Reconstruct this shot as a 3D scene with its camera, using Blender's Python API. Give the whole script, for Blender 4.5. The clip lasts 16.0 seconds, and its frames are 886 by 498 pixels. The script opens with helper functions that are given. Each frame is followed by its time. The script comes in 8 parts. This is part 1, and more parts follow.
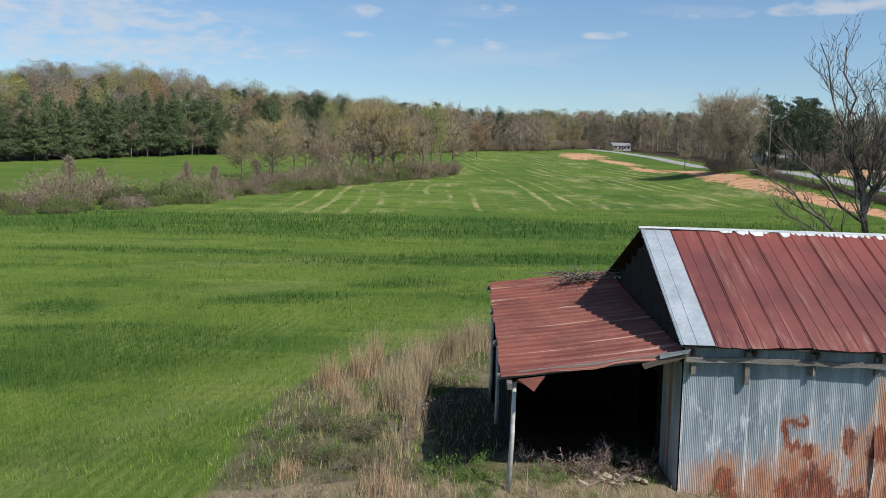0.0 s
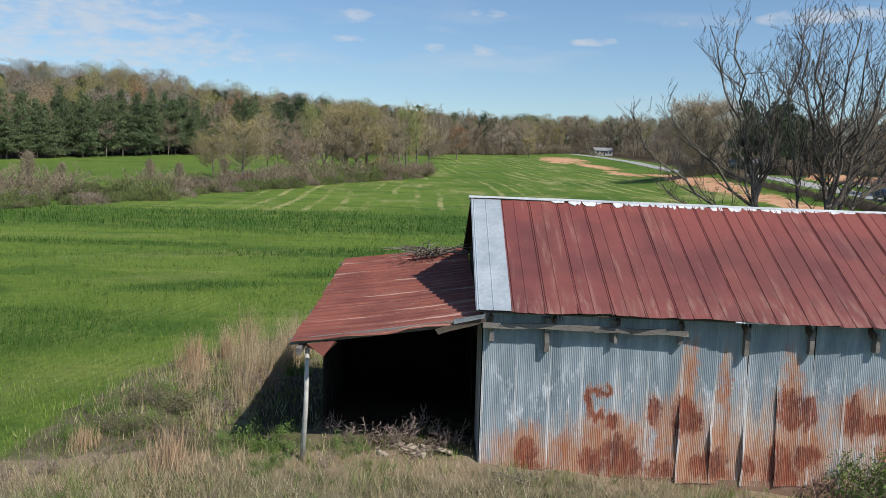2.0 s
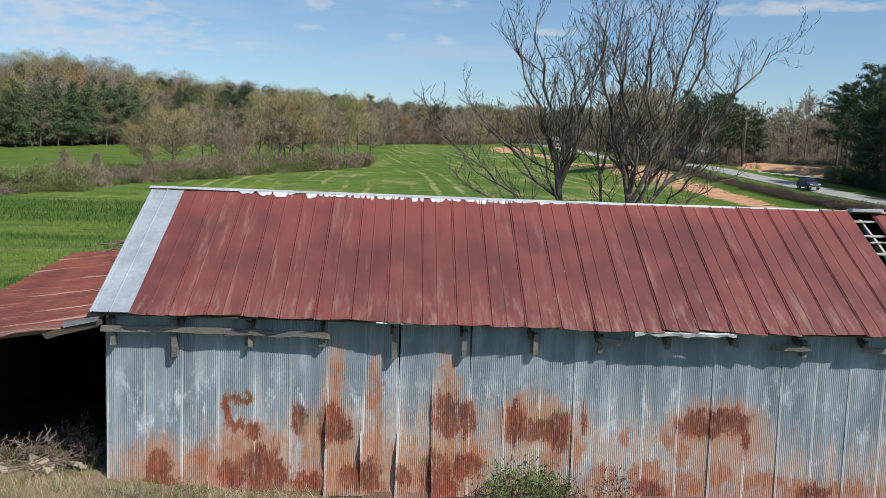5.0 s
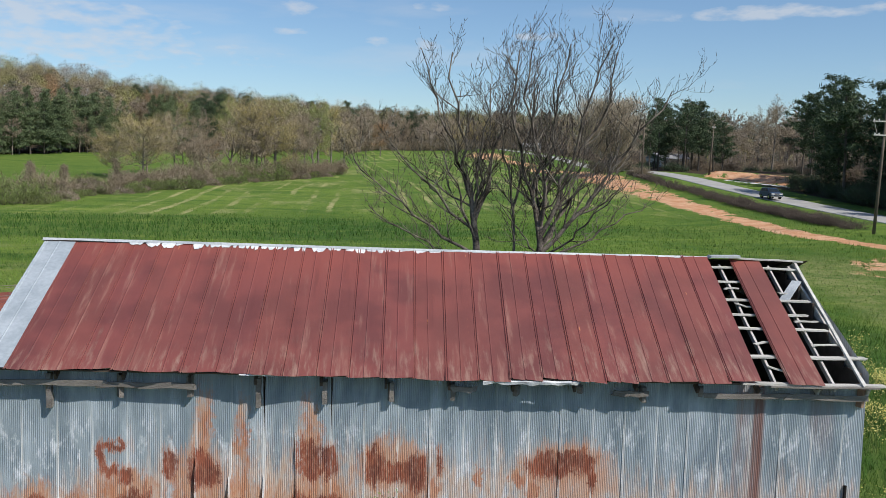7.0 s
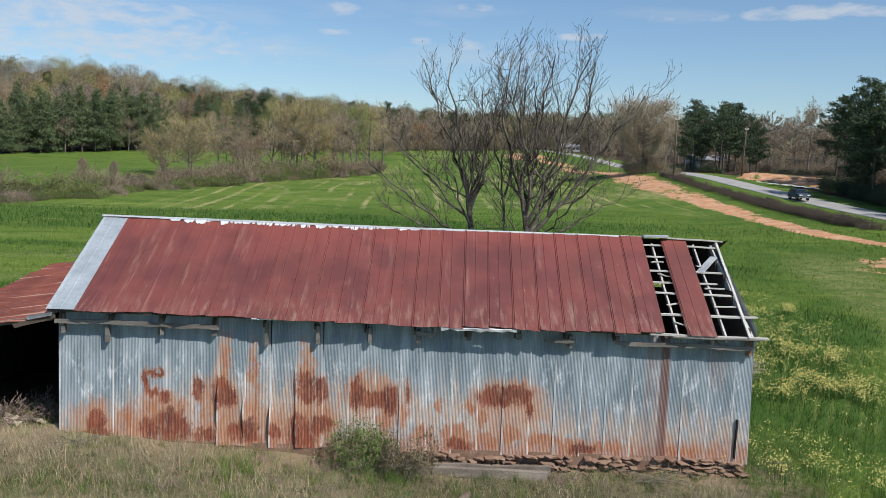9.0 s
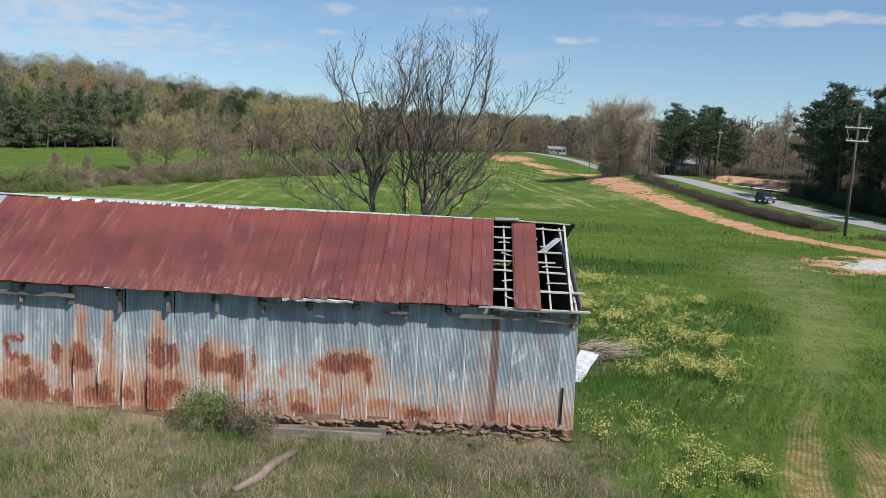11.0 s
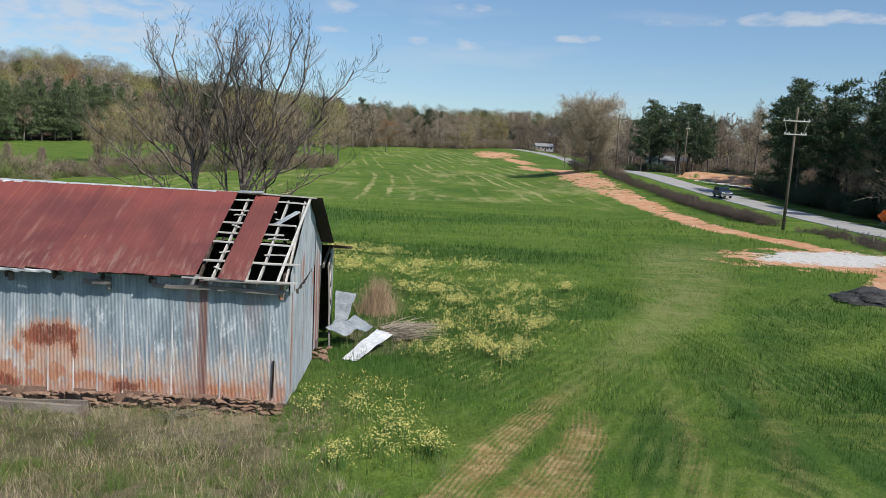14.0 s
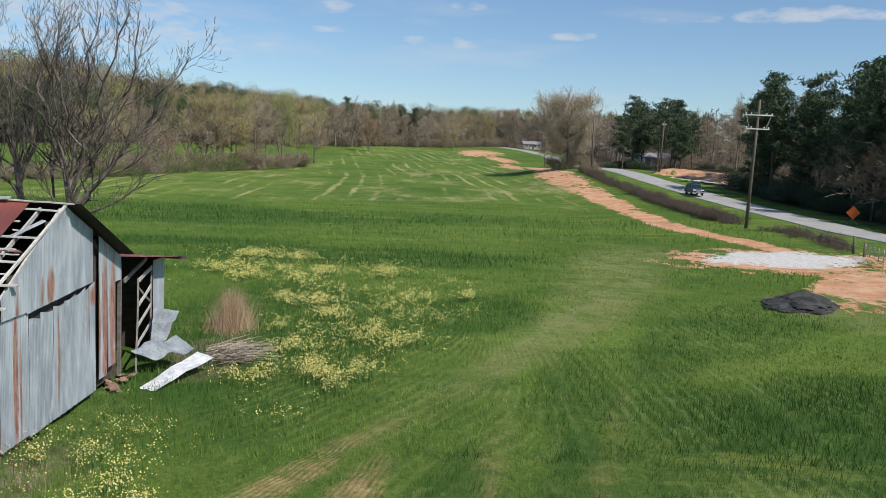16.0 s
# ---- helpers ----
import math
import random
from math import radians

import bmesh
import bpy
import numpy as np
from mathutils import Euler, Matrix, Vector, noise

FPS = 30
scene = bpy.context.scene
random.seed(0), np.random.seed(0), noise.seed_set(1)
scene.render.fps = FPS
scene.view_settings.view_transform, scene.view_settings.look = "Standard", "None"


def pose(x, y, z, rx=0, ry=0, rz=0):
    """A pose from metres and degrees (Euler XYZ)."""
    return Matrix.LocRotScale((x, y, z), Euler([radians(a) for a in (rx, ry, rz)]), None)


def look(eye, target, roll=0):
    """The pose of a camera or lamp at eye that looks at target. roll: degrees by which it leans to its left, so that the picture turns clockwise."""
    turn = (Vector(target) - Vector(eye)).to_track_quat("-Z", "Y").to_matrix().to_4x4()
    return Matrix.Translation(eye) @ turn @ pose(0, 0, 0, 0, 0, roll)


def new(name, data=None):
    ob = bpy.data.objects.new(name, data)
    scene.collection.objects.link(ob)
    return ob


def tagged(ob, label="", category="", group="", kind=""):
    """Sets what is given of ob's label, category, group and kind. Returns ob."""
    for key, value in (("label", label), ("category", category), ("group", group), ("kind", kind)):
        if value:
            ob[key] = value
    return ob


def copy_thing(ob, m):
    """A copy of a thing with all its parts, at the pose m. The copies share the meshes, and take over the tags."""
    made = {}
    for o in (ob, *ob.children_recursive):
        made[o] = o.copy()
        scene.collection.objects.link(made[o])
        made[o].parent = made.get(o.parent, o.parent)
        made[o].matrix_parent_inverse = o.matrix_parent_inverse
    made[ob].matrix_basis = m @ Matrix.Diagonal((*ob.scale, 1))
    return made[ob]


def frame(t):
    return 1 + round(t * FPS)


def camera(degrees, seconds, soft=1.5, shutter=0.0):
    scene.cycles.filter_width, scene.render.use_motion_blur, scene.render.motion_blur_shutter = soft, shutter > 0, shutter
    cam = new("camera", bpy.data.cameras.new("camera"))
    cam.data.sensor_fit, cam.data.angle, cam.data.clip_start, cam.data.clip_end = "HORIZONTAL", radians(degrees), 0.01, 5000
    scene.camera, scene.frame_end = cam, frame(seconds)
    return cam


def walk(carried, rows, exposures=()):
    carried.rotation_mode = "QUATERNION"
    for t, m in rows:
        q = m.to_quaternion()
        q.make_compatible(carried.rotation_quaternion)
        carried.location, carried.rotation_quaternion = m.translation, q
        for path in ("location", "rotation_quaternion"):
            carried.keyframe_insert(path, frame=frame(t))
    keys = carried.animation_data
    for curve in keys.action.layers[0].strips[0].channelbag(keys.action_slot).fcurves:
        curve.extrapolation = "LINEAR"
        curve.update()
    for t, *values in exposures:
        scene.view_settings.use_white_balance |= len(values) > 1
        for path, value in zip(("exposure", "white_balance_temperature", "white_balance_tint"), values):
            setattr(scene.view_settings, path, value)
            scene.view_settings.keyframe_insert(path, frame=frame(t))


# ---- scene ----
cam = camera(54.9, 16.0, soft=0.8)
PATH = [
    (0, (0.036, 0.211, 5.824), (0.035, 2.202, 5.627), 1.2),
    (0.5, (0.847, 0.236, 5.717), (0.853, 2.226, 5.517), 1.3),
    (1, (1.816, 0.259, 5.585), (1.829, 2.249, 5.388), 1.5),
    (1.5, (2.684, 0.36, 5.511), (2.699, 2.35, 5.311), 1.6),
    (2, (3.622, 0.604, 5.084), (3.648, 2.596, 4.899), 1.7),
    (2.5, (4.477, 0.878, 4.923), (4.519, 2.868, 4.729), 1.8),
    (3, (5.426, 1.126, 4.861), (5.488, 3.115, 4.665), 1.9),
    (3.5, (6.53, 1.301, 4.907), (6.605, 3.289, 4.703), 1.9),
    (4, (7.548, 1.422, 4.89), (7.63, 3.41, 4.688), 1.9),
    (4.5, (8.569, 1.57, 4.807), (8.673, 3.558, 4.615), 1.9),
    (5, (9.387, 1.705, 5.211), (9.499, 3.691, 5.005), 1.6),
    (5.2, (9.593, 1.698, 5.443), (9.723, 3.685, 5.256), 1.7),
    (7.3, (11.67, 0.068, 6.304), (11.824, 2.052, 6.107), 1.5),
    (7.5, (11.732, -0.397, 6.29), (11.862, 1.589, 6.092), 1.5),
    (8, (11.796, -1.662, 6.252), (11.898, 0.325, 6.053), 1.4),
    (8.2, (11.914, -2.112, 6.263), (11.987, -0.123, 6.061), 1.4),
    (10.3, (15.015, -5.091, 5.935), (15.081, -3.101, 5.747), 2.4),
    (10.5, (15.338, -5.118, 5.92), (15.41, -3.129, 5.728), 2.5),
    (11, (16.578, -5.307, 5.841), (16.652, -3.317, 5.648), 2.6),
    (11.5, (17.719, -5.416, 5.765), (17.792, -3.427, 5.571), 2.7),
    (12, (19.012, -5.5, 5.661), (19.083, -3.511, 5.467), 2.7),
    (12.5, (20.148, -5.52, 5.59), (20.221, -3.531, 5.395), 2.8),
    (13, (21.379, -5.576, 5.552), (21.452, -3.588, 5.355), 2.8),
    (13.5, (22.707, -5.486, 5.497), (22.778, -3.497, 5.299), 2.8),
    (14, (23.938, -5.267, 5.476), (24.011, -3.278, 5.278), 2.9),
    (14.5, (25.423, -4.872, 5.499), (25.495, -2.884, 5.298), 2.8),
    (15, (26.753, -4.086, 5.516), (26.826, -2.097, 5.316), 2.7),
    (15.5, (28.151, -3.103, 5.558), (28.225, -1.115, 5.358), 2.6),
    (16, (29.332, -1.711, 5.682), (29.41, 0.277, 5.482), 2.4),
]
walk(cam, [(t, look(eye, target, roll)) for t, eye, target, roll in PATH])

# ---- world, sun ----
SUN = Vector((0.47, -0.43, 0.72)).normalized()
sun_data = bpy.data.lights.new("sun", "SUN")
sun_data.energy, sun_data.angle, sun_data.color = 5.0, radians(0.53), (1.0, 0.95, 0.87)
sun = new("sun", sun_data)
sun.matrix_world = look((0, 0, 60), Vector((0, 0, 60)) - SUN)

world = bpy.data.worlds.new("world")
scene.world = world
world.use_nodes = True
wt = world.node_tree
wt.nodes.clear()
w_out = wt.nodes.new("ShaderNodeOutputWorld")
w_bg = wt.nodes.new("ShaderNodeBackground")
w_sky = wt.nodes.new("ShaderNodeTexSky")
w_sky.sky_type, w_sky.sun_disc = "NISHITA", False
w_sky.sun_elevation = math.asin(SUN.z)
w_sky.sun_rotation = math.atan2(SUN.x, SUN.y)
w_sky.air_density, w_sky.dust_density, w_sky.ozone_density = 1.0, 0.25, 1.6
w_bg.inputs["Strength"].default_value = 0.106
# thin fair-weather cloud: streaks high up, a few small puffs lower down
w_tc = wt.nodes.new("ShaderNodeTexCoord")
w_map = wt.nodes.new("ShaderNodeMapping")
w_map.inputs["Scale"].default_value = (3.0, 3.0, 16.0)
w_map.inputs["Location"].default_value = (0.35, 0.2, 0.15)
w_n1 = wt.nodes.new("ShaderNodeTexNoise")
w_n1.inputs["Scale"].default_value, w_n1.inputs["Detail"].default_value = 1.6, 7.0
w_r1 = wt.nodes.new("ShaderNodeMapRange")
w_r1.inputs["From Min"].default_value, w_r1.inputs["From Max"].default_value = 0.53, 0.82
w_r1.inputs["To Max"].default_value = 0.75
w_mix = wt.nodes.new("ShaderNodeMix")
w_mix.data_type = "RGBA"
w_mix.inputs["B"].default_value = (6.0, 6.3, 6.8, 1)
L = wt.links.new
L(w_tc.outputs["Generated"], w_map.inputs["Vector"])
L(w_map.outputs["Vector"], w_n1.inputs["Vector"])
L(w_n1.outputs["Fac"], w_r1.inputs["Value"])
# small puffs and one bank of cloud, each azimuth, elevation, half width, half height in degrees
PUFFS = ((-5.5, 9.8, 1.1, 0.32), (-5.9, 8.3, 0.9, 0.22), (-13.1, 7.1, 0.8, 0.25), (3.1, 7.75, 0.95, 0.3), (10.1, 8.5, 1.1, 0.22), (-0.4, 7.9, 0.7, 0.28), (3.5, 10.25, 1.0, 0.3), (-25.0, 8.7, 9.0, 1.3), (-21.5, 7.0, 9.5, 1.2), (24.0, 9.8, 7.0, 0.35))
w_sep = wt.nodes.new("ShaderNodeSeparateXYZ")
L(w_tc.outputs["Generated"], w_sep.inputs[0])


def sky_math(op, a, b=0.0):
    nd = wt.nodes.new("ShaderNodeMath")
    nd.operation = op
    for sock, v in zip(nd.inputs, (a, b)):
        if isinstance(v, bpy.types.NodeSocket):
            L(v, sock)
        else:
            sock.default_value = v
    return nd.outputs["Value"]


w_az = sky_math("ARCTAN2", w_sep.outputs[0], w_sep.outputs[1])
w_el = sky_math("ARCSINE", w_sep.outputs[2])
w_near = None
for p_az, p_el, p_w, p_h in PUFFS:
    w_a = sky_math("DIVIDE", sky_math("SUBTRACT", w_az, radians(p_az)), radians(p_w))
    w_e = sky_math("DIVIDE", sky_math("SUBTRACT", w_el, radians(p_el)), radians(p_h))
    w_d = sky_math("ADD", sky_math("MULTIPLY", w_a, w_a), sky_math("MULTIPLY", w_e, w_e))
    w_near = w_d if w_near is None else sky_math("MINIMUM", w_near, w_d)
w_n2 = wt.nodes.new("ShaderNodeTexNoise")
w_n2.inputs["Scale"].default_value, w_n2.inputs["Detail"].default_value = 34.0, 7.0
w_map2 = wt.nodes.new("ShaderNodeMapping")
w_map2.inputs["Scale"].default_value = (1.0, 1.0, 3.0)
L(w_tc.outputs["Generated"], w_map2.inputs["Vector"])
L(w_map2.outputs["Vector"], w_n2.inputs["Vector"])
w_r2 = wt.nodes.new("ShaderNodeMapRange")
w_r2.inputs["From Min"].default_value, w_r2.inputs["From Max"].default_value = 1.6, -0.6
w_r2.inputs["To Max"].default_value = 0.62
L(sky_math("ADD", w_near, sky_math("MULTIPLY", sky_math("SUBTRACT", w_n2.outputs["Fac"], 0.5), 8.0)), w_r2.inputs["Value"])
L(sky_math("MAXIMUM", sky_math("MULTIPLY", w_r1.outputs["Result"], 0.6), w_r2.outputs["Result"]), w_mix.inputs["Factor"])
w_tint = wt.nodes.new("ShaderNodeMix")
w_tint.data_type, w_tint.blend_type = "RGBA", "MULTIPLY"
w_tint.inputs["Factor"].default_value = 1.0
w_tint.inputs["B"].default_value = (0.84, 0.97, 1.10, 1)
L(w_sky.outputs["Color"], w_tint.inputs["A"])
L(w_tint.outputs["Result"], w_mix.inputs["A"])
L(w_mix.outputs["Result"], w_bg.inputs["Color"])
L(w_bg.outputs["Background"], w_out.inputs["Surface"])


# ---- materials ----
class Nodes:
    """A small builder for node materials."""

    def __init__(self, name, rough=0.85, metal=0.0, spec=0.3):
        self.m = bpy.data.materials.new(name)
        self.m.use_nodes = True
        self.t = self.m.node_tree
        self.b = self.t.nodes["Principled BSDF"]
        self.b.inputs["Roughness"].default_value = rough
        self.b.inputs["Metallic"].default_value = metal
        self.b.inputs["Specular IOR Level"].default_value = spec

    def link(self, a, b):
        self.t.links.new(a, b)

    def put(self, sock, v):
        if isinstance(v, bpy.types.NodeSocket):
            self.link(v, sock)
        else:
            sock.default_value = (*v, 1) if isinstance(v, tuple) and len(v) == 3 and sock.type == "RGBA" else v

    def pos(self, scale=(1, 1, 1), local=False):
        if local:
            src = self.t.nodes.new("ShaderNodeTexCoord").outputs["Object"]
        else:
            src = self.t.nodes.new("ShaderNodeNewGeometry").outputs["Position"]
        mp = self.t.nodes.new("ShaderNodeMapping")
        mp.inputs["Scale"].default_value = scale
        self.link(src, mp.inputs["Vector"])
        return mp.outputs["Vector"]

    def noise(self, scale, detail=4.0, vec=None, rough=0.55, stretch=(1, 1, 1), local=False):
        n = self.t.nodes.new("ShaderNodeTexNoise")
        n.inputs["Scale"].default_value, n.inputs["Detail"].default_value = scale, detail
        n.inputs["Roughness"].default_value = rough
        self.link(vec or self.pos(stretch, local), n.inputs["Vector"])
        return n.outputs["Fac"]

    def ramp(self, v, a, b, lo=0.0, hi=1.0):
        r = self.t.nodes.new("ShaderNodeMapRange")
        r.interpolation_type = "SMOOTHSTEP"
        for k, x in (("Value", v), ("From Min", a), ("From Max", b), ("To Min", lo), ("To Max", hi)):
            self.put(r.inputs[k], x)
        return r.outputs["Result"]

    def math(self, op, a, b=0.0):
        n = self.t.nodes.new("ShaderNodeMath")
        n.operation = op
        self.put(n.inputs[0], a)
        self.put(n.inputs[1], b)
        return n.outputs["Value"]

    def mix(self, f, a, b):
        n = self.t.nodes.new("ShaderNodeMix")
        n.data_type = "RGBA"
        self.put(n.inputs["Factor"], f)
        self.put(n.inputs["A"], a)
        self.put(n.inputs["B"], b)
        return n.outputs["Result"]

    def attr(self, name, out="Fac"):
        n = self.t.nodes.new("ShaderNodeAttribute")
        n.attribute_name = name
        return n.outputs[out]

    def rand(self):
        return self.t.nodes.new("ShaderNodeObjectInfo").outputs["Random"]

    def island(self):
        return self.t.nodes.new("ShaderNodeNewGeometry").outputs["Random Per Island"]

    def xyz(self, vec):
        n = self.t.nodes.new("ShaderNodeSeparateXYZ")
        self.link(vec, n.inputs[0])
        return n.outputs

    def bump(self, v, strength=0.3, dist=0.02):
        n = self.t.nodes.new("ShaderNodeBump")
        n.inputs["Strength"].default_value, n.inputs["Distance"].default_value = strength, dist
        self.link(v, n.inputs["Height"])
        self.link(n.outputs["Normal"], self.b.inputs["Normal"])
        return self

    def done(self, colour, rough=None, metal=None):
        self.put(self.b.inputs["Base Color"], colour)
        if rough is not None:
            self.put(self.b.inputs["Roughness"], rough)
        if metal is not None:
            self.put(self.b.inputs["Metallic"], metal)
        return self.m


def two_tone(name, a, b, scale=3.0, fine=30.0, rough=0.85, metal=0.0, stretch=(1, 1, 1), bump=0.3, local=False, spread=0.0):
    """Two colours mixed by coarse and fine noise, with relief; spread: variation from object to object."""
    n = Nodes(name, rough, metal)
    big, small = n.noise(scale, 4, stretch=stretch, local=local), n.noise(fine, 3, stretch=stretch, local=local)
    f = n.ramp(n.math("ADD", n.math("MULTIPLY", big, 0.65), n.math("MULTIPLY", small, 0.35)), 0.32, 0.68)
    if spread:
        f = n.math("ADD", n.math("MULTIPLY", f, 1 - spread), n.math("MULTIPLY", n.rand(), spread))
    n.bump(small, bump, 0.02)
    return n.done(n.mix(f, a, b))


def leafy(name, a, b, rough=0.7, tree_spread=0.35):
    """Foliage or twigs: colour by island and by object."""
    n = Nodes(name, rough, 0.0, 0.2)
    f = n.math("ADD", n.math("MULTIPLY", n.island(), 1 - tree_spread), n.math("MULTIPLY", n.rand(), tree_spread))
    return n.done(n.mix(f, a, b))


def stain_mask(n, spots, wander, ragged, soft, power=3.0):
    """Where stains cover the long wall, each x, z, half width, half height; wander shifts their outlines, ragged frays them."""
    s = n.xyz(n.pos())
    sx = n.math("ADD", s[0], n.math("MULTIPLY", n.math("SUBTRACT", n.noise(2.3, 7, rough=0.7), 0.5), wander))
    sz = n.math("ADD", s[2], n.math("MULTIPLY", n.math("SUBTRACT", n.noise(2.9, 8, stretch=(2.6, 1, 1), rough=0.74), 0.5), wander * 1.5))
    least = None
    for x, z, rx, rz in spots:
        dx = n.math("DIVIDE", n.math("SUBTRACT", sx, x), rx)
        dz = n.math("DIVIDE", n.math("SUBTRACT", sz, z), rz)
        q = n.math("ADD", n.math("POWER", n.math("ABSOLUTE", dx), power), n.math("POWER", n.math("ABSOLUTE", dz), power))
        least = q if least is None else n.math("MINIMUM", least, q)
    return n.ramp(n.math("ADD", least, ragged), 1.0 - soft, 1.0 + soft, 1.0, 0.0)


RUST = [  # dark red-brown crusts
    (5.46, -0.07, 0.21, 0.27), (5.52, -0.38, 0.30, 0.12), (7.24, -0.15, 0.33, 0.42), (6.68, -0.22, 0.22, 0.27), (6.60, 0.92, 0.07, 0.20), (6.80, 1.10, 0.20, 0.07), (6.78, 0.66, 0.16, 0.09), (7.02, 0.56, 0.10, 0.12),
    (7.80, 0.77, 0.10, 0.26), (8.40, 0.66, 0.25, 0.36), (8.90, -0.25, 0.36, 0.26), (9.62, -0.22, 0.12, 0.18), (10.30, 0.83, 0.24, 0.36), (10.69, 0.78, 0.13, 0.30), (10.22, -0.26, 0.30, 0.42), (10.75, -0.05, 0.24, 0.22), (11.55, 0.72, 0.20, 0.32), (11.95, 0.62, 0.34, 0.20), (12.30, 0.60, 0.16, 0.34), (12.72, 0.78, 0.07, 0.20),
    (14.75, 0.72, 0.34, 0.24), (15.25, 0.80, 0.40, 0.22), (15.60, 0.48, 0.07, 0.26), (14.0, -0.45, 0.3, 0.16), (16.9, -0.50, 0.35, 0.14), (7.95, -0.35, 0.24, 0.16),
]
ORANGE = [  # runs and blooms of lighter rust round and under them
    (8.42, 1.25, 0.16, 0.78), (8.38, 0.05, 0.30, 0.72), (9.10, 0.95, 0.13, 0.95), (9.02, 0.05, 0.30, 0.55), (7.95, 0.35, 0.16, 0.55), (10.32, 1.35, 0.17, 0.62), (10.32, 0.25, 0.26, 0.60), (10.78, 0.10, 0.34, 0.42), (6.25, -0.10, 0.42, 0.36), (6.95, 0.20, 0.50, 0.40), (5.45, -0.05, 0.44, 0.44),
    (9.62, -0.05, 0.30, 0.34), (15.2, 0.50, 0.75, 0.56), (11.9, 0.72, 0.62, 0.44), (19.6, -0.45, 0.8, 0.16),
]

RED = [  # thinner red-orange patches low on the wall
    (12.6, 0.20, 0.16, 0.26), (13.1, -0.22, 0.24, 0.22), (13.45, 0.45, 0.10, 0.22), (13.9, -0.18, 0.32, 0.24), (14.6, -0.32, 0.30, 0.18), (15.2, -0.20, 0.26, 0.22), (15.9, -0.28, 0.34, 0.17), (16.6, -0.40, 0.30, 0.14), (17.5, -0.42, 0.36, 0.12), (19.2, -0.50, 0.45, 0.10), (12.15, 0.05, 0.25, 0.22), (14.2, 0.42, 0.16, 0.16), (14.45, 0.15, 0.12, 0.25),
]


def wall_metal():
    n = Nodes("galvanised_rusty_sheet", 0.5, 0.0, 0.4)
    s = n.xyz(n.pos())
    u = n.xyz(n.pos(local=True))[0]
    cloud = n.noise(1.1, 6, stretch=(2.2, 1, 0.6), rough=0.62)
    zinc = n.mix(n.ramp(cloud, 0.34, 0.66), (0.200, 0.250, 0.288), (0.42, 0.48, 0.53))
    band = n.ramp(n.noise(1.0, 4, stretch=(5.0, 1, 0.16)), 0.36, 0.62, 0.55, 0.0)
    zinc = n.mix(band, zinc, (0.205, 0.255, 0.285))
    zinc = n.mix(n.math("MULTIPLY", n.rand(), 0.30), zinc, (0.235, 0.285, 0.325))
    chalk = n.ramp(n.noise(1.5, 8, stretch=(2.0, 1, 0.8), rough=0.74), 0.50, 0.66, 0.0, 0.78)
    zinc = n.mix(n.math("MULTIPLY", chalk, n.ramp(s[2], 2.1, 1.1)), zinc, (0.70, 0.73, 0.77))
    scratch = n.ramp(n.noise(1.0, 6, stretch=(7.0, 1, 1.3), rough=0.7), 0.62, 0.68, 0.0, 0.7)
    zinc = n.mix(n.math("MULTIPLY", scratch, n.ramp(s[2], 1.9, 1.2)), zinc, (0.80, 0.82, 0.85))
    # chalky orange bloom that rises from the ground, highest between x 7 and 15
    streak = n.noise(1.0, 7, stretch=(5.5, 1, 0.40), rough=0.70)
    far = n.ramp(s[0], 15.2, 16.6, 0.0, 0.62)
    near = n.ramp(s[0], 5.6, 7.4, 0.75, 0.0)
    level = n.math("SUBTRACT", n.math("MULTIPLY", n.math("SUBTRACT", streak, 0.5), 3.4), n.math("ADD", far, near))
    bloom = n.ramp(n.math("SUBTRACT", n.math("ADD", level, 1.02), s[2]), -0.40, 0.60)
    wash = n.ramp(n.noise(2.2, 8, stretch=(2.6, 1, 0.7), rough=0.76), 0.36, 0.58, 0.10, 0.85)
    grain = n.noise(6.0, 6, stretch=(3.2, 1, 0.6), rough=0.7)
    pale = n.mix(n.ramp(grain, 0.35, 0.65), (0.58, 0.475, 0.40), (0.47, 0.31, 0.22))
    col = n.mix(n.math("MULTIPLY", bloom, wash), zinc, pale)
    # runs of orange rust
    fray = n.math("MULTIPLY", n.math("SUBTRACT", n.noise(1.0, 8, stretch=(9.0, 1, 1.2), rough=0.74), 0.5), 5.0)
    orange = stain_mask(n, ORANGE, 0.8, n.math("SUBTRACT", fray, 0.35), 0.95, 2.0)
    orange = n.math("MULTIPLY", orange, n.ramp(n.noise(3.2, 7, stretch=(2.4, 1, 0.7), rough=0.75), 0.34, 0.54, 0.30, 1.0))
    tint = n.mix(n.ramp(n.noise(1.6, 6, stretch=(3, 1, 0.6), rough=0.7), 0.36, 0.62), (0.39, 0.150, 0.068), (0.44, 0.275, 0.185))
    tint = n.mix(n.ramp(s[0], 11.2, 13.0, 0.0, 0.65), tint, (0.50, 0.335, 0.26))
    col = n.mix(n.math("MULTIPLY", orange, n.ramp(s[0], 17.5, 18.2, 0.92, 0.55)), col, tint)
    foot = n.ramp(n.math("ADD", s[2], n.math("MULTIPLY", n.noise(2.4, 6, stretch=(2, 1, 1), rough=0.7), 1.0)), -0.02, 0.44, 0.92, 0.0)
    foot = n.math("MULTIPLY", foot, n.ramp(n.noise(2.0, 8, stretch=(3, 1, 0.8), rough=0.76), 0.38, 0.58, 0.25, 1.0))
    col = n.mix(foot, col, n.mix(n.ramp(grain, 0.36, 0.62), (0.35, 0.125, 0.065), (0.46, 0.25, 0.16)))
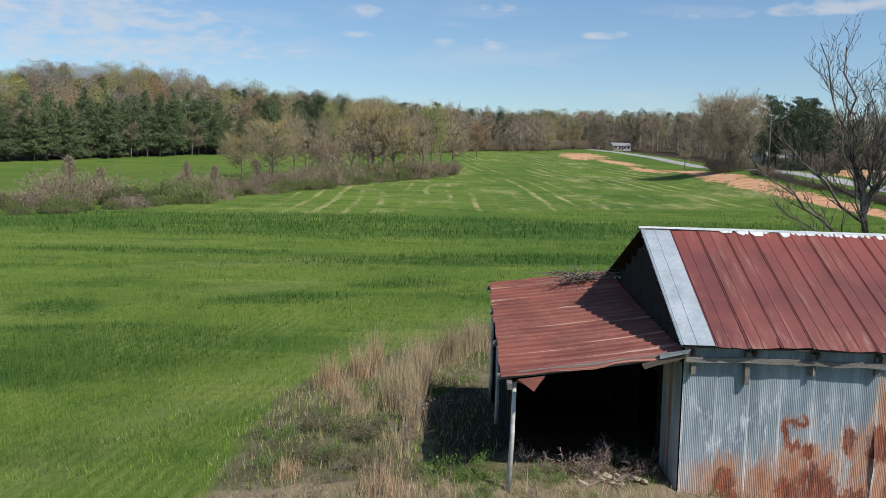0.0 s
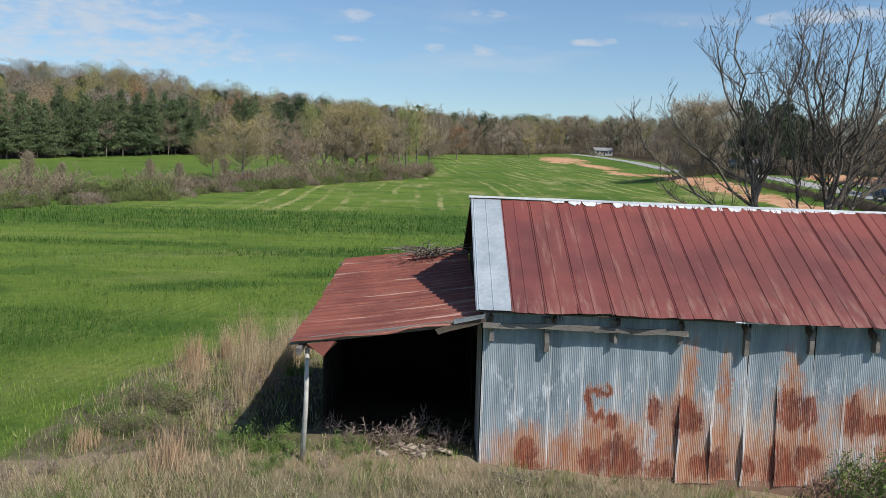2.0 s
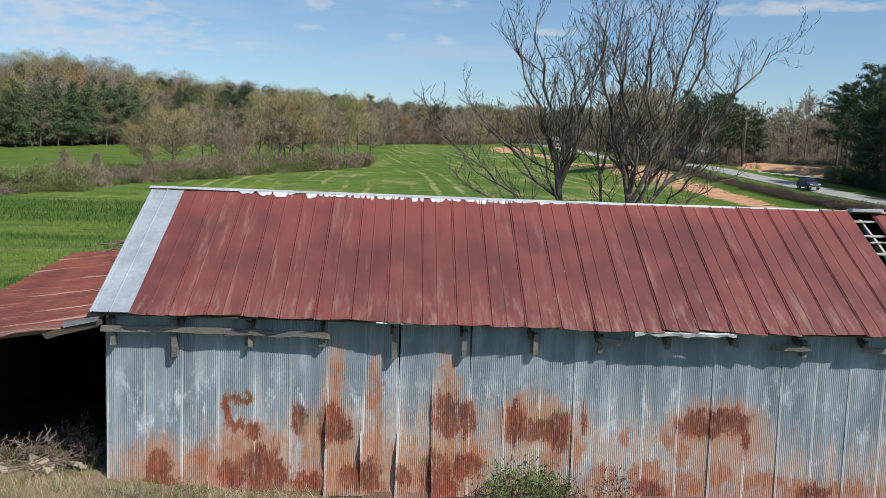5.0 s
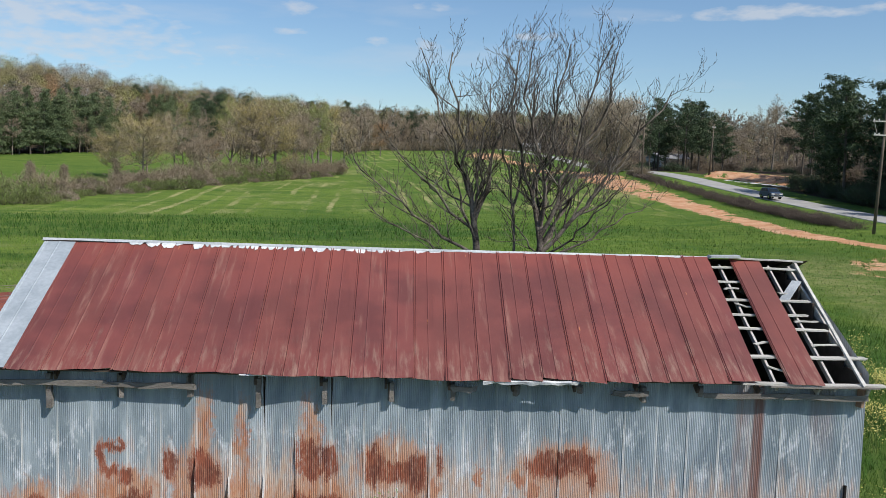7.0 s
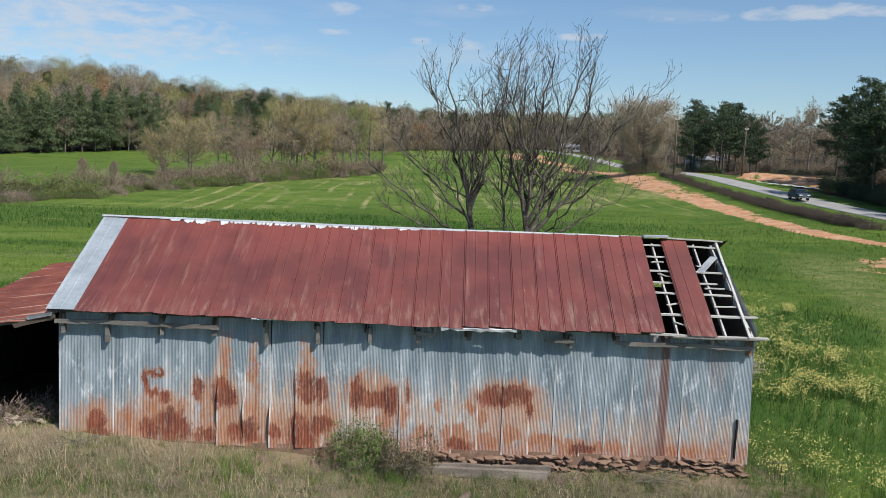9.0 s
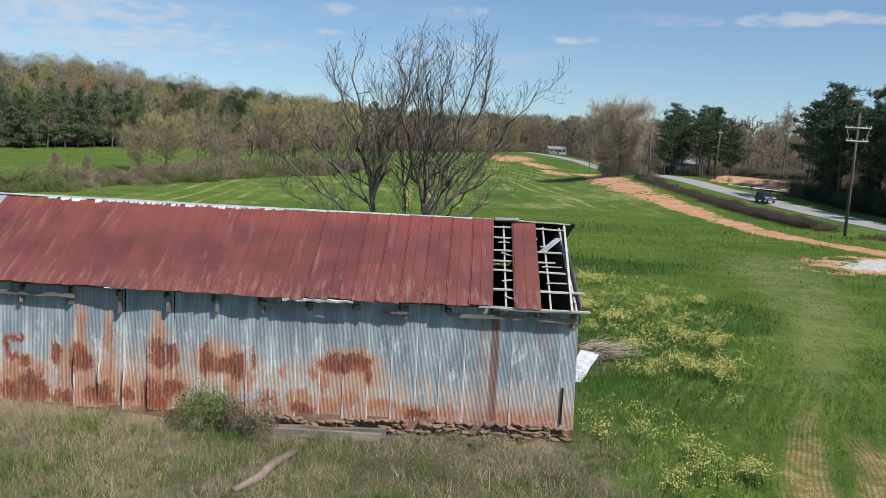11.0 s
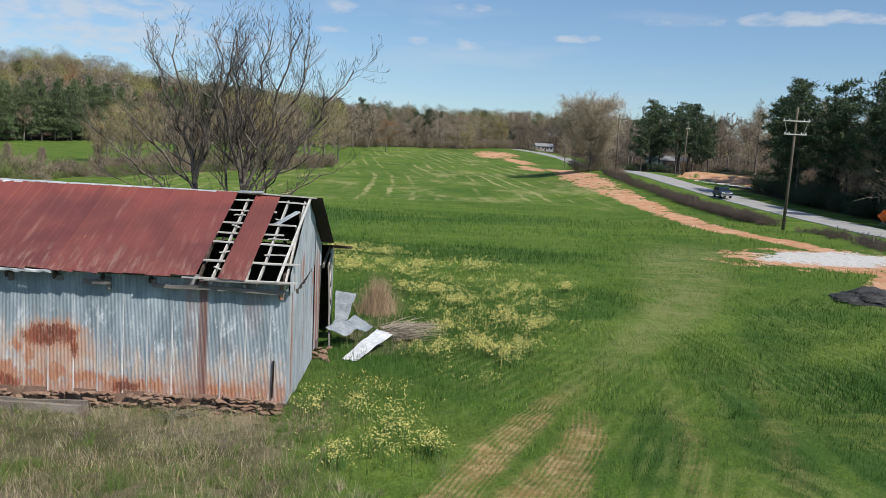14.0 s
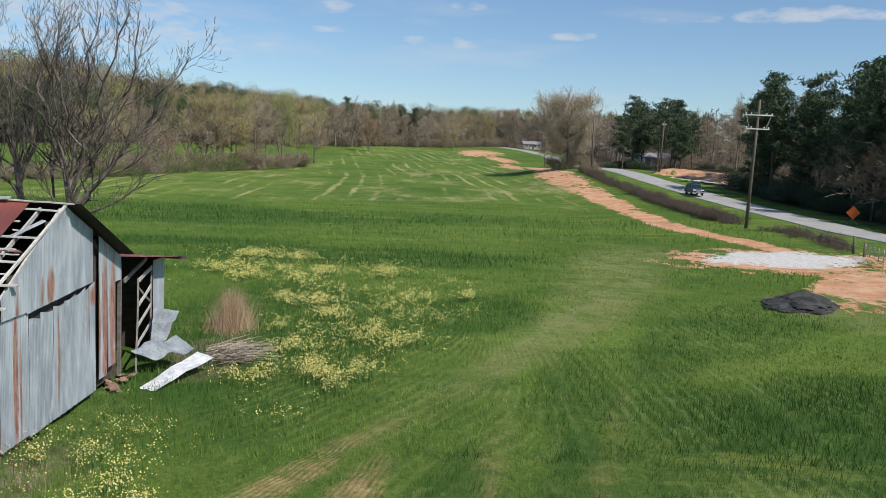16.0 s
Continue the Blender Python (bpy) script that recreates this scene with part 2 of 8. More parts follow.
    red_fray = n.math("MULTIPLY", n.math("SUBTRACT", n.noise(2.2, 9, stretch=(2.4, 1, 1), rough=0.78), 0.5), 5.0)
    col = n.mix(n.math("MULTIPLY", stain_mask(n, RED, 0.6, red_fray, 0.5, 2.0), 0.85), col, n.mix(n.ramp(grain, 0.36, 0.62), (0.36, 0.13, 0.07), (0.47, 0.24, 0.14)))
    # pale seams and bare whitened corrugations
    lime = n.ramp(n.noise(1.0, 5, stretch=(17, 1, 0.35), rough=0.7), 0.60, 0.69, 0.0, 0.75)
    col = n.mix(n.math("MULTIPLY", lime, n.ramp(s[2], 1.5, 0.5)), col, (0.66, 0.63, 0.60))
    seam = n.math("MULTIPLY", n.math("MAXIMUM", n.ramp(u, 0.045, 0.018), n.ramp(u, 0.604, 0.628)), n.ramp(n.noise(1.3, 5), 0.32, 0.52, 0.2, 0.95))
    col = n.mix(n.math("MULTIPLY", seam, n.ramp(s[2], 2.0, 0.9, 0.15, 0.85)), col, (0.70, 0.70, 0.69))
    # crusts: a frayed core with a thin halo; the ridges of the sheet keep more of it than the hollows
    rib = n.math("MULTIPLY", n.math("SINE", n.math("MULTIPLY", s[0], 2 * math.pi / 0.0339)), 0.35)
    comb = n.math("MULTIPLY", n.math("SUBTRACT", n.noise(1.0, 7, stretch=(24, 1, 2.0), rough=0.78), 0.5), 5.2)
    tear = n.math("ADD", n.math("MULTIPLY", n.math("SUBTRACT", n.noise(3.4, 9, stretch=(1.3, 1, 0.8), rough=0.8), 0.5), 5.0), n.math("ADD", comb, rib))
    halo = stain_mask(n, RUST, 0.45, n.math("SUBTRACT", n.math("MULTIPLY", tear, 1.3), 1.15), 1.5, 2.2)
    halo = n.math("MULTIPLY", halo, n.ramp(n.noise(2.6, 7, stretch=(3, 1, 0.6), rough=0.75), 0.36, 0.58, 0.15, 0.8))
    col = n.mix(halo, col, n.mix(n.ramp(grain, 0.36, 0.62), (0.40, 0.165, 0.085), (0.50, 0.29, 0.19)))
    crust = stain_mask(n, RUST, 0.45, n.math("SUBTRACT", tear, 0.05), 0.26, 2.6)
    crust = n.math("MULTIPLY", crust, n.ramp(n.noise(6.0, 8, stretch=(2.6, 1, 0.6), rough=0.82), 0.32, 0.52, 0.25, 0.96))
    dark = n.mix(n.ramp(n.noise(1.6, 8, stretch=(2.6, 1, 0.8), rough=0.76), 0.34, 0.64), (0.120, 0.038, 0.028), (0.285, 0.082, 0.044))
    col = n.mix(crust, col, dark)
    # one sheet browned in an upright band
    off = n.math("ABSOLUTE", n.math("SUBTRACT", n.math("ADD", s[0], n.math("MULTIPLY", n.math("SUBTRACT", n.noise(1.0, 4, stretch=(1, 1, 0.8)), 0.5), 0.12)), 18.80))
    run = n.noise(1.0, 7, stretch=(10, 1, 0.5), rough=0.7)
    col = n.mix(n.math("MULTIPLY", n.ramp(n.math("ABSOLUTE", n.math("SUBTRACT", s[0], 18.62)), 0.34, 0.24), n.ramp(run, 0.35, 0.65, 0.15, 0.65)), col, (0.30, 0.20, 0.175))
    col = n.mix(n.math("MULTIPLY", n.ramp(off, 0.15, 0.05), n.ramp(run, 0.3, 0.55, 0.35, 0.85)), col, (0.190, 0.088, 0.070))
    upper = n.math("MULTIPLY", n.ramp(n.math("ABSOLUTE", n.math("SUBTRACT", s[0], 20.05)), 0.34, 0.10), n.ramp(s[2], 0.6, 1.6, 0.0, 0.55))
    col = n.mix(n.math("MULTIPLY", upper, n.ramp(run, 0.35, 0.62, 0.1, 1.0)), col, (0.22, 0.155, 0.15))
    pin = n.ramp(n.noise(16, 4, rough=0.8), 0.68, 0.71)
    col = n.mix(n.math("MULTIPLY", n.math("MULTIPLY", pin, n.math("MAXIMUM", bloom, orange)), 0.7), col, (0.14, 0.055, 0.035))
    red = n.math("MAXIMUM", n.math("MAXIMUM", crust, orange), n.math("MAXIMUM", bloom, foot))
    n.bump(n.math("ADD", n.noise(45, 3), n.math("MULTIPLY", n.noise(2.0, 3), 3.0)), 0.15, 0.012)
    return n.done(col, n.ramp(red, 0, 1, 0.55, 0.9), n.ramp(red, 0.05, 0.7, 0.12, 0.0))


def gable_metal():
    n = Nodes("galvanised_gable_sheet", 0.5, 0.35, 0.4)
    cloud = n.noise(1.6, 5, stretch=(1, 1.6, 0.5))
    col = n.mix(n.ramp(cloud, 0.3, 0.7), (0.31, 0.35, 0.40), (0.53, 0.575, 0.62))
    s = n.xyz(n.pos())
    rust = n.mix(n.ramp(n.noise(3.0, 7, stretch=(1, 3, 0.7), rough=0.7), 0.36, 0.62), (0.27, 0.075, 0.05), (0.44, 0.24, 0.16))
    fray = n.math("MULTIPLY", n.math("SUBTRACT", n.noise(1.0, 8, stretch=(1, 7, 0.7), rough=0.74), 0.5), 3.6)
    least = None
    for y, z, ry, rz in ((16.72, 0.6, 0.11, 1.9), (16.95, 0.2, 0.05, 1.2), (18.45, 2.4, 0.20, 0.45), (18.0, 2.35, 0.08, 0.35), (18.95, 0.6, 0.06, 1.3), (20.9, 1.2, 0.05, 0.8), (21.62, 0.9, 0.08, 1.3), (22.05, 0.6, 0.22, 2.2), (22.7, 0.6, 0.3, 2.0), (21.3, 1.75, 0.30, 0.25)):
        dy, dz = n.math("DIVIDE", n.math("SUBTRACT", s[1], y), ry), n.math("DIVIDE", n.math("SUBTRACT", s[2], z), rz)
        q = n.math("ADD", n.math("MULTIPLY", dy, dy), n.math("MULTIPLY", dz, dz))
        least = q if least is None else n.math("MINIMUM", least, q)
    col = n.mix(n.ramp(n.math("ADD", least, fray), 0.2, 1.7, 0.9, 0.0), col, rust)
    faint = n.ramp(n.noise(1.0, 6, stretch=(1, 6.0, 0.4), rough=0.7), 0.55, 0.72, 0.0, 0.5)
    col = n.mix(faint, col, (0.34, 0.30, 0.27))
    pale = n.ramp(n.noise(1.4, 7, stretch=(1, 2.5, 0.6), rough=0.72), 0.54, 0.70, 0.0, 0.6)
    col = n.mix(pale, col, (0.64, 0.67, 0.70))
    n.bump(n.noise(40, 3), 0.12, 0.01)
    return n.done(col)


def roof_metal(name, across):
    """Rusty painted roof; across: 0 where the sheets run up in y, 1 where they run in x."""
    n = Nodes(name, 0.62, 0.0, 0.35)
    st = (4.5, 0.4, 0.4) if across == 0 else (0.28, 30.0, 1.0)
    streak = n.noise(1.0, 5, stretch=st, rough=0.65)
    patch = n.noise(0.9, 4)
    base = ((0.122, 0.038, 0.037), (0.182, 0.053, 0.048)) if across == 0 else ((0.150, 0.045, 0.034), (0.240, 0.076, 0.052))
    a = n.mix(n.ramp(patch, 0.35, 0.65), *base)
    a = n.mix(n.math("MULTIPLY", n.rand(), 0.35), a, (0.190, 0.062, 0.046))
    s = n.xyz(n.pos())
    if across == 0:
        up = n.ramp(n.math("ADD", s[2], n.math("MULTIPLY", patch, 0.8)), 4.2, 4.9, 0.0, 0.7)
        a = n.mix(up, a, (0.240, 0.063, 0.049))
        scuff = n.ramp(n.noise(1.0, 7, stretch=(8, 1.2, 1.2), rough=0.72), 0.46, 0.66)
        low = n.math("MULTIPLY", n.ramp(n.math("ADD", s[2], n.math("MULTIPLY", n.math("SUBTRACT", streak, 0.5), 1.8)), 3.0, 2.48, 0.0, 0.7), scuff)
        a = n.mix(low, a, (0.30, 0.19, 0.15))
        spot = n.math("MULTIPLY", n.ramp(n.noise(1.3, 7, stretch=(3, 1, 1), rough=0.75), 0.60, 0.70, 0.0, 0.38), scuff)
        a = n.mix(spot, a, (0.33, 0.20, 0.165))
    light = n.ramp(streak, 0.56, 0.74, 0.0, 0.45) if across == 0 else n.ramp(streak, 0.57, 0.66, 0.0, 0.85)
    a = n.mix(light, a, (0.34, 0.19, 0.15) if across == 0 else (0.44, 0.30, 0.245))
    fleck = n.ramp(n.noise(1.0, 3, stretch=(9, 1.5, 1.5)), 0.735, 0.76, 0.0, 0.9)
    a = n.mix(fleck, a, (0.42, 0.16, 0.08))
    dark = n.ramp(streak, 0.42, 0.28, 0.0, 0.30)
    a = n.mix(dark, a, (0.085, 0.03, 0.025))
    n.bump(n.noise(60, 3), 0.1, 0.01)
    return n.done(a, n.ramp(streak, 0.3, 0.7, 0.5, 0.72))


def ground_material():
    n = Nodes("field_ground", 0.95, 0.0, 0.1)
    big = n.noise(0.05, 6, rough=0.68)
    mid = n.noise(0.45, 4)
    fine = n.noise(9.0, 5, rough=0.7)
    green = n.mix(n.ramp(big, 0.35, 0.65), (0.064, 0.132, 0.019), (0.152, 0.230, 0.037))
    green = n.mix(n.math("MULTIPLY", n.attr("dark"), n.ramp(n.noise(0.25, 5, rough=0.7), 0.3, 0.6, 0.6, 1.0)), green, (0.028, 0.085, 0.015))
    green = n.mix(n.ramp(mid, 0.3, 0.75, 0.0, 0.45), green, (0.180, 0.222, 0.048))
    green = n.mix(n.ramp(fine, 0.38, 0.64, 0.0, 0.62), green, (0.046, 0.090, 0.020))
    tuft = n.ramp(n.noise(1.6, 7, stretch=(1, 0.6, 1), rough=0.74), 0.50, 0.66, 0.0, 0.6)
    green = n.mix(tuft, green, (0.042, 0.085, 0.020))
    # the field beside the lean-to grows paler and yellower
    green = n.mix(n.ramp(n.xyz(n.pos())[0], 8.0, -6.0, 0.0, 0.20), green, (0.205, 0.265, 0.050))
    sweep = n.ramp(n.noise(0.14, 7, stretch=(0.6, 1.5, 1), rough=0.7), 0.50, 0.62, 0.0, 0.62)
    green = n.mix(sweep, green, (0.046, 0.108, 0.018))
    gleam = n.ramp(n.noise(0.17, 7, stretch=(0.5, 1.6, 1), rough=0.72), 0.54, 0.68, 0.0, 0.55)
    green = n.mix(gleam, green, (0.225, 0.265, 0.062))
    col = green
    # tramlines in the far part of the field
    s = n.xyz(n.pos())
    lane = n.math("ADD", n.attr("lane"), n.math("MULTIPLY", n.noise(0.012, 2), 8.0))
    wave = n.math("SINE", n.math("MULTIPLY", lane, 1.7))
    line = n.math("MULTIPLY", n.ramp(n.math("ADD", wave, n.math("MULTIPLY", n.math("SUBTRACT", n.noise(0.35, 6, stretch=(1.4, 0.4, 1), rough=0.75), 0.5), 2.6)), 0.52, 1.10), n.ramp(n.noise(0.05, 6, stretch=(1.6, 0.45, 1), rough=0.7), 0.44, 0.62))
    pale = n.ramp(n.noise(0.06, 7, stretch=(1.5, 0.6, 1), rough=0.72), 0.50, 0.68, 0.0, 0.75)
    col = n.mix(n.math("MULTIPLY", n.math("MAXIMUM", line, pale), n.attr("striped")), col, (0.32, 0.305, 0.135))
    # the drilled rows of the crop, faint but everywhere in the near field
    comb = n.math("SINE", n.math("MULTIPLY", n.attr("comb"), 15.0))
    comb = n.ramp(n.math("ADD", comb, n.math("MULTIPLY", n.math("SUBTRACT", n.noise(0.7, 6, rough=0.72), 0.5), 4.5)), -0.4, 1.2)
    col = n.mix(n.math("MULTIPLY", n.math("MULTIPLY", n.math("MULTIPLY", comb, n.attr("combed")), n.ramp(n.noise(0.22, 6, rough=0.7), 0.42, 0.60)), 0.42), col, (0.225, 0.265, 0.080))
    # combed soil where the tractor turned
    rows = n.math("SINE", n.math("MULTIPLY", n.math("ADD", n.attr("row"), n.math("MULTIPLY", n.noise(0.5, 3), 0.10)), 52.0))
    broken = n.math("MULTIPLY", n.math("SUBTRACT", n.noise(1.1, 9, rough=0.78), 0.5), 6.0)
    rows = n.ramp(n.math("ADD", n.math("ADD", rows, broken), n.math("MULTIPLY", n.math("SUBTRACT", n.attr("rut"), 0.5), 2.4)), -0.9, 1.9)
    soil = n.mix(n.ramp(n.noise(2.0, 6, rough=0.7), 0.38, 0.64), (0.30, 0.195, 0.085), (0.52, 0.355, 0.19))
    col = n.mix(n.math("MULTIPLY", n.ramp(n.attr("rut"), 0.04, 0.5), n.math("ADD", n.math("MULTIPLY", rows, 0.55), n.math("MULTIPLY", n.ramp(n.noise(0.9, 7, rough=0.74), 0.40, 0.62), 0.40))), col, soil)
    worn = n.ramp(n.noise(0.5, 8, rough=0.74), 0.36, 0.62, 0.05, 0.85)
    col = n.mix(n.math("MULTIPLY", n.attr("mown"), worn), col, (0.225, 0.238, 0.090))
    # dead grass round the barn
    dry = n.ramp(n.math("ADD", n.attr("dry"), n.math("MULTIPLY", n.math("SUBTRACT", mid, 0.5), 1.0)), 0.3, 0.7)
    tan = n.mix(n.ramp(n.noise(1.8, 8, rough=0.78), 0.34, 0.66), (0.075, 0.072, 0.035), (0.26, 0.215, 0.14))
    foot = n.math("MULTIPLY", n.ramp(n.math("ADD", s[1], n.math("MULTIPLY", n.noise(0.9, 6, rough=0.7), 1.2)), 15.3, 16.1), n.ramp(s[1], 16.4, 16.2))
    tan = n.mix(n.math("MULTIPLY", foot, 0.8), tan, (0.34, 0.255, 0.175))
    tan = n.mix(n.ramp(n.noise(0.45, 7, rough=0.72), 0.46, 0.64, 0.0, 0.75), tan, (0.060, 0.070, 0.026))
    col = n.mix(dry, col, tan)
    # bare red clay and pale gravel
    jag = n.math("MULTIPLY", n.math("SUBTRACT", n.noise(0.5, 8, stretch=(1.0, 0.55, 1), rough=0.8), 0.5), 4.4)
    clay = n.math("MULTIPLY", n.ramp(n.math("ADD", n.math("ADD", n.attr("clay"), jag), n.math("MULTIPLY", n.math("SUBTRACT", n.noise(0.16, 5, rough=0.65), 0.5), 2.2)), 0.40, 0.62), n.ramp(n.attr("clay"), 0.04, 0.3))
    red = n.mix(n.ramp(n.noise(0.5, 7, rough=0.75), 0.35, 0.65), (0.49, 0.235, 0.12), (0.62, 0.39, 0.25))
    col = n.mix(clay, col, red)
    stone = n.math("MULTIPLY", n.ramp(n.math("ADD", n.attr("gravel"), n.math("MULTIPLY", jag, 0.55)), 0.40, 0.58), n.ramp(n.attr("gravel"), 0.04, 0.3))
    col = n.mix(stone, col, n.mix(n.ramp(n.noise(4.0, 4), 0.3, 0.7), (0.50, 0.48, 0.45), (0.68, 0.66, 0.63)))
    # woods' leaf floor; the dark colour also paints in shade by lean-to and road
    litter_shade = n.ramp(n.math("ADD", n.attr("litter_shade"), n.math("MULTIPLY", jag, 0.5)), 0.3, 0.7)
    col = n.mix(litter_shade, col, n.mix(fine, (0.030, 0.023, 0.016), (0.085, 0.062, 0.040)))
    n.bump(n.math("ADD", fine, n.math("MULTIPLY", mid, 1.5)), 0.8, 0.14)
    return n.done(col)


M_GROUND = ground_material()
M_ASPHALT = two_tone("old_asphalt", (0.27, 0.265, 0.255), (0.37, 0.36, 0.345), 0.4, 12, 0.9)
M_WALL = wall_metal()
M_GABLE = gable_metal()
M_ROOF = roof_metal("rusty_roof_sheet", 0)
# near-black copy of the roof sheet: the underside's shade put into the colour
M_ROOF_SHADE = two_tone("shaded_sheet_underside", (0.020, 0.016, 0.014), (0.055, 0.036, 0.028), 1.5, 20, 0.85, stretch=(4, 1, 1), bump=0.1)
M_SHED_ROOF = roof_metal("rusty_shed_roof_sheet", 1)
M_SILVER = two_tone("bare_galvanised_sheet", (0.34, 0.385, 0.42), (0.50, 0.545, 0.58), 1.8, 14, 0.45, 0.3, bump=0.1)
M_CAP = two_tone("ridge_galvanised_flaking", (0.32, 0.345, 0.37), (0.52, 0.545, 0.565), 2.5, 20, 0.55, 0.1, bump=0.15)
M_FLAKE = two_tone("weathered_white_flashing", (0.42, 0.44, 0.47), (0.74, 0.75, 0.76), 4.0, 25, 0.6, 0.0, bump=0.2)
M_WOOD = two_tone("grey_weathered_wood", (0.115, 0.103, 0.092), (0.27, 0.25, 0.23), 2.0, 40, 0.9, stretch=(0.5, 3, 3), bump=0.5, spread=0.35)
M_PALEWOOD = two_tone("pale_weathered_wood", (0.32, 0.305, 0.28), (0.66, 0.64, 0.60), 2.0, 40, 0.9, stretch=(0.5, 3, 3), bump=0.5, spread=0.3)
M_DARKWOOD = two_tone("dark_old_wood", (0.055, 0.042, 0.033), (0.12, 0.095, 0.075), 2.0, 30, 0.9, stretch=(0.5, 3, 3), bump=0.5, spread=0.3)
M_DULL = two_tone("dull_galvanised_sheet", (0.15, 0.17, 0.19), (0.30, 0.33, 0.36), 2.5, 14, 0.7, 0.0, bump=0.3)
M_OLDBOARD = two_tone("brown_grey_rotting_wood", (0.13, 0.108, 0.09), (0.34, 0.295, 0.25), 1.5, 30, 0.92, stretch=(0.5, 3, 3), bump=0.6)
# near-black: the boards' shade is painted into the colour; also serves the iron bar
M_SHADE_AND_IRON = two_tone("shade_black_boards_and_iron", (0.010, 0.008, 0.007), (0.028, 0.022, 0.018), 2.0, 30, 0.95, stretch=(0.5, 3, 3), bump=0.5)
M_STONE = two_tone("field_stone", (0.15, 0.085, 0.06), (0.32, 0.215, 0.155), 2.0, 14, 0.92, bump=0.6, spread=0.5)
M_BARK = two_tone("bark", (0.055, 0.045, 0.038), (0.14, 0.12, 0.10), 1.5, 20, 0.95, bump=0.6)
M_LICHEN = two_tone("pale_bark", (0.09, 0.075, 0.06), (0.26, 0.23, 0.19), 0.7, 12, 0.95, bump=0.5)


# ---- the lie of the land ----
def smooth(a, b, v):
    t = np.clip((v - a) / (b - a), 0, 1)
    return t * t * (3 - 2 * t)


def bank(x, y):
    """How far up the red bank by the driveway across the road, 0 to 1, and how far along it reaches."""
    s, l = (x - 86.5) * 0.85 + (y - 164) * 0.525, (x - 86.5) * 0.525 - (y - 164) * 0.85
    return s, smooth(-17, -13, l) * smooth(13, 10, l)


def land(x, y):
    """Height of the ground."""
    x, y = np.asarray(x, float), np.asarray(y, float)
    z = -1.05 + 15 * (np.clip(y - 90, 0, 430) / 360) ** 1.15
    z = z + 0.9 * np.exp(-((x - 2) / 8) ** 2 - ((y - 18) / 6) ** 2)
    z = z + smooth(45, 72, x) * (1.0 + 2.5 * np.exp(-((y - 185) / 50) ** 2)) * smooth(20, 80, y)
    s, along = bank(x, y)
    z = z + 1.25 * smooth(0, 3.5, s) * smooth(26, 16, s) * along
    z = z + 21 * np.exp(-((x + 180) / 120) ** 2 - ((y - 430) / 105) ** 2)
    z = z + 13 * smooth(470, 660, y)
    return z


def up(x, y):
    return float(land(x, y))


ROAD_Y = [-200, 30, 70, 100, 115, 135, 160, 188, 230, 290, 350, 411, 450, 700]
ROAD_X = [50, 72, 76.8, 78.3, 77.8, 76.6, 74.6, 74.0, 76, 81, 85, 83, 77, 50]


def road_x(y):
    return np.interp(y, ROAD_Y, ROAD_X)


# line of the tractor's way through the near field
RUT_X, RUT_Y = [23.4, 25.1, 26.3, 27.9, 30.2, 33.3, 37.4, 43.0], [6, 11.5, 14.4, 17.8, 21.9, 27.8, 36.8, 52]
TURN_X, TURN_Y = [24.4, 27.1, 27.95, 28.5, 28.95, 29.6, 30.8], [6, 11.9, 13.8, 15.4, 17.8, 20.6, 26]


def rut_strength(x, y):
    """How far the soil shows in the combed rows where the tractor turned."""
    a = np.clip(1.5 - np.abs(x - np.interp(y, RUT_Y, RUT_X)) / 0.5, 0, 1) * (0.18 + 0.78 * smooth(21, 13, y)) * smooth(34, 24, y)
    b = np.clip(1.5 - np.abs(x - np.interp(y, TURN_Y, TURN_X)) / np.interp(y, [11, 13.8, 15.4, 17.8], [0.75, 0.55, 0.42, 0.3]), 0, 1) * (0.15 + 0.85 * smooth(18.5, 14, y)) * smooth(24, 17.5, y)
    c = 0.30 * np.clip(1.4 - np.abs(x - np.interp(y, [8, 12, 17, 24, 34], [30.0, 30.3, 31.4, 32.6, 36.0])) / 0.5, 0, 1) * smooth(30, 14, y)
    d = 0.26 * np.clip(1.4 - np.abs(x - np.interp(y, [8, 12, 16.5, 28.7, 37.5], [31.6, 32.4, 33.8, 37.7, 40.2])) / 0.45, 0, 1) * smooth(34, 16, y)
    return np.maximum.reduce([a, b, c, d])


def row_line(x, y):
    """Across the combed soil rows: each strip's rows follow its own bend."""
    a, b = x - np.interp(y, RUT_Y, RUT_X), x - np.interp(y, TURN_Y, TURN_X)
    return np.where(np.abs(b) < np.abs(a), b, a) * 0.85


def comb_line(x, y):
    """Across the drilled rows: they run aslant beside the lean-to, along the turn by the flowers and straight further on."""
    straight = smooth(31, 34.5, x)
    side = (x - np.interp(y, RUT_Y, RUT_X)) * 0.85
    return np.where(x < 10, 0.995 * x - 0.10 * y, side * (1 - straight) + (x - 30) * straight)


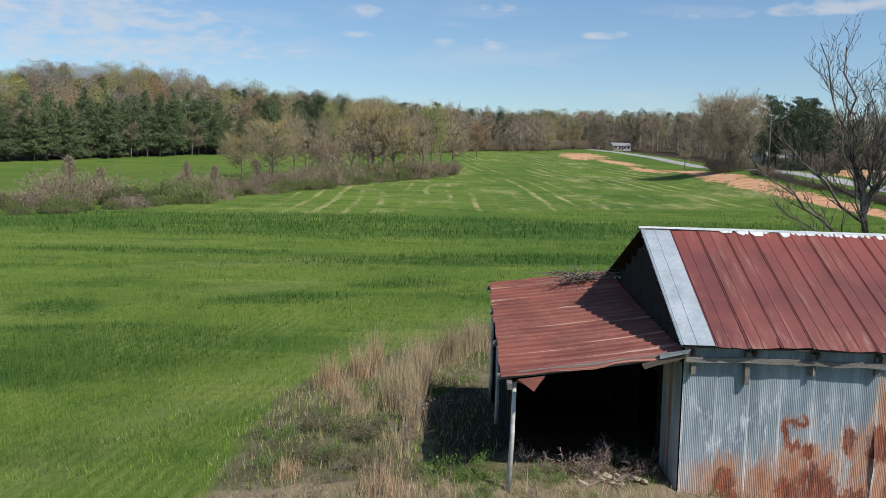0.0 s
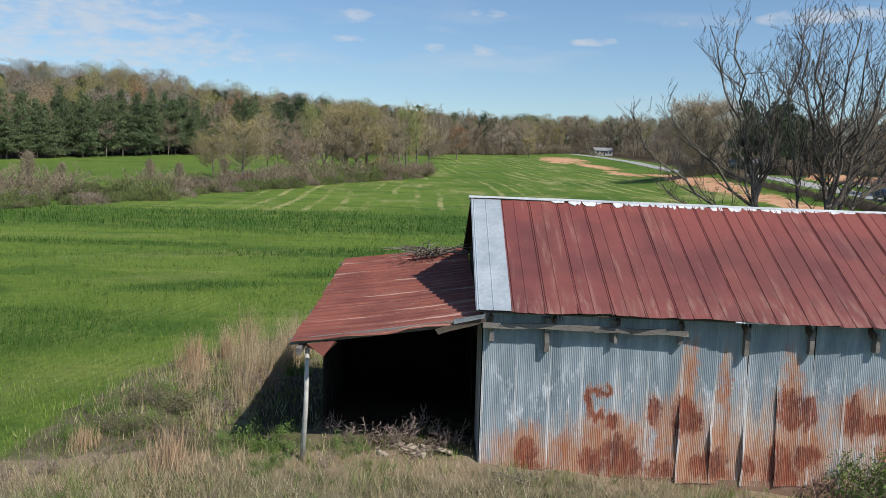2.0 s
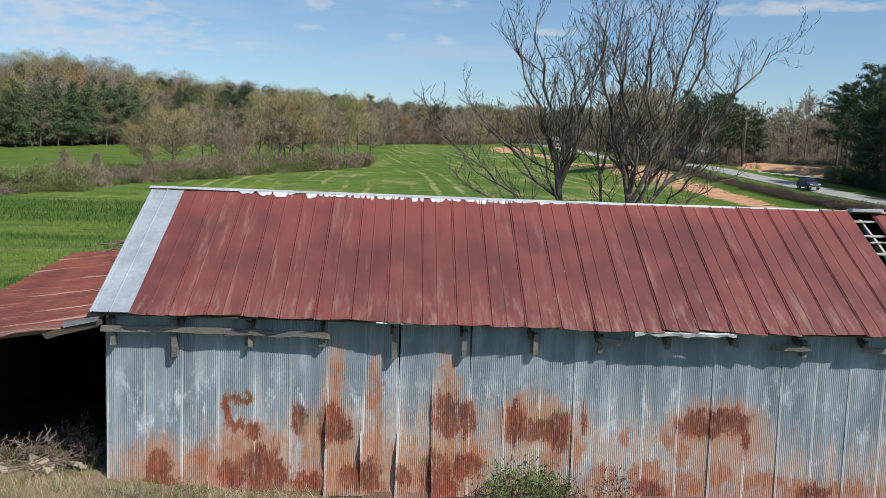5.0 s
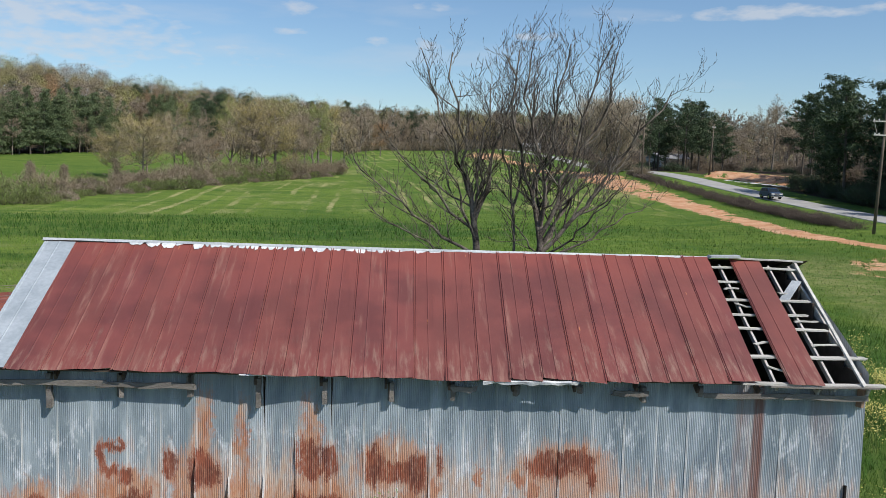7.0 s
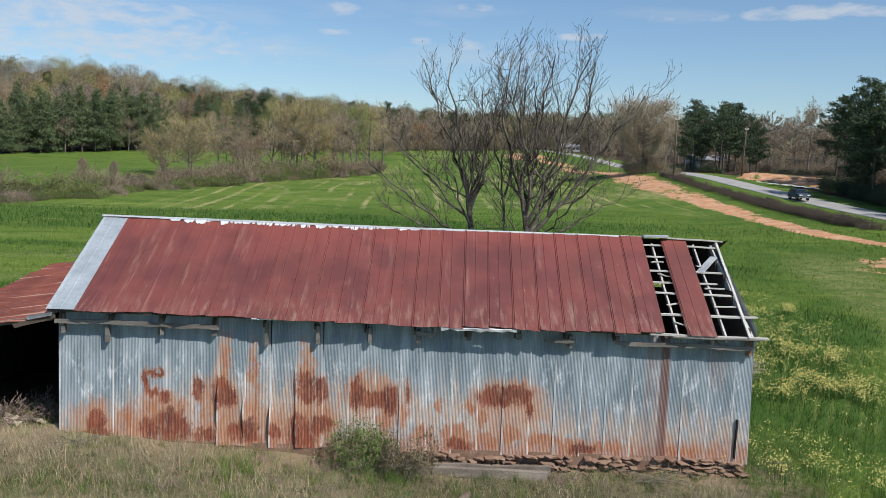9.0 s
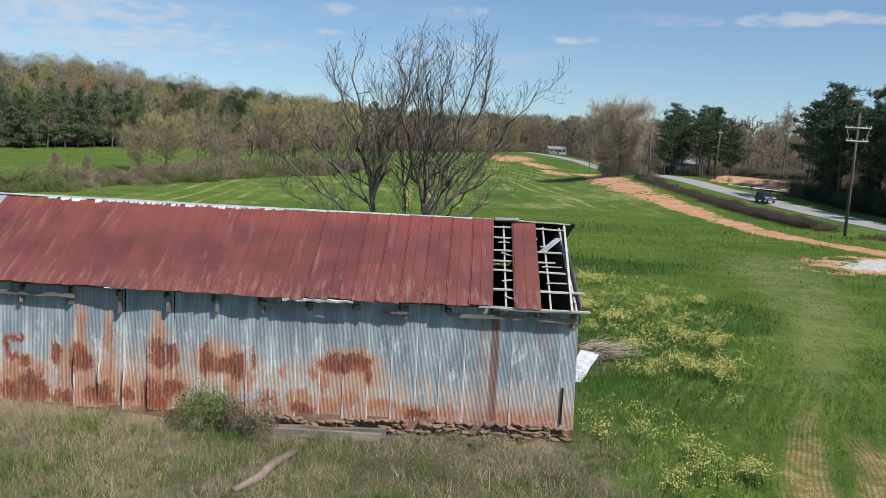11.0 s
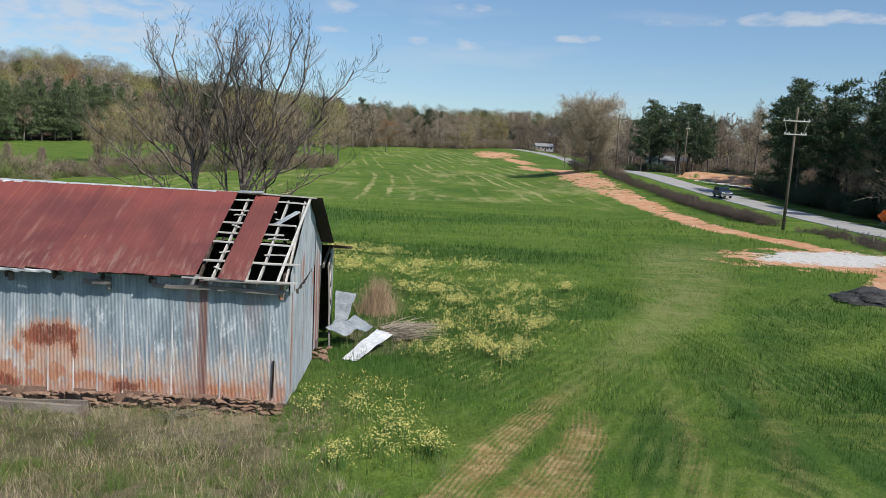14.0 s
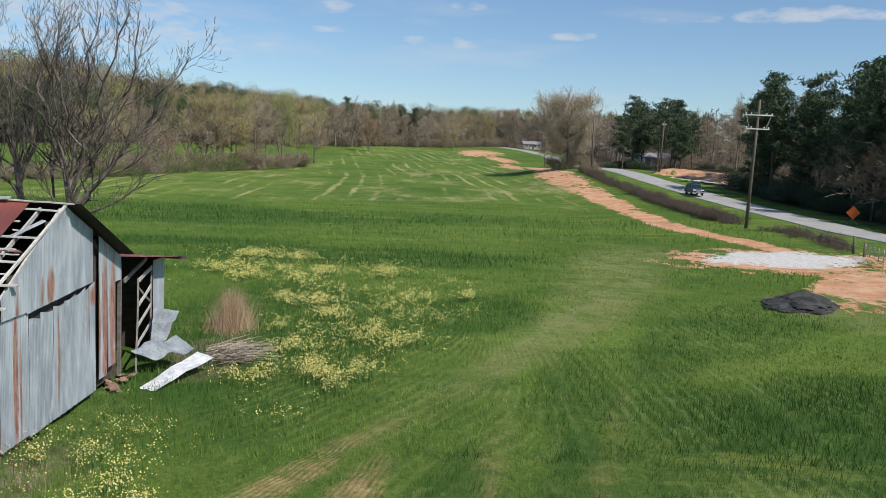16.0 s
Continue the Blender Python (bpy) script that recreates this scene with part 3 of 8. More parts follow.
def zone_dark(x, y):
    """Thicker, deeper green grass."""
    spots = ((-18, 93, 46, 15, 0, 0.95), (20, 98, 40, 8, 0, 0.45), (45, 18, 8, 8, 0, 1.0), (38.6, 17, 3.4, 7.0, -0.1, 1.0), (33.2, 15.5, 0.9, 5.0, -0.15, 0.8), (35.2, 14.0, 0.9, 4.5, -0.1, 0.9), (34.5, 21, 1.4, 7, -0.1, 0.55), (30.2, 14.9, 0.7, 3.4, -0.3, 1.0), (25.5, 28, 3.5, 5, 0, 0.8), (32, 36, 3.0, 6, -0.4, 0.7), (40, 31, 1.6, 7, -0.4, 0.6), (24, 31, 5, 14, 0, 0.75), (-24, 44, 16, 5, 0.25, 0.2), (-17.4, 38.5, 1.8, 2.6, 0.1, 1.0), (-14.5, 34.2, 3.6, 1.0, 0.2, 1.0), (-8, 42.5, 3.8, 1.4, 0.4, 1.0), (-2.5, 48.2, 3.2, 1.2, 0.3, 1.0), (-22, 64, 11, 1.8, 0.05, 1.0), (-12, 33.5, 4.0, 0.9, 0.35, 0.8), (4, 62, 18, 3.5, 0.2, 0.95), (37, 20, 1.4, 7, -0.1, 0.5), (26, 58, 12, 6, 0, 0.9), (45, 36, 3.0, 9, -0.6, 0.5), (-13.5, 29.0, 7.5, 4.2, 0.35, 0.85))
    out = np.zeros(np.shape(x))
    for cx, cy, rx, ry, turn, k in spots:
        out = np.maximum(out, smooth(0.25, 0.75, blot(x, y, cx, cy, rx, ry, turn)) * k)
    meadow = 0.55 * smooth(2, -4, x - creek_x(y)) * smooth(96, 104, y)
    return np.maximum(out, meadow)


def zone_mown(x, y, tracks=True):
    """Paler, shorter grass along the way in from the gravel pad."""
    a = smooth(0, 1, 1.4 - np.abs(x - np.interp(y, [18, 22, 27.8, 36.8, 50, 60, 70], [28.5, 30.2, 33.3, 37.6, 42.3, 44.5, 49])) / np.interp(y, [18, 28, 40, 60], [0.6, 1.3, 2.4, 4.0])) * smooth(16, 30, y) * smooth(78, 64, y)
    b = smooth(0.35, 0.8, blot(x, y, 52, 40, 4, 7)) * 0.6
    c = np.maximum.reduce([smooth(0.35, 0.8, blot(x, y, -12, 58, 10, 2.2, 0.5)), smooth(0.35, 0.8, blot(x, y, -26, 70, 12, 2.0, 0.2)), smooth(0.35, 0.8, blot(x, y, -10, 46, 5, 1.6, 0.7))]) * 0.45
    d = np.clip(1.3 - np.abs(x + 13 - 0.42 * (y - 8)) / 1.6, 0, 1) * smooth(46, 30, y) * 0.35
    if not tracks:
        return np.maximum.reduce([a, b, c, d])
    e = 0.0 * x
    for ys, xs, half in (((12, 16, 19, 24, 28), (33.7, 33.8, 33.9, 34.1, 34.6), 0.16), ((15, 17.2, 19.8, 23, 26), (31.2, 31.5, 32.2, 32.5, 33.0), 0.2), ((10, 20, 30, 42), (36.9, 37.0, 37.6, 39.0), 0.14), ((20, 28, 36, 46), (40.2, 40.6, 41.6, 43.4), 0.2), ((12, 12.7, 18.9, 23.3), (29.6, 29.8, 31.7, 32.25), 0.13)):
        e = np.maximum(e, 1.3 * np.clip(1.5 - np.abs(x - np.interp(y, ys, xs)) / half, 0, 1) * (y > ys[0]) * (y < ys[-1]))
    return np.maximum.reduce([a, b, c, d, e])


def blot(x, y, cx, cy, rx, ry, turn=0.0):
    """About 1 in the middle of an oval, 0.5 on its edge, 0 outside."""
    c, s = math.cos(turn), math.sin(turn)
    u, v = (x - cx) * c + (y - cy) * s, (y - cy) * c - (x - cx) * s
    return np.clip(1.0 - 0.5 * np.sqrt((u / rx) ** 2 + (v / ry) ** 2) ** 2, 0, 1)


def zone_dry(x, y):
    a = smooth(-5.2, -3.4, x + 0.04 * (y - 16)) * smooth(5.0, 2.5, x) * smooth(4.0, -1.0, y - 29.0 - 1.7 * (x + 1.7)) * smooth(2, 9, y)
    b = smooth(-5.2, -3.6, x) * smooth(24, 20.5, x) * smooth(18, 17, y) * smooth(4, 9.5, y) * (0.68 + 0.32 * smooth(13.8, 15.0, y))
    c = smooth(0.3, 0.8, blot(x, y, 22.9, 26.5, 1.6, 4.0)) * 0.65
    return np.maximum.reduce([a, b, c])


def creek_x(y):
    """The line of the creek bank."""
    return np.interp(y, [84, 98, 110, 119, 132, 148, 170, 185, 207, 350], [-75, -50, -40, -36, -32, -27, -18, -10, 1, 4])


def zone_striped(x, y):
    edge = np.interp(x, [-60, -16, 0, 26, 45, 52, 60], [100, 106, 113, 122, 128, 116, 104])
    return smooth(edge - 2, edge + 3, y) * smooth(420, 330, y) * smooth(62, 55, x) * smooth(0, 4, x - creek_x(y))


def zone_clay(x, y):
    wide = np.interp(y, [60, 80, 130, 180, 235], [1.1, 1.3, 2.2, 3.7, 1.0])
    mid = np.interp(y, [60, 75, 95, 130, 175, 215, 240], [60.5, 60.5, 58.8, 59.3, 60.0, 61.8, 61])
    strip = np.clip(1.0 - 0.5 * (np.abs(x - mid) / wide) ** 2, 0, 1) * (y > 62) * smooth(250, 225, y)
    far = np.maximum.reduce([blot(x, y, 57, 365, 8.5, 32), blot(x, y, 60.5, 300, 3.2, 26, 0.05), blot(x, y, 57.6, 246, 2.2, 22)])
    pad = np.maximum(blot(x, y, 58.2, 62.5, 8.4, 7), blot(x, y, 57.0, 49, 2.6, 9, -0.5))
    track = blot(x, y, 66, 40, 3, 12, -0.5)
    s, along = bank(x, y)
    bits = smooth(-1.2, 0.2, s) * smooth(7.5, 5.0, s) * along
    return np.maximum.reduce([strip, far, pad, track, bits])


def axis(lo, hi, fine_lo, fine_hi, step, grow):
    v = list(np.arange(fine_lo, fine_hi + 1e-6, step))
    s = step
    while v[-1] < hi:
        s *= grow
        v.append(v[-1] + s)
    s = step
    while v[0] > lo:
        s *= grow
        v.insert(0, v[0] - s)
    return np.array(v)


def mesh_of(name, verts, faces):
    me = bpy.data.meshes.new(name)
    me.from_pydata(verts, [], faces)
    me.update()
    return me


def soup(name, tris, extra=None):
    """A mesh of loose polygons: an array (count, corners, 3); extra: values per polygon, stored on its corners' points."""
    tris = np.asarray(tris, np.float32)
    n, k = tris.shape[:2]
    me = bpy.data.meshes.new(name)
    me.vertices.add(n * k)
    me.vertices.foreach_set("co", tris.reshape(-1))
    me.loops.add(n * k)
    me.loops.foreach_set("vertex_index", np.arange(n * k, dtype=np.int32))
    me.polygons.add(n)
    me.polygons.foreach_set("loop_start", np.arange(0, n * k, k, dtype=np.int32))
    me.polygons.foreach_set("loop_total", np.full(n, k, np.int32))
    for key, val in (extra or {}).items():
        at = me.attributes.new(key, "FLOAT", "POINT")
        at.data.foreach_set("value", np.repeat(np.asarray(val, np.float32), k))
    me.update()
    me.validate()
    return me


def build_ground():
    xs = axis(-900, 1000, -12, 66, 0.4, 1.04)
    ys = axis(-300, 1500, 0, 82, 0.45, 1.025)
    X, Y = np.meshgrid(xs, ys)
    Z = land(X, Y)
    near = np.exp(-((X - 20) / 60) ** 2 - ((Y - 25) / 60) ** 2)
    rng = np.random.default_rng(3)
    Z = Z + near * 0.035 * rng.standard_normal(Z.shape)
    Z = Z - 0.30 * np.clip(1 - np.abs(X - road_x(Y)) / 3.4, 0, 1) * (Y > -50)
    nx, ny = len(xs), len(ys)
    verts = np.stack([X, Y, Z], -1).reshape(-1, 3)
    i = np.arange(nx * ny).reshape(ny, nx)
    quads = np.stack([i[:-1, :-1], i[:-1, 1:], i[1:, 1:], i[1:, :-1]], -1).reshape(-1, 4)
    me = mesh_of("ground", verts.tolist(), quads.tolist())
    # the woods' floor begins along the tree line round the field's far end
    tree_line = np.interp(X, [-150, -128, -112, -96, -80, -68, -52, -6, 14, 34, 50, 80], [172, 207, 234, 260, 279, 290, 307, 356, 392, 416, 444, 462])
    wood_floor = smooth(-1, 7, Y - tree_line) * smooth(-420, -300, X) * smooth(90, 80, X)
    s, along = bank(X, Y)
    across = smooth(7.5, 11, X - road_x(Y)) * smooth(60, 80, Y) * (1 - along * smooth(-4.5, -3.0, s) * smooth(9, 6, s))
    side = row_line(X, Y)
    rut = rut_strength(X, Y)
    mown = zone_mown(X, Y, False)
    dark = zone_dark(X, Y)
    for key, val in (
        ("rut", rut), ("row", side), ("comb", comb_line(X, Y)), ("combed", np.clip(smooth(2, -5, X) + smooth(22.5, 26, X), 0, 1) * smooth(60, 30, Y) * smooth(58, 44, X)), ("mown", mown), ("dark", dark), ("dry", zone_dry(X, Y)), ("striped", zone_striped(X, Y)),
        ("lane", X - 16 * np.cos((Y - 110) / 140.0)), ("clay", zone_clay(X, Y)), ("gravel", np.maximum(blot(X, Y, 58.6, 63.5, 5.6, 5.0), blot(X, Y, 86.0, 160.0, 1.1, 10.5, 0.553))),
        # last two ovals: the lean-to's shade painted on; across: shade under roadside woods
        ("litter_shade", np.maximum.reduce([wood_floor, across, blot(X, Y, 108, 100, 20, 52), blot(X, Y, 116, 195, 25, 60), blot(X, Y, 103, 196, 9, 18, 0.1), blot(X, Y, 2.9, 20.6, 2.3, 4.0), blot(X, Y, 0.7, 21.5, 1.2, 4.6)])),
    ):
        at = me.attributes.new(key, "FLOAT", "POINT")
        at.data.foreach_set("value", np.asarray(val, np.float32).reshape(-1))
    for p in me.polygons:
        p.use_smooth = True
    me.materials.append(M_GROUND)
    tagged(new("ground", me), "rolling green spring field with tan tractor rows and bare red clay", "ground", kind="structure")


def build_road():
    ys = np.arange(-120, 640, 4.0)
    verts, faces = [], []
    for y in ys:
        xc = float(road_x(y))
        z = max(up(xc + dx, y) for dx in (-3.8, 0, 3.8)) + 0.05
        for dx, dz in ((-3.1, -0.25), (-3.0, 0.0), (0, 0.05), (3.0, 0.0), (3.1, -0.25)):
            verts.append((xc + dx, y, z + dz))
    for r in range(len(ys) - 1):
        for c in range(4):
            a = r * 5 + c
            faces.append((a, a + 1, a + 6, a + 5))
    me = mesh_of("road", verts, faces)
    me.materials.append(M_ASPHALT)
    tagged(new("road", me), "pale grey worn asphalt country road with grass verges", "road", kind="structure")


build_ground()
build_road()


# ---- mesh building ----
class Shape:
    """Gathers vertices and faces for one mesh."""

    def __init__(self):
        self.v, self.f = [], []

    def add(self, verts, faces):
        k = len(self.v)
        self.v += [tuple(p) for p in verts]
        self.f += [tuple(i + k for i in q) for q in faces]
        return self

    def box(self, a, b, m=None):
        (x0, y0, z0), (x1, y1, z1) = a, b
        pts = [Vector(p) for p in ((x0, y0, z0), (x1, y0, z0), (x1, y1, z0), (x0, y1, z0), (x0, y0, z1), (x1, y0, z1), (x1, y1, z1), (x0, y1, z1))]
        if m is not None:
            pts = [m @ p for p in pts]
        return self.add(pts, [(0, 3, 2, 1), (4, 5, 6, 7), (0, 1, 5, 4), (1, 2, 6, 5), (2, 3, 7, 6), (3, 0, 4, 7)])

    def beam(self, p, q, w, h, seed=0, rag=0.0):
        """A board from p to q, w wide and h thick, a little bowed and ragged."""
        rnd = random.Random(seed)
        p, q = Vector(p), Vector(q)
        d = (q - p).normalized()
        side = d.cross(Vector((0, 0, 1)))
        side = side.normalized() if side.length > 0.05 else Vector((1, 0, 0))
        upv = side.cross(d).normalized()
        n, ring = 5, []
        for i in range(n):
            t = i / (n - 1)
            c = p.lerp(q, t) + upv * rag * rnd.uniform(-1, 1) + side * rag * rnd.uniform(-1, 1)
            ww, hh = w * (1 + rag * 3 * rnd.uniform(-1, 1)) / 2, h * (1 + rag * 3 * rnd.uniform(-1, 1)) / 2
            e = rag * 2
            ring.append([c + side * sx * ww + upv * sz * hh + d * (rnd.uniform(-e, e) if i in (0, n - 1) else 0) for sx, sz in ((-1, -1), (1, -1), (1, 1), (-1, 1))])
        faces = [(0, 1, 2, 3), tuple(4 * (n - 1) + k for k in (3, 2, 1, 0))]
        for i in range(n - 1):
            for k in range(4):
                faces.append((4 * i + k, 4 * i + 4 + k, 4 * i + 4 + (k + 1) % 4, 4 * i + (k + 1) % 4))
        return self.add([c for r in ring for c in r], faces)

    def tube(self, pts, radii, n=6, cap=True):
        pts = [Vector(p) for p in pts]
        k0, rings = len(self.v), []
        for i, c in enumerate(pts):
            d = (pts[min(i + 1, len(pts) - 1)] - pts[max(i - 1, 0)]).normalized()
            s = d.cross(Vector((0.31, 0.22, 0.93)))
            s = s.normalized() if s.length > 1e-3 else Vector((1, 0, 0))
            u = d.cross(s)
            r = radii[i] if isinstance(radii, (list, tuple)) else radii
            rings.append([c + (s * math.cos(2 * math.pi * j / n) + u * math.sin(2 * math.pi * j / n)) * r for j in range(n)])
        faces = [(i * n + j, i * n + (j + 1) % n, (i + 1) * n + (j + 1) % n, (i + 1) * n + j) for i in range(len(pts) - 1) for j in range(n)]
        if cap:
            faces += [tuple(reversed(range(n))), tuple((len(pts) - 1) * n + j for j in range(n))]
        return self.add([p for r in rings for p in r], faces)

    def mesh(self, name, material, smooth_faces=False):
        me = mesh_of(name, self.v, self.f)
        me.materials.append(material)
        if smooth_faces:
            me.polygons.foreach_set("use_smooth", [True] * len(me.polygons))
        return me


def root(name, at, label, category, group="", kind=""):
    ob = new(name)
    ob.location = at
    return tagged(ob, label, category, group, kind)


def part(name, me, parent, label="", m=None, world_space=True):
    """Links a mesh as one part under a thing; a mesh in world space keeps its place."""
    ob = new(name, me)
    ob.parent = parent
    if m is not None:
        ob.matrix_basis = m
    elif world_space:
        top, off = parent, Vector((0, 0, 0))
        while top is not None:
            off += top.location
            top = top.parent
        ob.location = -off
    return tagged(ob, label)


# ---- the barn ----
X0, X1 = 4.60, 20.88          # ends of the walls
YF, YB, YR = 16.0, 23.0, 19.3  # long walls and ridge
EAVE_Y, BACK_EAVE_Y = 15.66, 23.4


def eave_z(x):
    return 2.60 - 0.15 * float(smooth(4.6, 13.5, x)) - 0.07 * max(0.0, (x - 9.0) / 12.0)


def ridge_z(x):
    return 4.47 - 0.0085 * (x - 4.5)


def sheet_mesh(name, width, length, profile, material, rows=6, wave=0.006, seed=0, frayed=0.0):
    """A roofing sheet: local x across, y along, z out; profile(u) gives the height of ribs."""
    rnd = random.Random(seed)
    us = sorted(set(profile[0]))
    s, n = Shape(), len(us)
    for j in range(rows):
        v = length * j / (rows - 1)
        for u in us:
            eat = frayed * noise.noise((u * 5.0, seed * 3.7, 0.5)) if j == 0 else 0.0
            curl = frayed * 0.6 * noise.noise((u * 4.0, seed * 2.1, 7.5)) if j == 0 else 0.0
            s.v.append((u, v + eat + (rnd.uniform(-0.012, 0.012) if j in (0, rows - 1) else 0), profile[1](u) + curl + wave * rnd.uniform(-1, 1)))
    for j in range(rows - 1):
        for i in range(n - 1):
            s.f.append((j * n + i, j * n + i + 1, (j + 1) * n + i + 1, (j + 1) * n + i))
    me = s.mesh(name, material)
    return me


def five_v(width, h=0.017, w=0.015):
    """Ribs of a five-crimp sheet: two at each edge and one in the middle."""
    ribs = [0.02, 0.058, width / 2]
    us = [0.0, width + 0.012]
    for r in ribs:
        us += [r - w, r, r + w]
    us = [u for u in us if -0.001 <= u <= width + 0.013]

    def z(u):
        return max([0.0] + [h * (0.6 if r > 0.1 else 1.0) * (1 - abs(u - r) / w) for r in ribs if abs(u - r) < w])
    return us, z


def slope_matrix(x, front=True, lift=0.0):
    """Where a roof sheet lies: its lower left corner at the eave, its length up the slope."""
    if front:
        lo, hi = Vector((x, EAVE_Y, eave_z(x) + lift)), Vector((x, YR, ridge_z(x) + lift))
        ex = Vector((1, 0, 0))
    else:
        lo, hi = Vector((x, BACK_EAVE_Y, eave_z(x) + 0.27 + lift)), Vector((x, YR, ridge_z(x) + lift))
        ex = Vector((1, 0, 0))
    ey = (hi - lo).normalized()
    ez = ex.cross(ey).normalized()
    m = Matrix((ex, ey, ez)).transposed().to_4x4()
    m.translation = lo
    return m


def corrugated(name, width, zlo, zhi, material, pitch=0.0339, amp=0.0062, axis_y=False, seed=0, lean=0.0, rag=0.02, curl=0.0, curl_top=0.6):
    """An upright corrugated sheet that starts at the origin and runs along x (or y); zlo and zhi are functions of the way along."""
    rnd = random.Random(seed)
    n = max(6, math.ceil(width / pitch * 6))
    s = Shape()
    rows = 8 if curl else 2
    for j in range(rows + 1):
        for i in range(n + 1):
            u = pitch * i / 6
            a, b = zlo(u), zhi(u)
            z = a + (b - a) * j / rows
            if j == 0:
                z += rnd.uniform(-rag, rag) * 0.5
            out = amp * math.sin(2 * math.pi * u / pitch) - lean * (1 - j / rows)
            if curl:
                out -= curl * max(0.0, 1 - u / 0.26) ** 1.5 * max(0.0, min(1.0, (curl_top - z) / 0.7)) * (0.7 + 0.5 * math.sin(5 * z + seed))
            s.v.append((out * -1.0 if axis_y else u, u if axis_y else out, z))
    for j in range(rows):
        for i in range(n):
            k = j * (n + 1) + i
            s.f.append((k, k + 1, k + n + 2, k + n + 1))
    return s.mesh(name, material, True)


barn = root("barn", (12.7, 19.3, -0.7), "old tin barn with rusty red roof and corrugated walls", "barn")

# long wall: one sheet beside the other, every bottom edge at its own height
rnd = random.Random(5)
x, k = X0, 0
while x < X1 - 0.05:
    w = min(0.61, X1 - x)
    foot = -0.50 - 0.016 * (x - X0) + rnd.uniform(-0.05, 0.04)
    topz = eave_z(x) + (0.05 if x < 18.6 else -0.10)
    slant = rnd.uniform(-0.02, 0.02)
    me = corrugated("wall_sheet", w + 0.035, lambda u: foot + slant * u, lambda u: topz, M_WALL, amp=0.0052, seed=k, lean=rnd.uniform(0.0, 0.03), curl={6: 0.07, 7: 0.10, 8: 0.09, 9: 0.06, 10: 0.03, 13: 0.02}.get(k, 0.0), curl_top={6: 1.3, 7: 0.8, 8: 0.7, 9: 1.4}.get(k, 0.4))
    part("wall_sheet", me, barn, m=Matrix.Translation(Vector((x - 12.7, YF - 19.3 - 0.004 * (k % 2) - rnd.uniform(0, 0.012), 0.7))) @ pose(0, 0, 0, 0, {6: 0.9, 7: -1.0, 8: 1.1, 9: -0.9, 10: 0.9}.get(k, rnd.uniform(-0.35, 0.35)), rnd.uniform(-0.5, 0.3)))
    x += 0.61
    k += 1

# back wall, plain dark boards, and both plates
s = Shape()
s.box((X0, YB, -0.9), (X1, YB + 0.06, 2.5))
part("back_wall", s.mesh("back_wall", M_DARKWOOD), barn, "dark board wall")
for yy in (YF + 0.06, YB - 0.12):
    s = Shape().beam((X0, yy, 2.36), (X1, yy, 2.2), 0.1, 0.12, 2, 0.004)
    part("wall_plate", s.mesh("wall_plate", M_DARKWOOD), barn)

# posts behind the long wall
for i in range(8):
    xx = X0 + 0.08 + i * (X1 - X0 - 0.16) / 7
    part("wall_post", Shape().beam((xx, YF + 0.12, -0.9), (xx, YF + 0.12, 2.3), 0.12, 0.12, i, 0.006).mesh("wall_post", M_DARKWOOD), barn)

# roof: rafters, purlins, sheets
for i in range(15):
    xx = min(X0 + 0.12 + i * 1.163, X1 - 0.05)
    for front in (True, False):
        ye = EAVE_Y + 0.14 if front else BACK_EAVE_Y - 0.08
        m = M_PALEWOOD if xx > 18.9 and front else M_DARKWOOD
        a, b = Vector((xx, ye, eave_z(xx) - 0.17)), Vector((xx, YR, ridge_z(xx) - 0.17))
        part("rafter", Shape().beam(a, b, 0.05, 0.12, i, 0.008).mesh("rafter", m), barn)
for i, xx in enumerate((19.22, 20.36)):
    a, b = slope_matrix(xx - 0.2) @ Vector((0, 0.05, -0.14)), slope_matrix(xx) @ Vector((0, 4.05, -0.14))
    part("rafter", Shape().beam(a, b, 0.045, 0.10, i + 30, 0.008).mesh("rafter", M_PALEWOOD), barn)
for i, v in enumerate((0.02, 0.21, 0.42, 0.535, 0.66, 0.82, 0.95)):
    for front in (True, False):
        a, b = slope_matrix(4.45, front) @ Vector((0, 4.1 * v, -0.075)), slope_matrix(20.95, front) @ Vector((0, 4.1 * v, -0.075))
        if not front:
            part("purlin", Shape().beam(a, b, 0.10, 0.025, i, 0.006).mesh("purlin", M_DARKWOOD), barn)
            continue
        c = a.lerp(b, 0.84)
        part("purlin", Shape().beam(a, c, 0.10, 0.025, i, 0.004).mesh("purlin", M_DARKWOOD), barn)
        ends = (1.012, 1.009, 0.985, 0.972, 0.988, 0.95, 1.0)[i]
        part("purlin", Shape().beam(c, a.lerp(b, ends), (0.15, 0.19, 0.13, 0.11, 0.16, 0.12, 0.14)[i], 0.035, i + 20, 0.012).mesh("purlin", M_PALEWOOD), barn, "grey split batten")
extra = [((19.0, 0.30), (19.45, 0.33)), ((19.0, 0.75), (19.3, 0.76)), ((19.05, 0.62), (19.35, 0.60)), ((20.1, 0.48), (20.65, 0.49)), ((19.0, 0.14), (19.5, 0.10)), ((20.15, 0.30), (20.7, 0.31)), ((20.15, 0.72), (20.5, 0.73))]
for i, ((xa, va), (xb, vb)) in enumerate(extra):
    a, b = slope_matrix(xa) @ Vector((0, 4.1 * va, -0.06)), slope_matrix(xb) @ Vector((0, 4.1 * vb, -0.07))
    part("broken_batten", Shape().beam(a, b, 0.08, 0.025, i + 50, 0.012).mesh("broken_batten", M_PALEWOOD), barn)
a, b = slope_matrix(20.18) @ Vector((0, 2.7, -0.08)), slope_matrix(20.72) @ Vector((0, 3.35, -0.02))
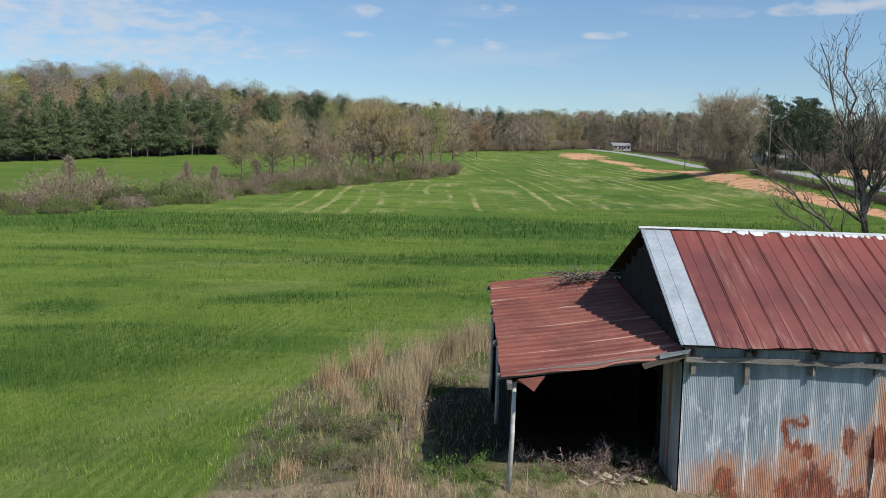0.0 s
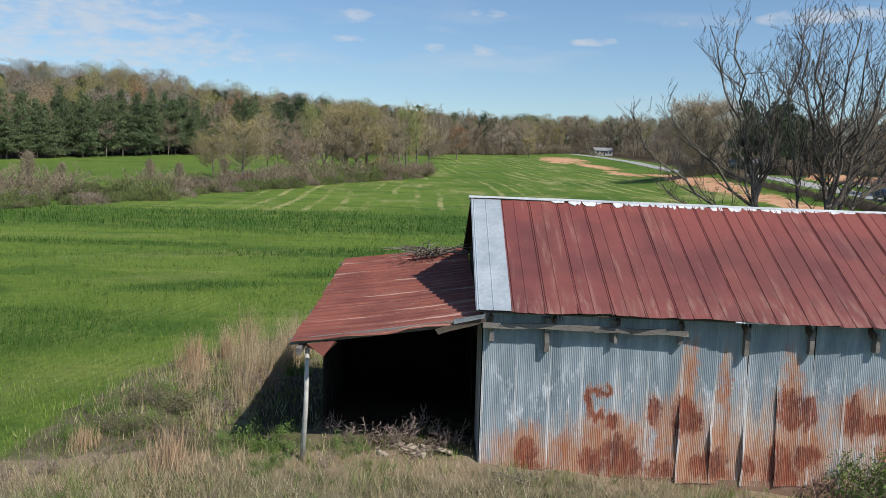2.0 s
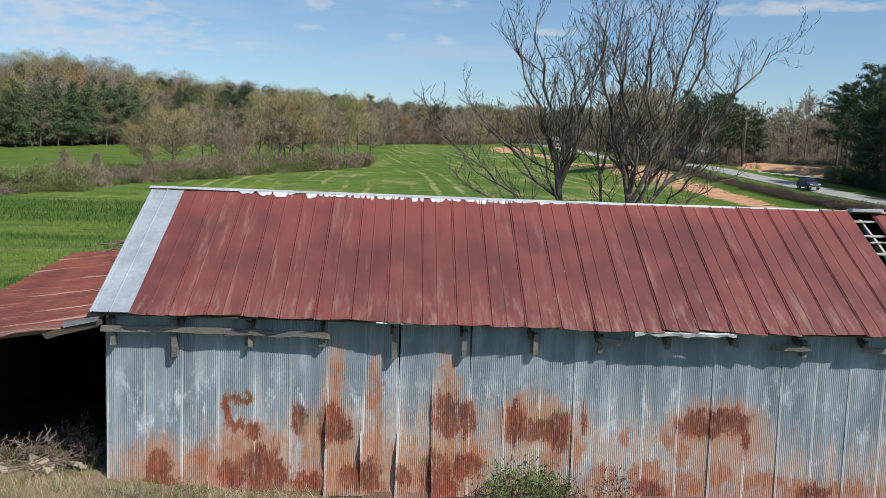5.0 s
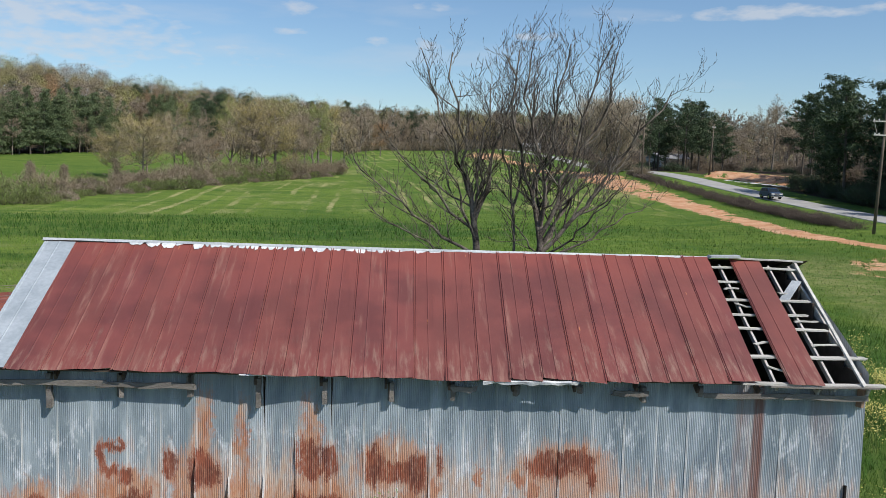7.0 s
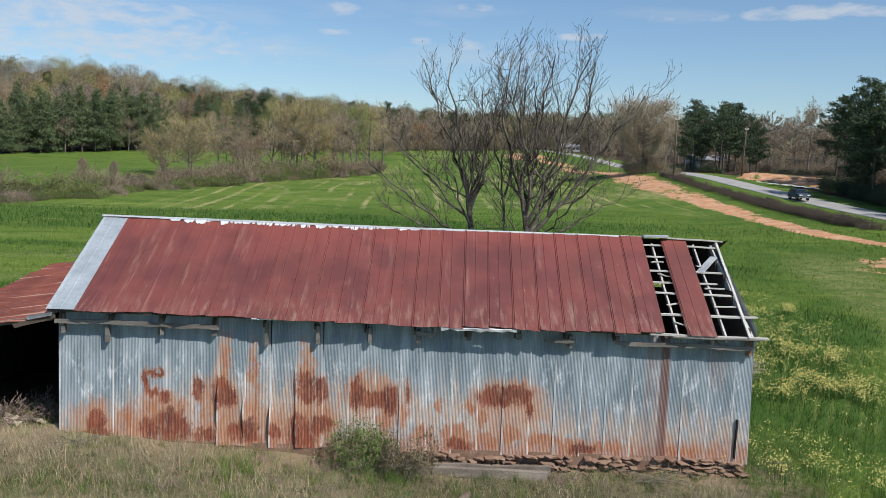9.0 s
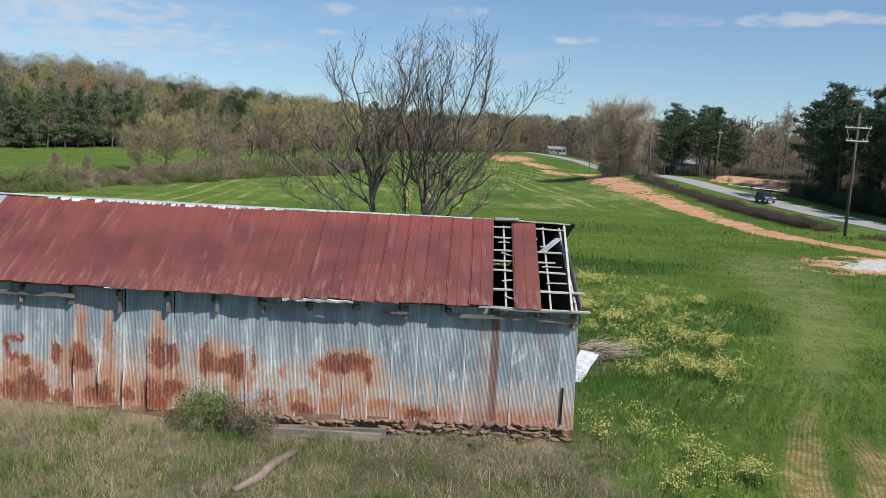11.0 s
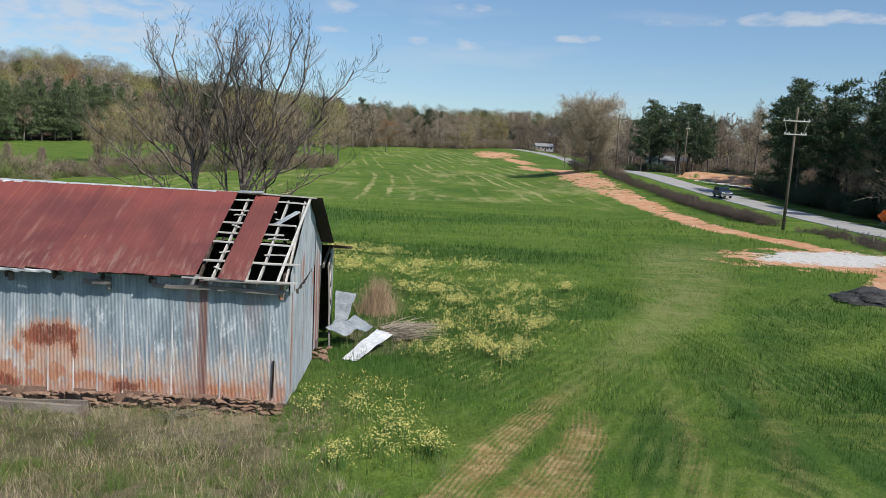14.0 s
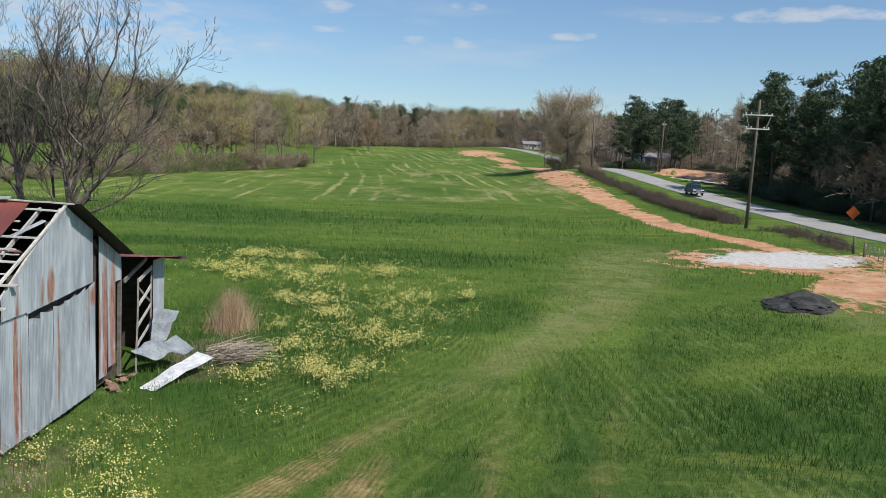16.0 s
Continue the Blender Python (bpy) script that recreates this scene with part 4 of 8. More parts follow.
part("loose_board", Shape().beam(a, b, 0.20, 0.03, 9, 0.006).mesh("loose_board", M_CAP), barn, "pale loose board lying aslant")

def skew(x, most=-4.0):
    """Turns a roof sheet about its upper end: the sheets were laid more and more aslant towards the torn end."""
    top = Matrix.Translation((0, 4.13, 0))
    return top @ pose(0, 0, 0, 0, 0, most * max(0.0, min(1.0, (x - 7.0) / 12.0))) @ top.inverted()


PANELS = [sheet_mesh("roof_sheet", 0.61, 4.13, five_v(0.61), M_ROOF, 12, 0.0016, k + 1, 0.05) for k in range(6)]
PANEL_BACK = sheet_mesh("roof_sheet", 0.61, 4.42, five_v(0.61), M_ROOF_SHADE, 3, 0.0012, 5)
SILVER = sheet_mesh("roof_sheet", 0.64, 4.13, five_v(0.64), M_SILVER, 3, 0.0012, 3)
NARROW = sheet_mesh("roof_sheet", 0.68, 4.13, five_v(0.68), M_ROOF, 3, 0.0012, 4)
off = Matrix.Translation(Vector((-12.7, -19.3, 0.7)))
part("roof_sheet", SILVER, barn, "bare silver galvanised sheet", m=off @ slope_matrix(4.44, True, 0.012))
xs_front = [5.07 + 0.602 * i for i in range(23)]
for i, xx in enumerate(xs_front):
    m = off @ slope_matrix(xx, True, 0.0025 * i + 0.004 * (i % 2)) @ skew(xx) @ Matrix.Translation((0, rnd.uniform(-0.06, 0.03), 0)) @ pose(0, 0, 0, 0, 0, rnd.uniform(-0.15, 0.15))
    part("roof_sheet", rnd.choice(PANELS), barn, m=m)
part("roof_sheet", NARROW, barn, "single rusty sheet between bare battens", m=off @ slope_matrix(19.44, True, 0.012) @ skew(19.4, -3.4))
# back slope: sheets in the shade-coloured copy, upper face included
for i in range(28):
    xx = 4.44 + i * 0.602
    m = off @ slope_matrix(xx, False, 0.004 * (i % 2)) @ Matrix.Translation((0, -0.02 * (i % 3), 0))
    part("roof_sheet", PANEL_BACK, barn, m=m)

# ridge cap: a thin grey strip folded over the ridge, split from the sheets below it, where white flakes hang
def ridge_strip(x_a, x_b, seed, low, material):
    r = random.Random(seed)
    s, n = Shape(), int((x_b - x_a) / 0.10)
    for i in range(n + 1):
        xx = x_a + (x_b - x_a) * i / n
        m, mb = slope_matrix(xx, True, 0.03), slope_matrix(xx, False, 0.03)
        bend = 0.012 * noise.noise((xx * 1.3, seed, 0))
        chew = low * (1 + 0.5 * noise.noise((xx * 1.1, seed, 4))) + r.uniform(-0.004, 0.004)
        s.v += [tuple(m @ Vector((0, 4.115 - chew, 0.010 + bend))), tuple(m @ Vector((0, 4.13, 0.030 + bend))), tuple(mb @ Vector((0, 4.34, 0.02 + bend)))]
    for i in range(n):
        for k in range(2):
            a = i * 3 + k
            s.f.append((a, a + 1, a + 4, a + 3))
    return s.mesh("ridge_cap", material)


def ridge_flake(x_a, x_b, deep, seed):
    """A tattered white scrap of flashing that lies on the sheets just under the cap."""
    s, n = Shape(), max(5, int((x_b - x_a) / 0.02))
    for i in range(n + 1):
        xx = x_a + (x_b - x_a) * i / n
        m = slope_matrix(xx, True, 0.030)
        t = min(1.0, 6 * min(i, n - i) / n)
        d = deep * (0.25 + 0.75 * t) * (0.75 + 0.6 * noise.noise((xx * 6.5, seed, 1)) + 0.35 * noise.noise((xx * 19.0, seed, 2)))
        s.v += [tuple(m @ Vector((0, 4.075 - max(0.01, d), 0.0))), tuple(m @ Vector((0, 4.085, 0.006)))]
    for i in range(n):
        s.f.append((2 * i, 2 * i + 1, 2 * i + 3, 2 * i + 2))
    return s.mesh("ridge_flake", M_FLAKE)


for i, (xa, xb) in enumerate(((4.40, 8.0), (7.98, 11.2), (11.18, 14.9), (14.87, 19.0))):
    part("ridge_cap", ridge_strip(xa, xb, i, (0.045, 0.05, 0.045, 0.035)[i], M_CAP), barn, "thin grey galvanised ridge cap")
    # thin dark strip under the cap: the split's shade put into the colour
    s = Shape()
    for k in range(int((xb - xa) / 0.2)):
        xx = xa + 0.2 * k
        ma, mb = slope_matrix(xx, True, 0.034), slope_matrix(xx + 0.2, True, 0.034)
        wa, wb = (max(0.004, 0.022 + 0.03 * noise.noise((q * 1.9, 3, i))) for q in (xx, xx + 0.2))
        s.add([ma @ Vector((0, 4.08 - wa, 0)), ma @ Vector((0, 4.085, 0)), mb @ Vector((0, 4.085, 0)), mb @ Vector((0, 4.08 - wb, 0))], [(0, 3, 2, 1)])
    part("ridge_gap", s.mesh("ridge_gap", M_ROOF_SHADE), barn, "dark strip standing for the shaded split under the cap")
flake_rnd = random.Random(41)
xa = 6.2
while xa < 13.6:
    wide = flake_rnd.choice((0.08, 0.14, 0.22, 0.3, 0.45))
    if flake_rnd.random() < 0.96:
        part("ridge_flake", ridge_flake(xa, xa + wide, flake_rnd.choice((0.10, 0.12, 0.15, 0.18, 0.23)), int(xa * 10)), barn, "white flaking scrap of flashing")
    xa += wide + flake_rnd.uniform(0.0, 0.06)
for k in range(9):
    xa = 13.4 + 0.61 * k + flake_rnd.uniform(0.0, 0.4)
    part("ridge_flake", ridge_flake(xa, xa + flake_rnd.uniform(0.08, 0.22), flake_rnd.uniform(0.03, 0.07), k + 50), barn, "white flaking scrap of flashing")
part("ridge_cap", Shape().beam((18.95, YR - 0.05, ridge_z(19) + 0.05), (21.15, YR - 0.02, ridge_z(21.1) - 0.01), 0.13, 0.03, 4, 0.008).mesh("ridge_cap", M_PALEWOOD), barn, "grey ridge board left bare")
part("ridge_cap", Shape().beam((18.95, YR - 0.08, ridge_z(19) + 0.07), (19.65, YR - 0.06, ridge_z(19.6) + 0.08), 0.22, 0.05, 14, 0.012).mesh("ridge_cap", M_CAP), barn, "buckled white scrap of ridge cap")

# rafter tails below the eave, and the weathered fascia boards that are left
tails = [(4.74, 2.02), (5.76, 1.84), (6.99, 2.04), (8.2, 2.04), (9.42, 1.86), (10.6, 1.92), (11.8, 1.98), (12.93, 2.0), (14.1, 2.1), (15.3, 2.15), (16.5, 2.0), (17.6, 2.1), (18.75, 2.12), (19.9, 2.05), (20.75, 1.9)]
for i, (xx, zz) in enumerate(tails):
    me = Shape().beam((xx, YF - 0.11, eave_z(xx) - 0.12), (xx + rnd.uniform(-0.015, 0.015), YF - 0.09, zz), 0.085, 0.12, i, 0.006).mesh("rafter_tail", M_WOOD if i != 14 else M_STONE)
    part("rafter_tail", me, barn)
for i, (xa, xb, za, zb) in enumerate(((4.62, 6.75, 2.325, 2.29), (6.6, 8.3, 2.28, 2.26), (12.9, 13.35, 2.22, 2.23), (15.9, 16.55, 2.17, 2.16), (17.65, 19.3, 2.15, 2.12), (19.2, 20.85, 2.135, 2.10))):
    s = Shape().beam((xa, YF - 0.19, za), (xb, YF - 0.19, zb), 0.035, 0.10, i + 3, 0.022)
    part("fascia_board", s.mesh("fascia_board", M_WOOD), barn, "split grey weathered board")
# board added at the torn eave to cast shade on the wall below
part("eave_board", Shape().beam((18.85, 15.80, eave_z(18.9) - 0.045), (20.98, 15.80, eave_z(20.9) - 0.045), 0.30, 0.03, 77, 0.008).mesh("eave_board", M_WOOD), barn, "added board that shades the wall under the torn eave")
s = Shape().beam((20.58, YF - 0.05, -0.62), (20.60, YF - 0.05, 0.34), 0.035, 0.05, 3, 0.004)
part("iron_bar", s.mesh("iron_bar", M_SHADE_AND_IRON), barn, "black iron bar fixed upright to the wall")


def eave_flash(x_a, x_b, drop, seed):
    """A bent strip of flashing that hangs from the eave."""
    s, n = Shape(), max(4, int((x_b - x_a) / 0.06))
    for i in range(n + 1):
        xx = x_a + (x_b - x_a) * i / n
        z = eave_z(xx) + 0.004 + 0.012 * noise.noise((xx * 3, seed, 0))
        d = max(0.004, drop * (0.7 + 0.9 * noise.noise((xx * 4.5, seed, 3))))
        s.v += [(xx, EAVE_Y + 0.03, z + 0.012), (xx, EAVE_Y - 0.02 - 0.3 * drop, z - 0.002), (xx, EAVE_Y - 0.025 - 0.02 * noise.noise((xx * 6, seed, 6)), z - 0.01 - d)]
    for i in range(n):
        for k in range(2):
            a = 3 * i + k
            s.f.append((a, a + 3, a + 4, a + 1))
    return s.mesh("eave_flashing", M_FLAKE)


for i, (xa, xb, drop) in enumerate(((9.1, 9.7, 0.012), (13.45, 15.2, 0.065))):
    part("eave_flashing", eave_flash(xa, xb, drop, i), barn, "bent pale strip of flashing")


# end gable by the flowers: separate sheets, torn along a slanting line
def gable_top(y):
    if y <= YR:
        return eave_z(X1) + 0.06 + (ridge_z(X1) - eave_z(X1)) * (y - EAVE_Y) / (YR - EAVE_Y) - 0.1
    return ridge_z(X1) - 0.06 - (ridge_z(X1) - eave_z(X1) - 0.27) * (y - YR) / (BACK_EAVE_Y - YR)


def gable_sheet(y, w, lo, hi, seed, lean=0.0, tilt=0.0, label="", x=X1 + 0.02):
    me = corrugated("gable_sheet", w, lo, hi, M_GABLE, 0.076, 0.007, True, seed, lean)
    part("gable_sheet", me, barn, label, m=Matrix.Translation(Vector((x - 12.7 + 0.006 * (seed % 3), y - 19.3, 0.7))) @ pose(0, 0, 0, tilt, 0, 0))


def tear(y):
    return 1.94 + 0.045 * (y - 17.0)


for i in range(8):
    y = 16.0 + 0.665 * i
    if i < 2:
        gable_sheet(y, 0.68, lambda u: -0.80 - 0.03 * u, lambda u, y=y: min(gable_top(y + u), 2.1), i, 0.02, 0.3)
    else:
        gable_sheet(y, 0.67, lambda u: -0.86 + rnd.uniform(-0.02, 0.02), lambda u, y=y: tear(y + u) - 0.07 - 0.05 * max(0.0, 19.5 - y) - 0.06 * math.sin(u * 4 + y), i, 0.03, (-0.8, 0.6, -0.5, 0.5, -0.6, 0.4)[i - 2])
for i in range(7):
    y = 16.0 + 0.72 * i
    gable_sheet(y, 0.74, lambda u, y=y: tear(y + u) + 0.03 if y + u > 17.2 else 2.02, lambda u, y=y: max(gable_top(y + u), tear(y + u) + 0.02), i + 10, 0.0, 0.0, x=X1 + 0.06)
gable_sheet(21.55, 0.62, lambda u: -0.62, lambda u: gable_top(21.55 + u), 21, 0.05, -1.5, "rust-streaked loose sheet")
gable_sheet(22.2, 0.62, lambda u: -0.45, lambda u: gable_top(22.2 + u), 22, 0.05, -0.8, "rust-streaked loose sheet")
gable_sheet(22.85, 0.55, lambda u: 1.9, lambda u: gable_top(22.85 + u), 23, 0.0, 0.0)
part("verge_board", Shape().beam(slope_matrix(20.66) @ Vector((0, -0.02, -0.02)), slope_matrix(20.98) @ Vector((0, 4.12, -0.02)), 0.06, 0.05, 8, 0.006).mesh("verge_board", M_PALEWOOD), barn)
s = Shape().box((X1 - 0.14, YF + 0.02, -0.9), (X1 - 0.02, YF + 0.14, 2.25))
part("corner_post", s.mesh("corner_post", M_WOOD), barn)
for i in range(11):
    y = YF + i * 0.645
    s = Shape().box((X1 - 0.12, y, -0.9), (X1 - 0.08, y + 0.655, gable_top(min(y + 0.3, YB)) - 0.15))
    part("inner_board", s.mesh("inner_board", M_DARKWOOD), barn)

# end gable under the lean-to: dark upright boards, shade in their colour, black doorway
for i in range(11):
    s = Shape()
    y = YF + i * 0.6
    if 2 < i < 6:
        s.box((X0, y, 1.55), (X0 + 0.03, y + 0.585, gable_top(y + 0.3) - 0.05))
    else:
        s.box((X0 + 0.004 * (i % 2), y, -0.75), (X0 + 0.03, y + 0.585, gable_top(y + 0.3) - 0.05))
    part("gable_board", s.mesh("gable_board", M_SHADE_AND_IRON), barn)
me = corrugated("gable_sheet", 1.3, lambda u: -0.5, lambda u: 2.2, M_GABLE, 0.076, 0.007, True, 33)
part("gable_sheet", me, barn, m=Matrix.Translation(Vector((X0 - 0.02 - 12.7, YF - 19.3, 0.7))))

# ---- lean-to ----
lean_to = root("lean_to", (1.35, 15.85, up(1.35, 15.85)), "open lean-to shed with sagging rusty red tin roof", "shed")


def lean_roof(u, v):
    """u: 0 at the outer edge, 1 at the barn; v: 0 at the front, 1 at the back."""
    a = Vector((1.17, 15.64, 1.97)).lerp(Vector((4.55, 15.64, 2.46)), u)
    b = Vector((1.30, 23.25, 2.62)).lerp(Vector((4.55, 23.25, 3.02)), u)
    p = a.lerp(b, v)
    p.z -= 0.05 * math.sin(math.pi * min(1, v * 1.1)) + 0.04 * math.sin(math.pi * u) * (1 - v)
    return p


for i in range(12):
    v0, v1 = i / 12, (i + 1.04) / 12
    s, cols = Shape(), 18
    prof = [(0.0, 0.0), (0.04, 0.034), (0.08, 0.0), (0.46, 0.0), (0.5, 0.030), (0.54, 0.0), (0.92, 0.0), (0.96, 0.034), (1.0, 0.0)]
    sh = rnd.uniform(-0.03, 0.05)
    for c in range(cols + 1):
        u = c / cols
        for f, hgt in prof:
            p = lean_roof(u, v0 + (v1 - v0) * f)
            p.x -= sh * (1 - u)
            crumple = 0.09 * max(0, 1 - i) * (1 - f) * abs(math.sin(u * 9 + 0.6)) * (0.4 + 0.6 * noise.noise((u * 5, 1, 2)))
            s.v.append((p.x, p.y, p.z + hgt + rnd.uniform(-0.006, 0.006) + 0.004 * (i % 2) - crumple))
    n = len(prof)
    for c in range(cols):
        for r in range(n - 1):
            s.f.append((c * n + r, (c + 1) * n + r, (c + 1) * n + r + 1, c * n + r + 1))
    part("roof_sheet", s.mesh("roof_sheet", M_SHED_ROOF), lean_to)
for i, v in enumerate((0.03, 0.33, 0.66, 0.98)):
    a, b = lean_roof(0.0, v), lean_roof(0.99, v)
    part("rafter", Shape().beam(a - Vector((0.08, 0, 0.09)), b - Vector((0, 0, 0.09)), 0.06, 0.11, i, 0.008).mesh("rafter", M_WOOD), lean_to)
a, b = lean_roof(0.04, 0), lean_roof(0.04, 1)
part("edge_beam", Shape().beam(a - Vector((0, 0.12, 0.18)), b - Vector((0, 0, 0.18)), 0.09, 0.12, 3, 0.008).mesh("edge_beam", M_WOOD), lean_to)
for px, py, tx in ((1.35, 15.85, 1.42), (1.35, 19.6, 1.33), (1.4, 23.0, 1.4)):
    z0 = up(px, py) - 0.1
    v = (py - 15.64) / 7.6
    s = Shape().tube([(px, py, z0), ((px + tx) / 2 + 0.02, py, (z0 + 1.8) / 2), (tx, py, lean_roof(0.06, v).z - 0.2)], [0.056, 0.045, 0.040], 7)
    part("post", s.mesh("post", M_PALEWOOD, True), lean_to, "crooked grey wooden post")
part("end_beam", Shape().beam((3.75, 15.62, 2.2), (4.62, 15.72, 2.44), 0.05, 0.1, 5, 0.01).mesh("end_beam", M_DARKWOOD), lean_to)
s = Shape().add([(1.45, 15.58, 1.93), (1.95, 15.58, 2.0), (1.75, 15.50, 1.72), (1.42, 15.66, 1.86), (1.97, 15.66, 1.95), (1.77, 15.62, 1.75)], [(0, 1, 2), (3, 5, 4), (0, 2, 5, 3), (1, 4, 5, 2)])
part("bent_flap", s.mesh("bent_flap", M_SHED_ROOF), lean_to, "torn sheet corner hanging down")
s = Shape().add([(4.05, 15.60, 2.45), (4.62, 15.62, 2.55), (4.66, 15.80, 2.50), (4.1, 15.8, 2.42), (4.05, 15.61, 2.35), (4.6, 15.64, 2.47)], [(0, 1, 2, 3), (0, 4, 5, 1)])
part("corner_sheet", s.mesh("corner_sheet", M_DULL), lean_to, "bent galvanised scrap at the corner")
# back boards in the same near-black, which puts the inside's shade into them
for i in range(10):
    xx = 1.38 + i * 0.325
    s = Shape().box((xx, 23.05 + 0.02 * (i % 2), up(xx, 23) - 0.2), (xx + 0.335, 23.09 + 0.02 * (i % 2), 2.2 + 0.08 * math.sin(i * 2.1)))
    part("back_board", s.mesh("back_board", M_SHADE_AND_IRON), lean_to)

# added boards that block light, coloured near-black to keep the inside dark
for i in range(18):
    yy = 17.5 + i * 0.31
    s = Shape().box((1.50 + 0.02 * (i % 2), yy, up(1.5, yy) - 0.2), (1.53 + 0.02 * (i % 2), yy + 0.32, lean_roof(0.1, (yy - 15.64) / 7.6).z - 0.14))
    part("side_board", s.mesh("side_board", M_SHADE_AND_IRON), lean_to)

# ---- back shed at the far corner ----
back_shed = root("back_shed", (20.0, 25.5, up(20, 25.5)), "low tin shed behind the barn with a rusty roof", "shed")
o = back_shed.location
SHED = sheet_mesh("roof_sheet", 0.61, 4.75, five_v(0.61), M_ROOF, 4, 0.006, 8)
for i in range(10):
    ex, ey = Vector((-1, 0, 0)), Vector((0, -4.7, 0.50)).normalized()
    r = Matrix((ex, ey, ex.cross(ey))).transposed().to_4x4()
    part("roof_sheet", SHED, back_shed, m=Matrix.Translation(Vector((21.45 - 0.61 * i - o.x, 28.1 - o.y, 2.08 - o.z))) @ r)
part("eave_board", Shape().beam((21.6, 28.05, 2.05), (15.4, 28.05, 2.07), 0.05, 0.1, 3, 0.01).mesh("eave_board", M_DARKWOOD), back_shed)
me = corrugated("wall_sheet", 1.25, lambda u: -0.9, lambda u: 2.1, M_GABLE, 0.076, 0.008, True, 5)
part("wall_sheet", me, back_shed, m=Matrix.Translation(Vector((20.92 - o.x, 26.5 - o.y, -o.z))))
part("back_wall", Shape().box((15.3, 27.7, -1.1), (20.9, 27.75, 2.05)).mesh("back_wall", M_DARKWOOD), back_shed)
part("inner_wall", Shape().box((17.9, 23.1, -1.1), (17.95, 27.7, 2.3)).mesh("inner_wall", M_DARKWOOD), back_shed)
for yy in (23.45, 27.7):
    part("post", Shape().beam((20.85, yy, -1.1), (20.85, yy, 2.4 if yy < 25 else 2.05), 0.1, 0.1, 4, 0.008).mesh("post", M_WOOD), back_shed)
part("brace", Shape().beam((20.97, 23.5, 1.85), (20.97, 25.6, 2.28), 0.05, 0.12, 14, 0.01).mesh("brace", M_WOOD), back_shed)


# ---- plants ----
def grass_material(name, greens, dries):
    n = Nodes(name, 0.75, 0.0, 0.15)
    tone = n.attr("tone")
    big = n.noise(0.05, 6, rough=0.68)
    g = n.mix(tone, greens[0], greens[1])
    g = n.mix(n.ramp(big, 0.35, 0.65, 0.0, 0.6), g, greens[2])
    g = n.mix(n.ramp(n.noise(0.45, 6, stretch=(1, 0.7, 1), rough=0.7), 0.46, 0.64, 0.0, 0.62), g, greens[0])
    g = n.mix(n.ramp(n.noise(0.8, 6, rough=0.7), 0.56, 0.70, 0.0, 0.5), g, greens[1])
    g = n.mix(n.ramp(n.xyz(n.pos())[0], 8.0, -6.0, 0.0, 0.20), g, n.mix(tone, greens[2], (0.255, 0.325, 0.060)))
    g = n.mix(n.ramp(n.noise(0.14, 7, stretch=(0.6, 1.5, 1), rough=0.7), 0.50, 0.62, 0.0, 0.55), g, n.mix(tone, (0.036, 0.085, 0.014), (0.105, 0.175, 0.03)))
    g = n.mix(n.ramp(n.noise(0.17, 7, stretch=(0.5, 1.6, 1), rough=0.72), 0.54, 0.68, 0.0, 0.45), g, n.mix(tone, (0.12, 0.155, 0.03), (0.27, 0.315, 0.075)))
    g = n.mix(n.math("MULTIPLY", n.attr("deep"), 0.75), g, n.mix(tone, (0.026, 0.082, 0.014), (0.070, 0.150, 0.028)))
    return n.done(n.mix(n.attr("dry"), g, n.mix(tone, dries[0], dries[1])))


M_GRASS = grass_material("field_grass", ((0.053, 0.120, 0.017), (0.200, 0.292, 0.050), (0.106, 0.184, 0.028)), ((0.23, 0.19, 0.12), (0.54, 0.46, 0.32)))
M_STRAW = grass_material("dead_tall_grass", ((0.23, 0.185, 0.11), (0.70, 0.60, 0.42), (0.44, 0.36, 0.235)), ((0.33, 0.205, 0.125), (0.58, 0.405, 0.27)))
M_TWIG = leafy("bare_twigs", (0.185, 0.145, 0.105), (0.39, 0.32, 0.24))
M_TWIG_PALE = leafy("pale_bare_twigs", (0.27, 0.225, 0.175), (0.54, 0.455, 0.36))
M_TWIG_DARK = leafy("dark_bare_twigs", (0.038, 0.032, 0.027), (0.10, 0.085, 0.070))
M_BUD_OLIVE = leafy("budding_olive_twigs", (0.29, 0.235, 0.075), (0.52, 0.43, 0.165), tree_spread=0.5)
M_BUD_TAN = leafy("budding_tan_twigs", (0.27, 0.205, 0.125), (0.48, 0.385, 0.255), tree_spread=0.5)
M_BUD_PALE = leafy("pale_tan_buds", (0.38, 0.315, 0.205), (0.60, 0.51, 0.36))
M_BUD_GREEN = leafy("young_green_leaves", (0.15, 0.20, 0.05), (0.32, 0.39, 0.11), tree_spread=0.4)
M_BUD_RUST = leafy("rust_orange_leaves", (0.22, 0.11, 0.05), (0.33, 0.19, 0.09))
M_PINE = leafy("dark_pine_needles", (0.028, 0.050, 0.028), (0.100, 0.138, 0.068), tree_spread=0.3)
M_PINE_SOFT = leafy("grey_green_pine_needles", (0.050, 0.078, 0.038), (0.165, 0.205, 0.098), tree_spread=0.3)
M_SCRUBLEAF = leafy("olive_scrub_leaves", (0.075, 0.120, 0.030), (0.24, 0.30, 0.085))
M_VINE = leafy("grey_vine_tangle", (0.145, 0.112, 0.078), (0.34, 0.275, 0.195))
M_MAUVE = leafy("mauve_grey_canes", (0.135, 0.104, 0.080), (0.32, 0.255, 0.20))
M_BRIAR = leafy("brown_briar_stems", (0.070, 0.052, 0.044), (0.175, 0.135, 0.112))
M_YELLOW = leafy("pale_yellow_petals", (0.53, 0.455, 0.10), (0.71, 0.64, 0.25))
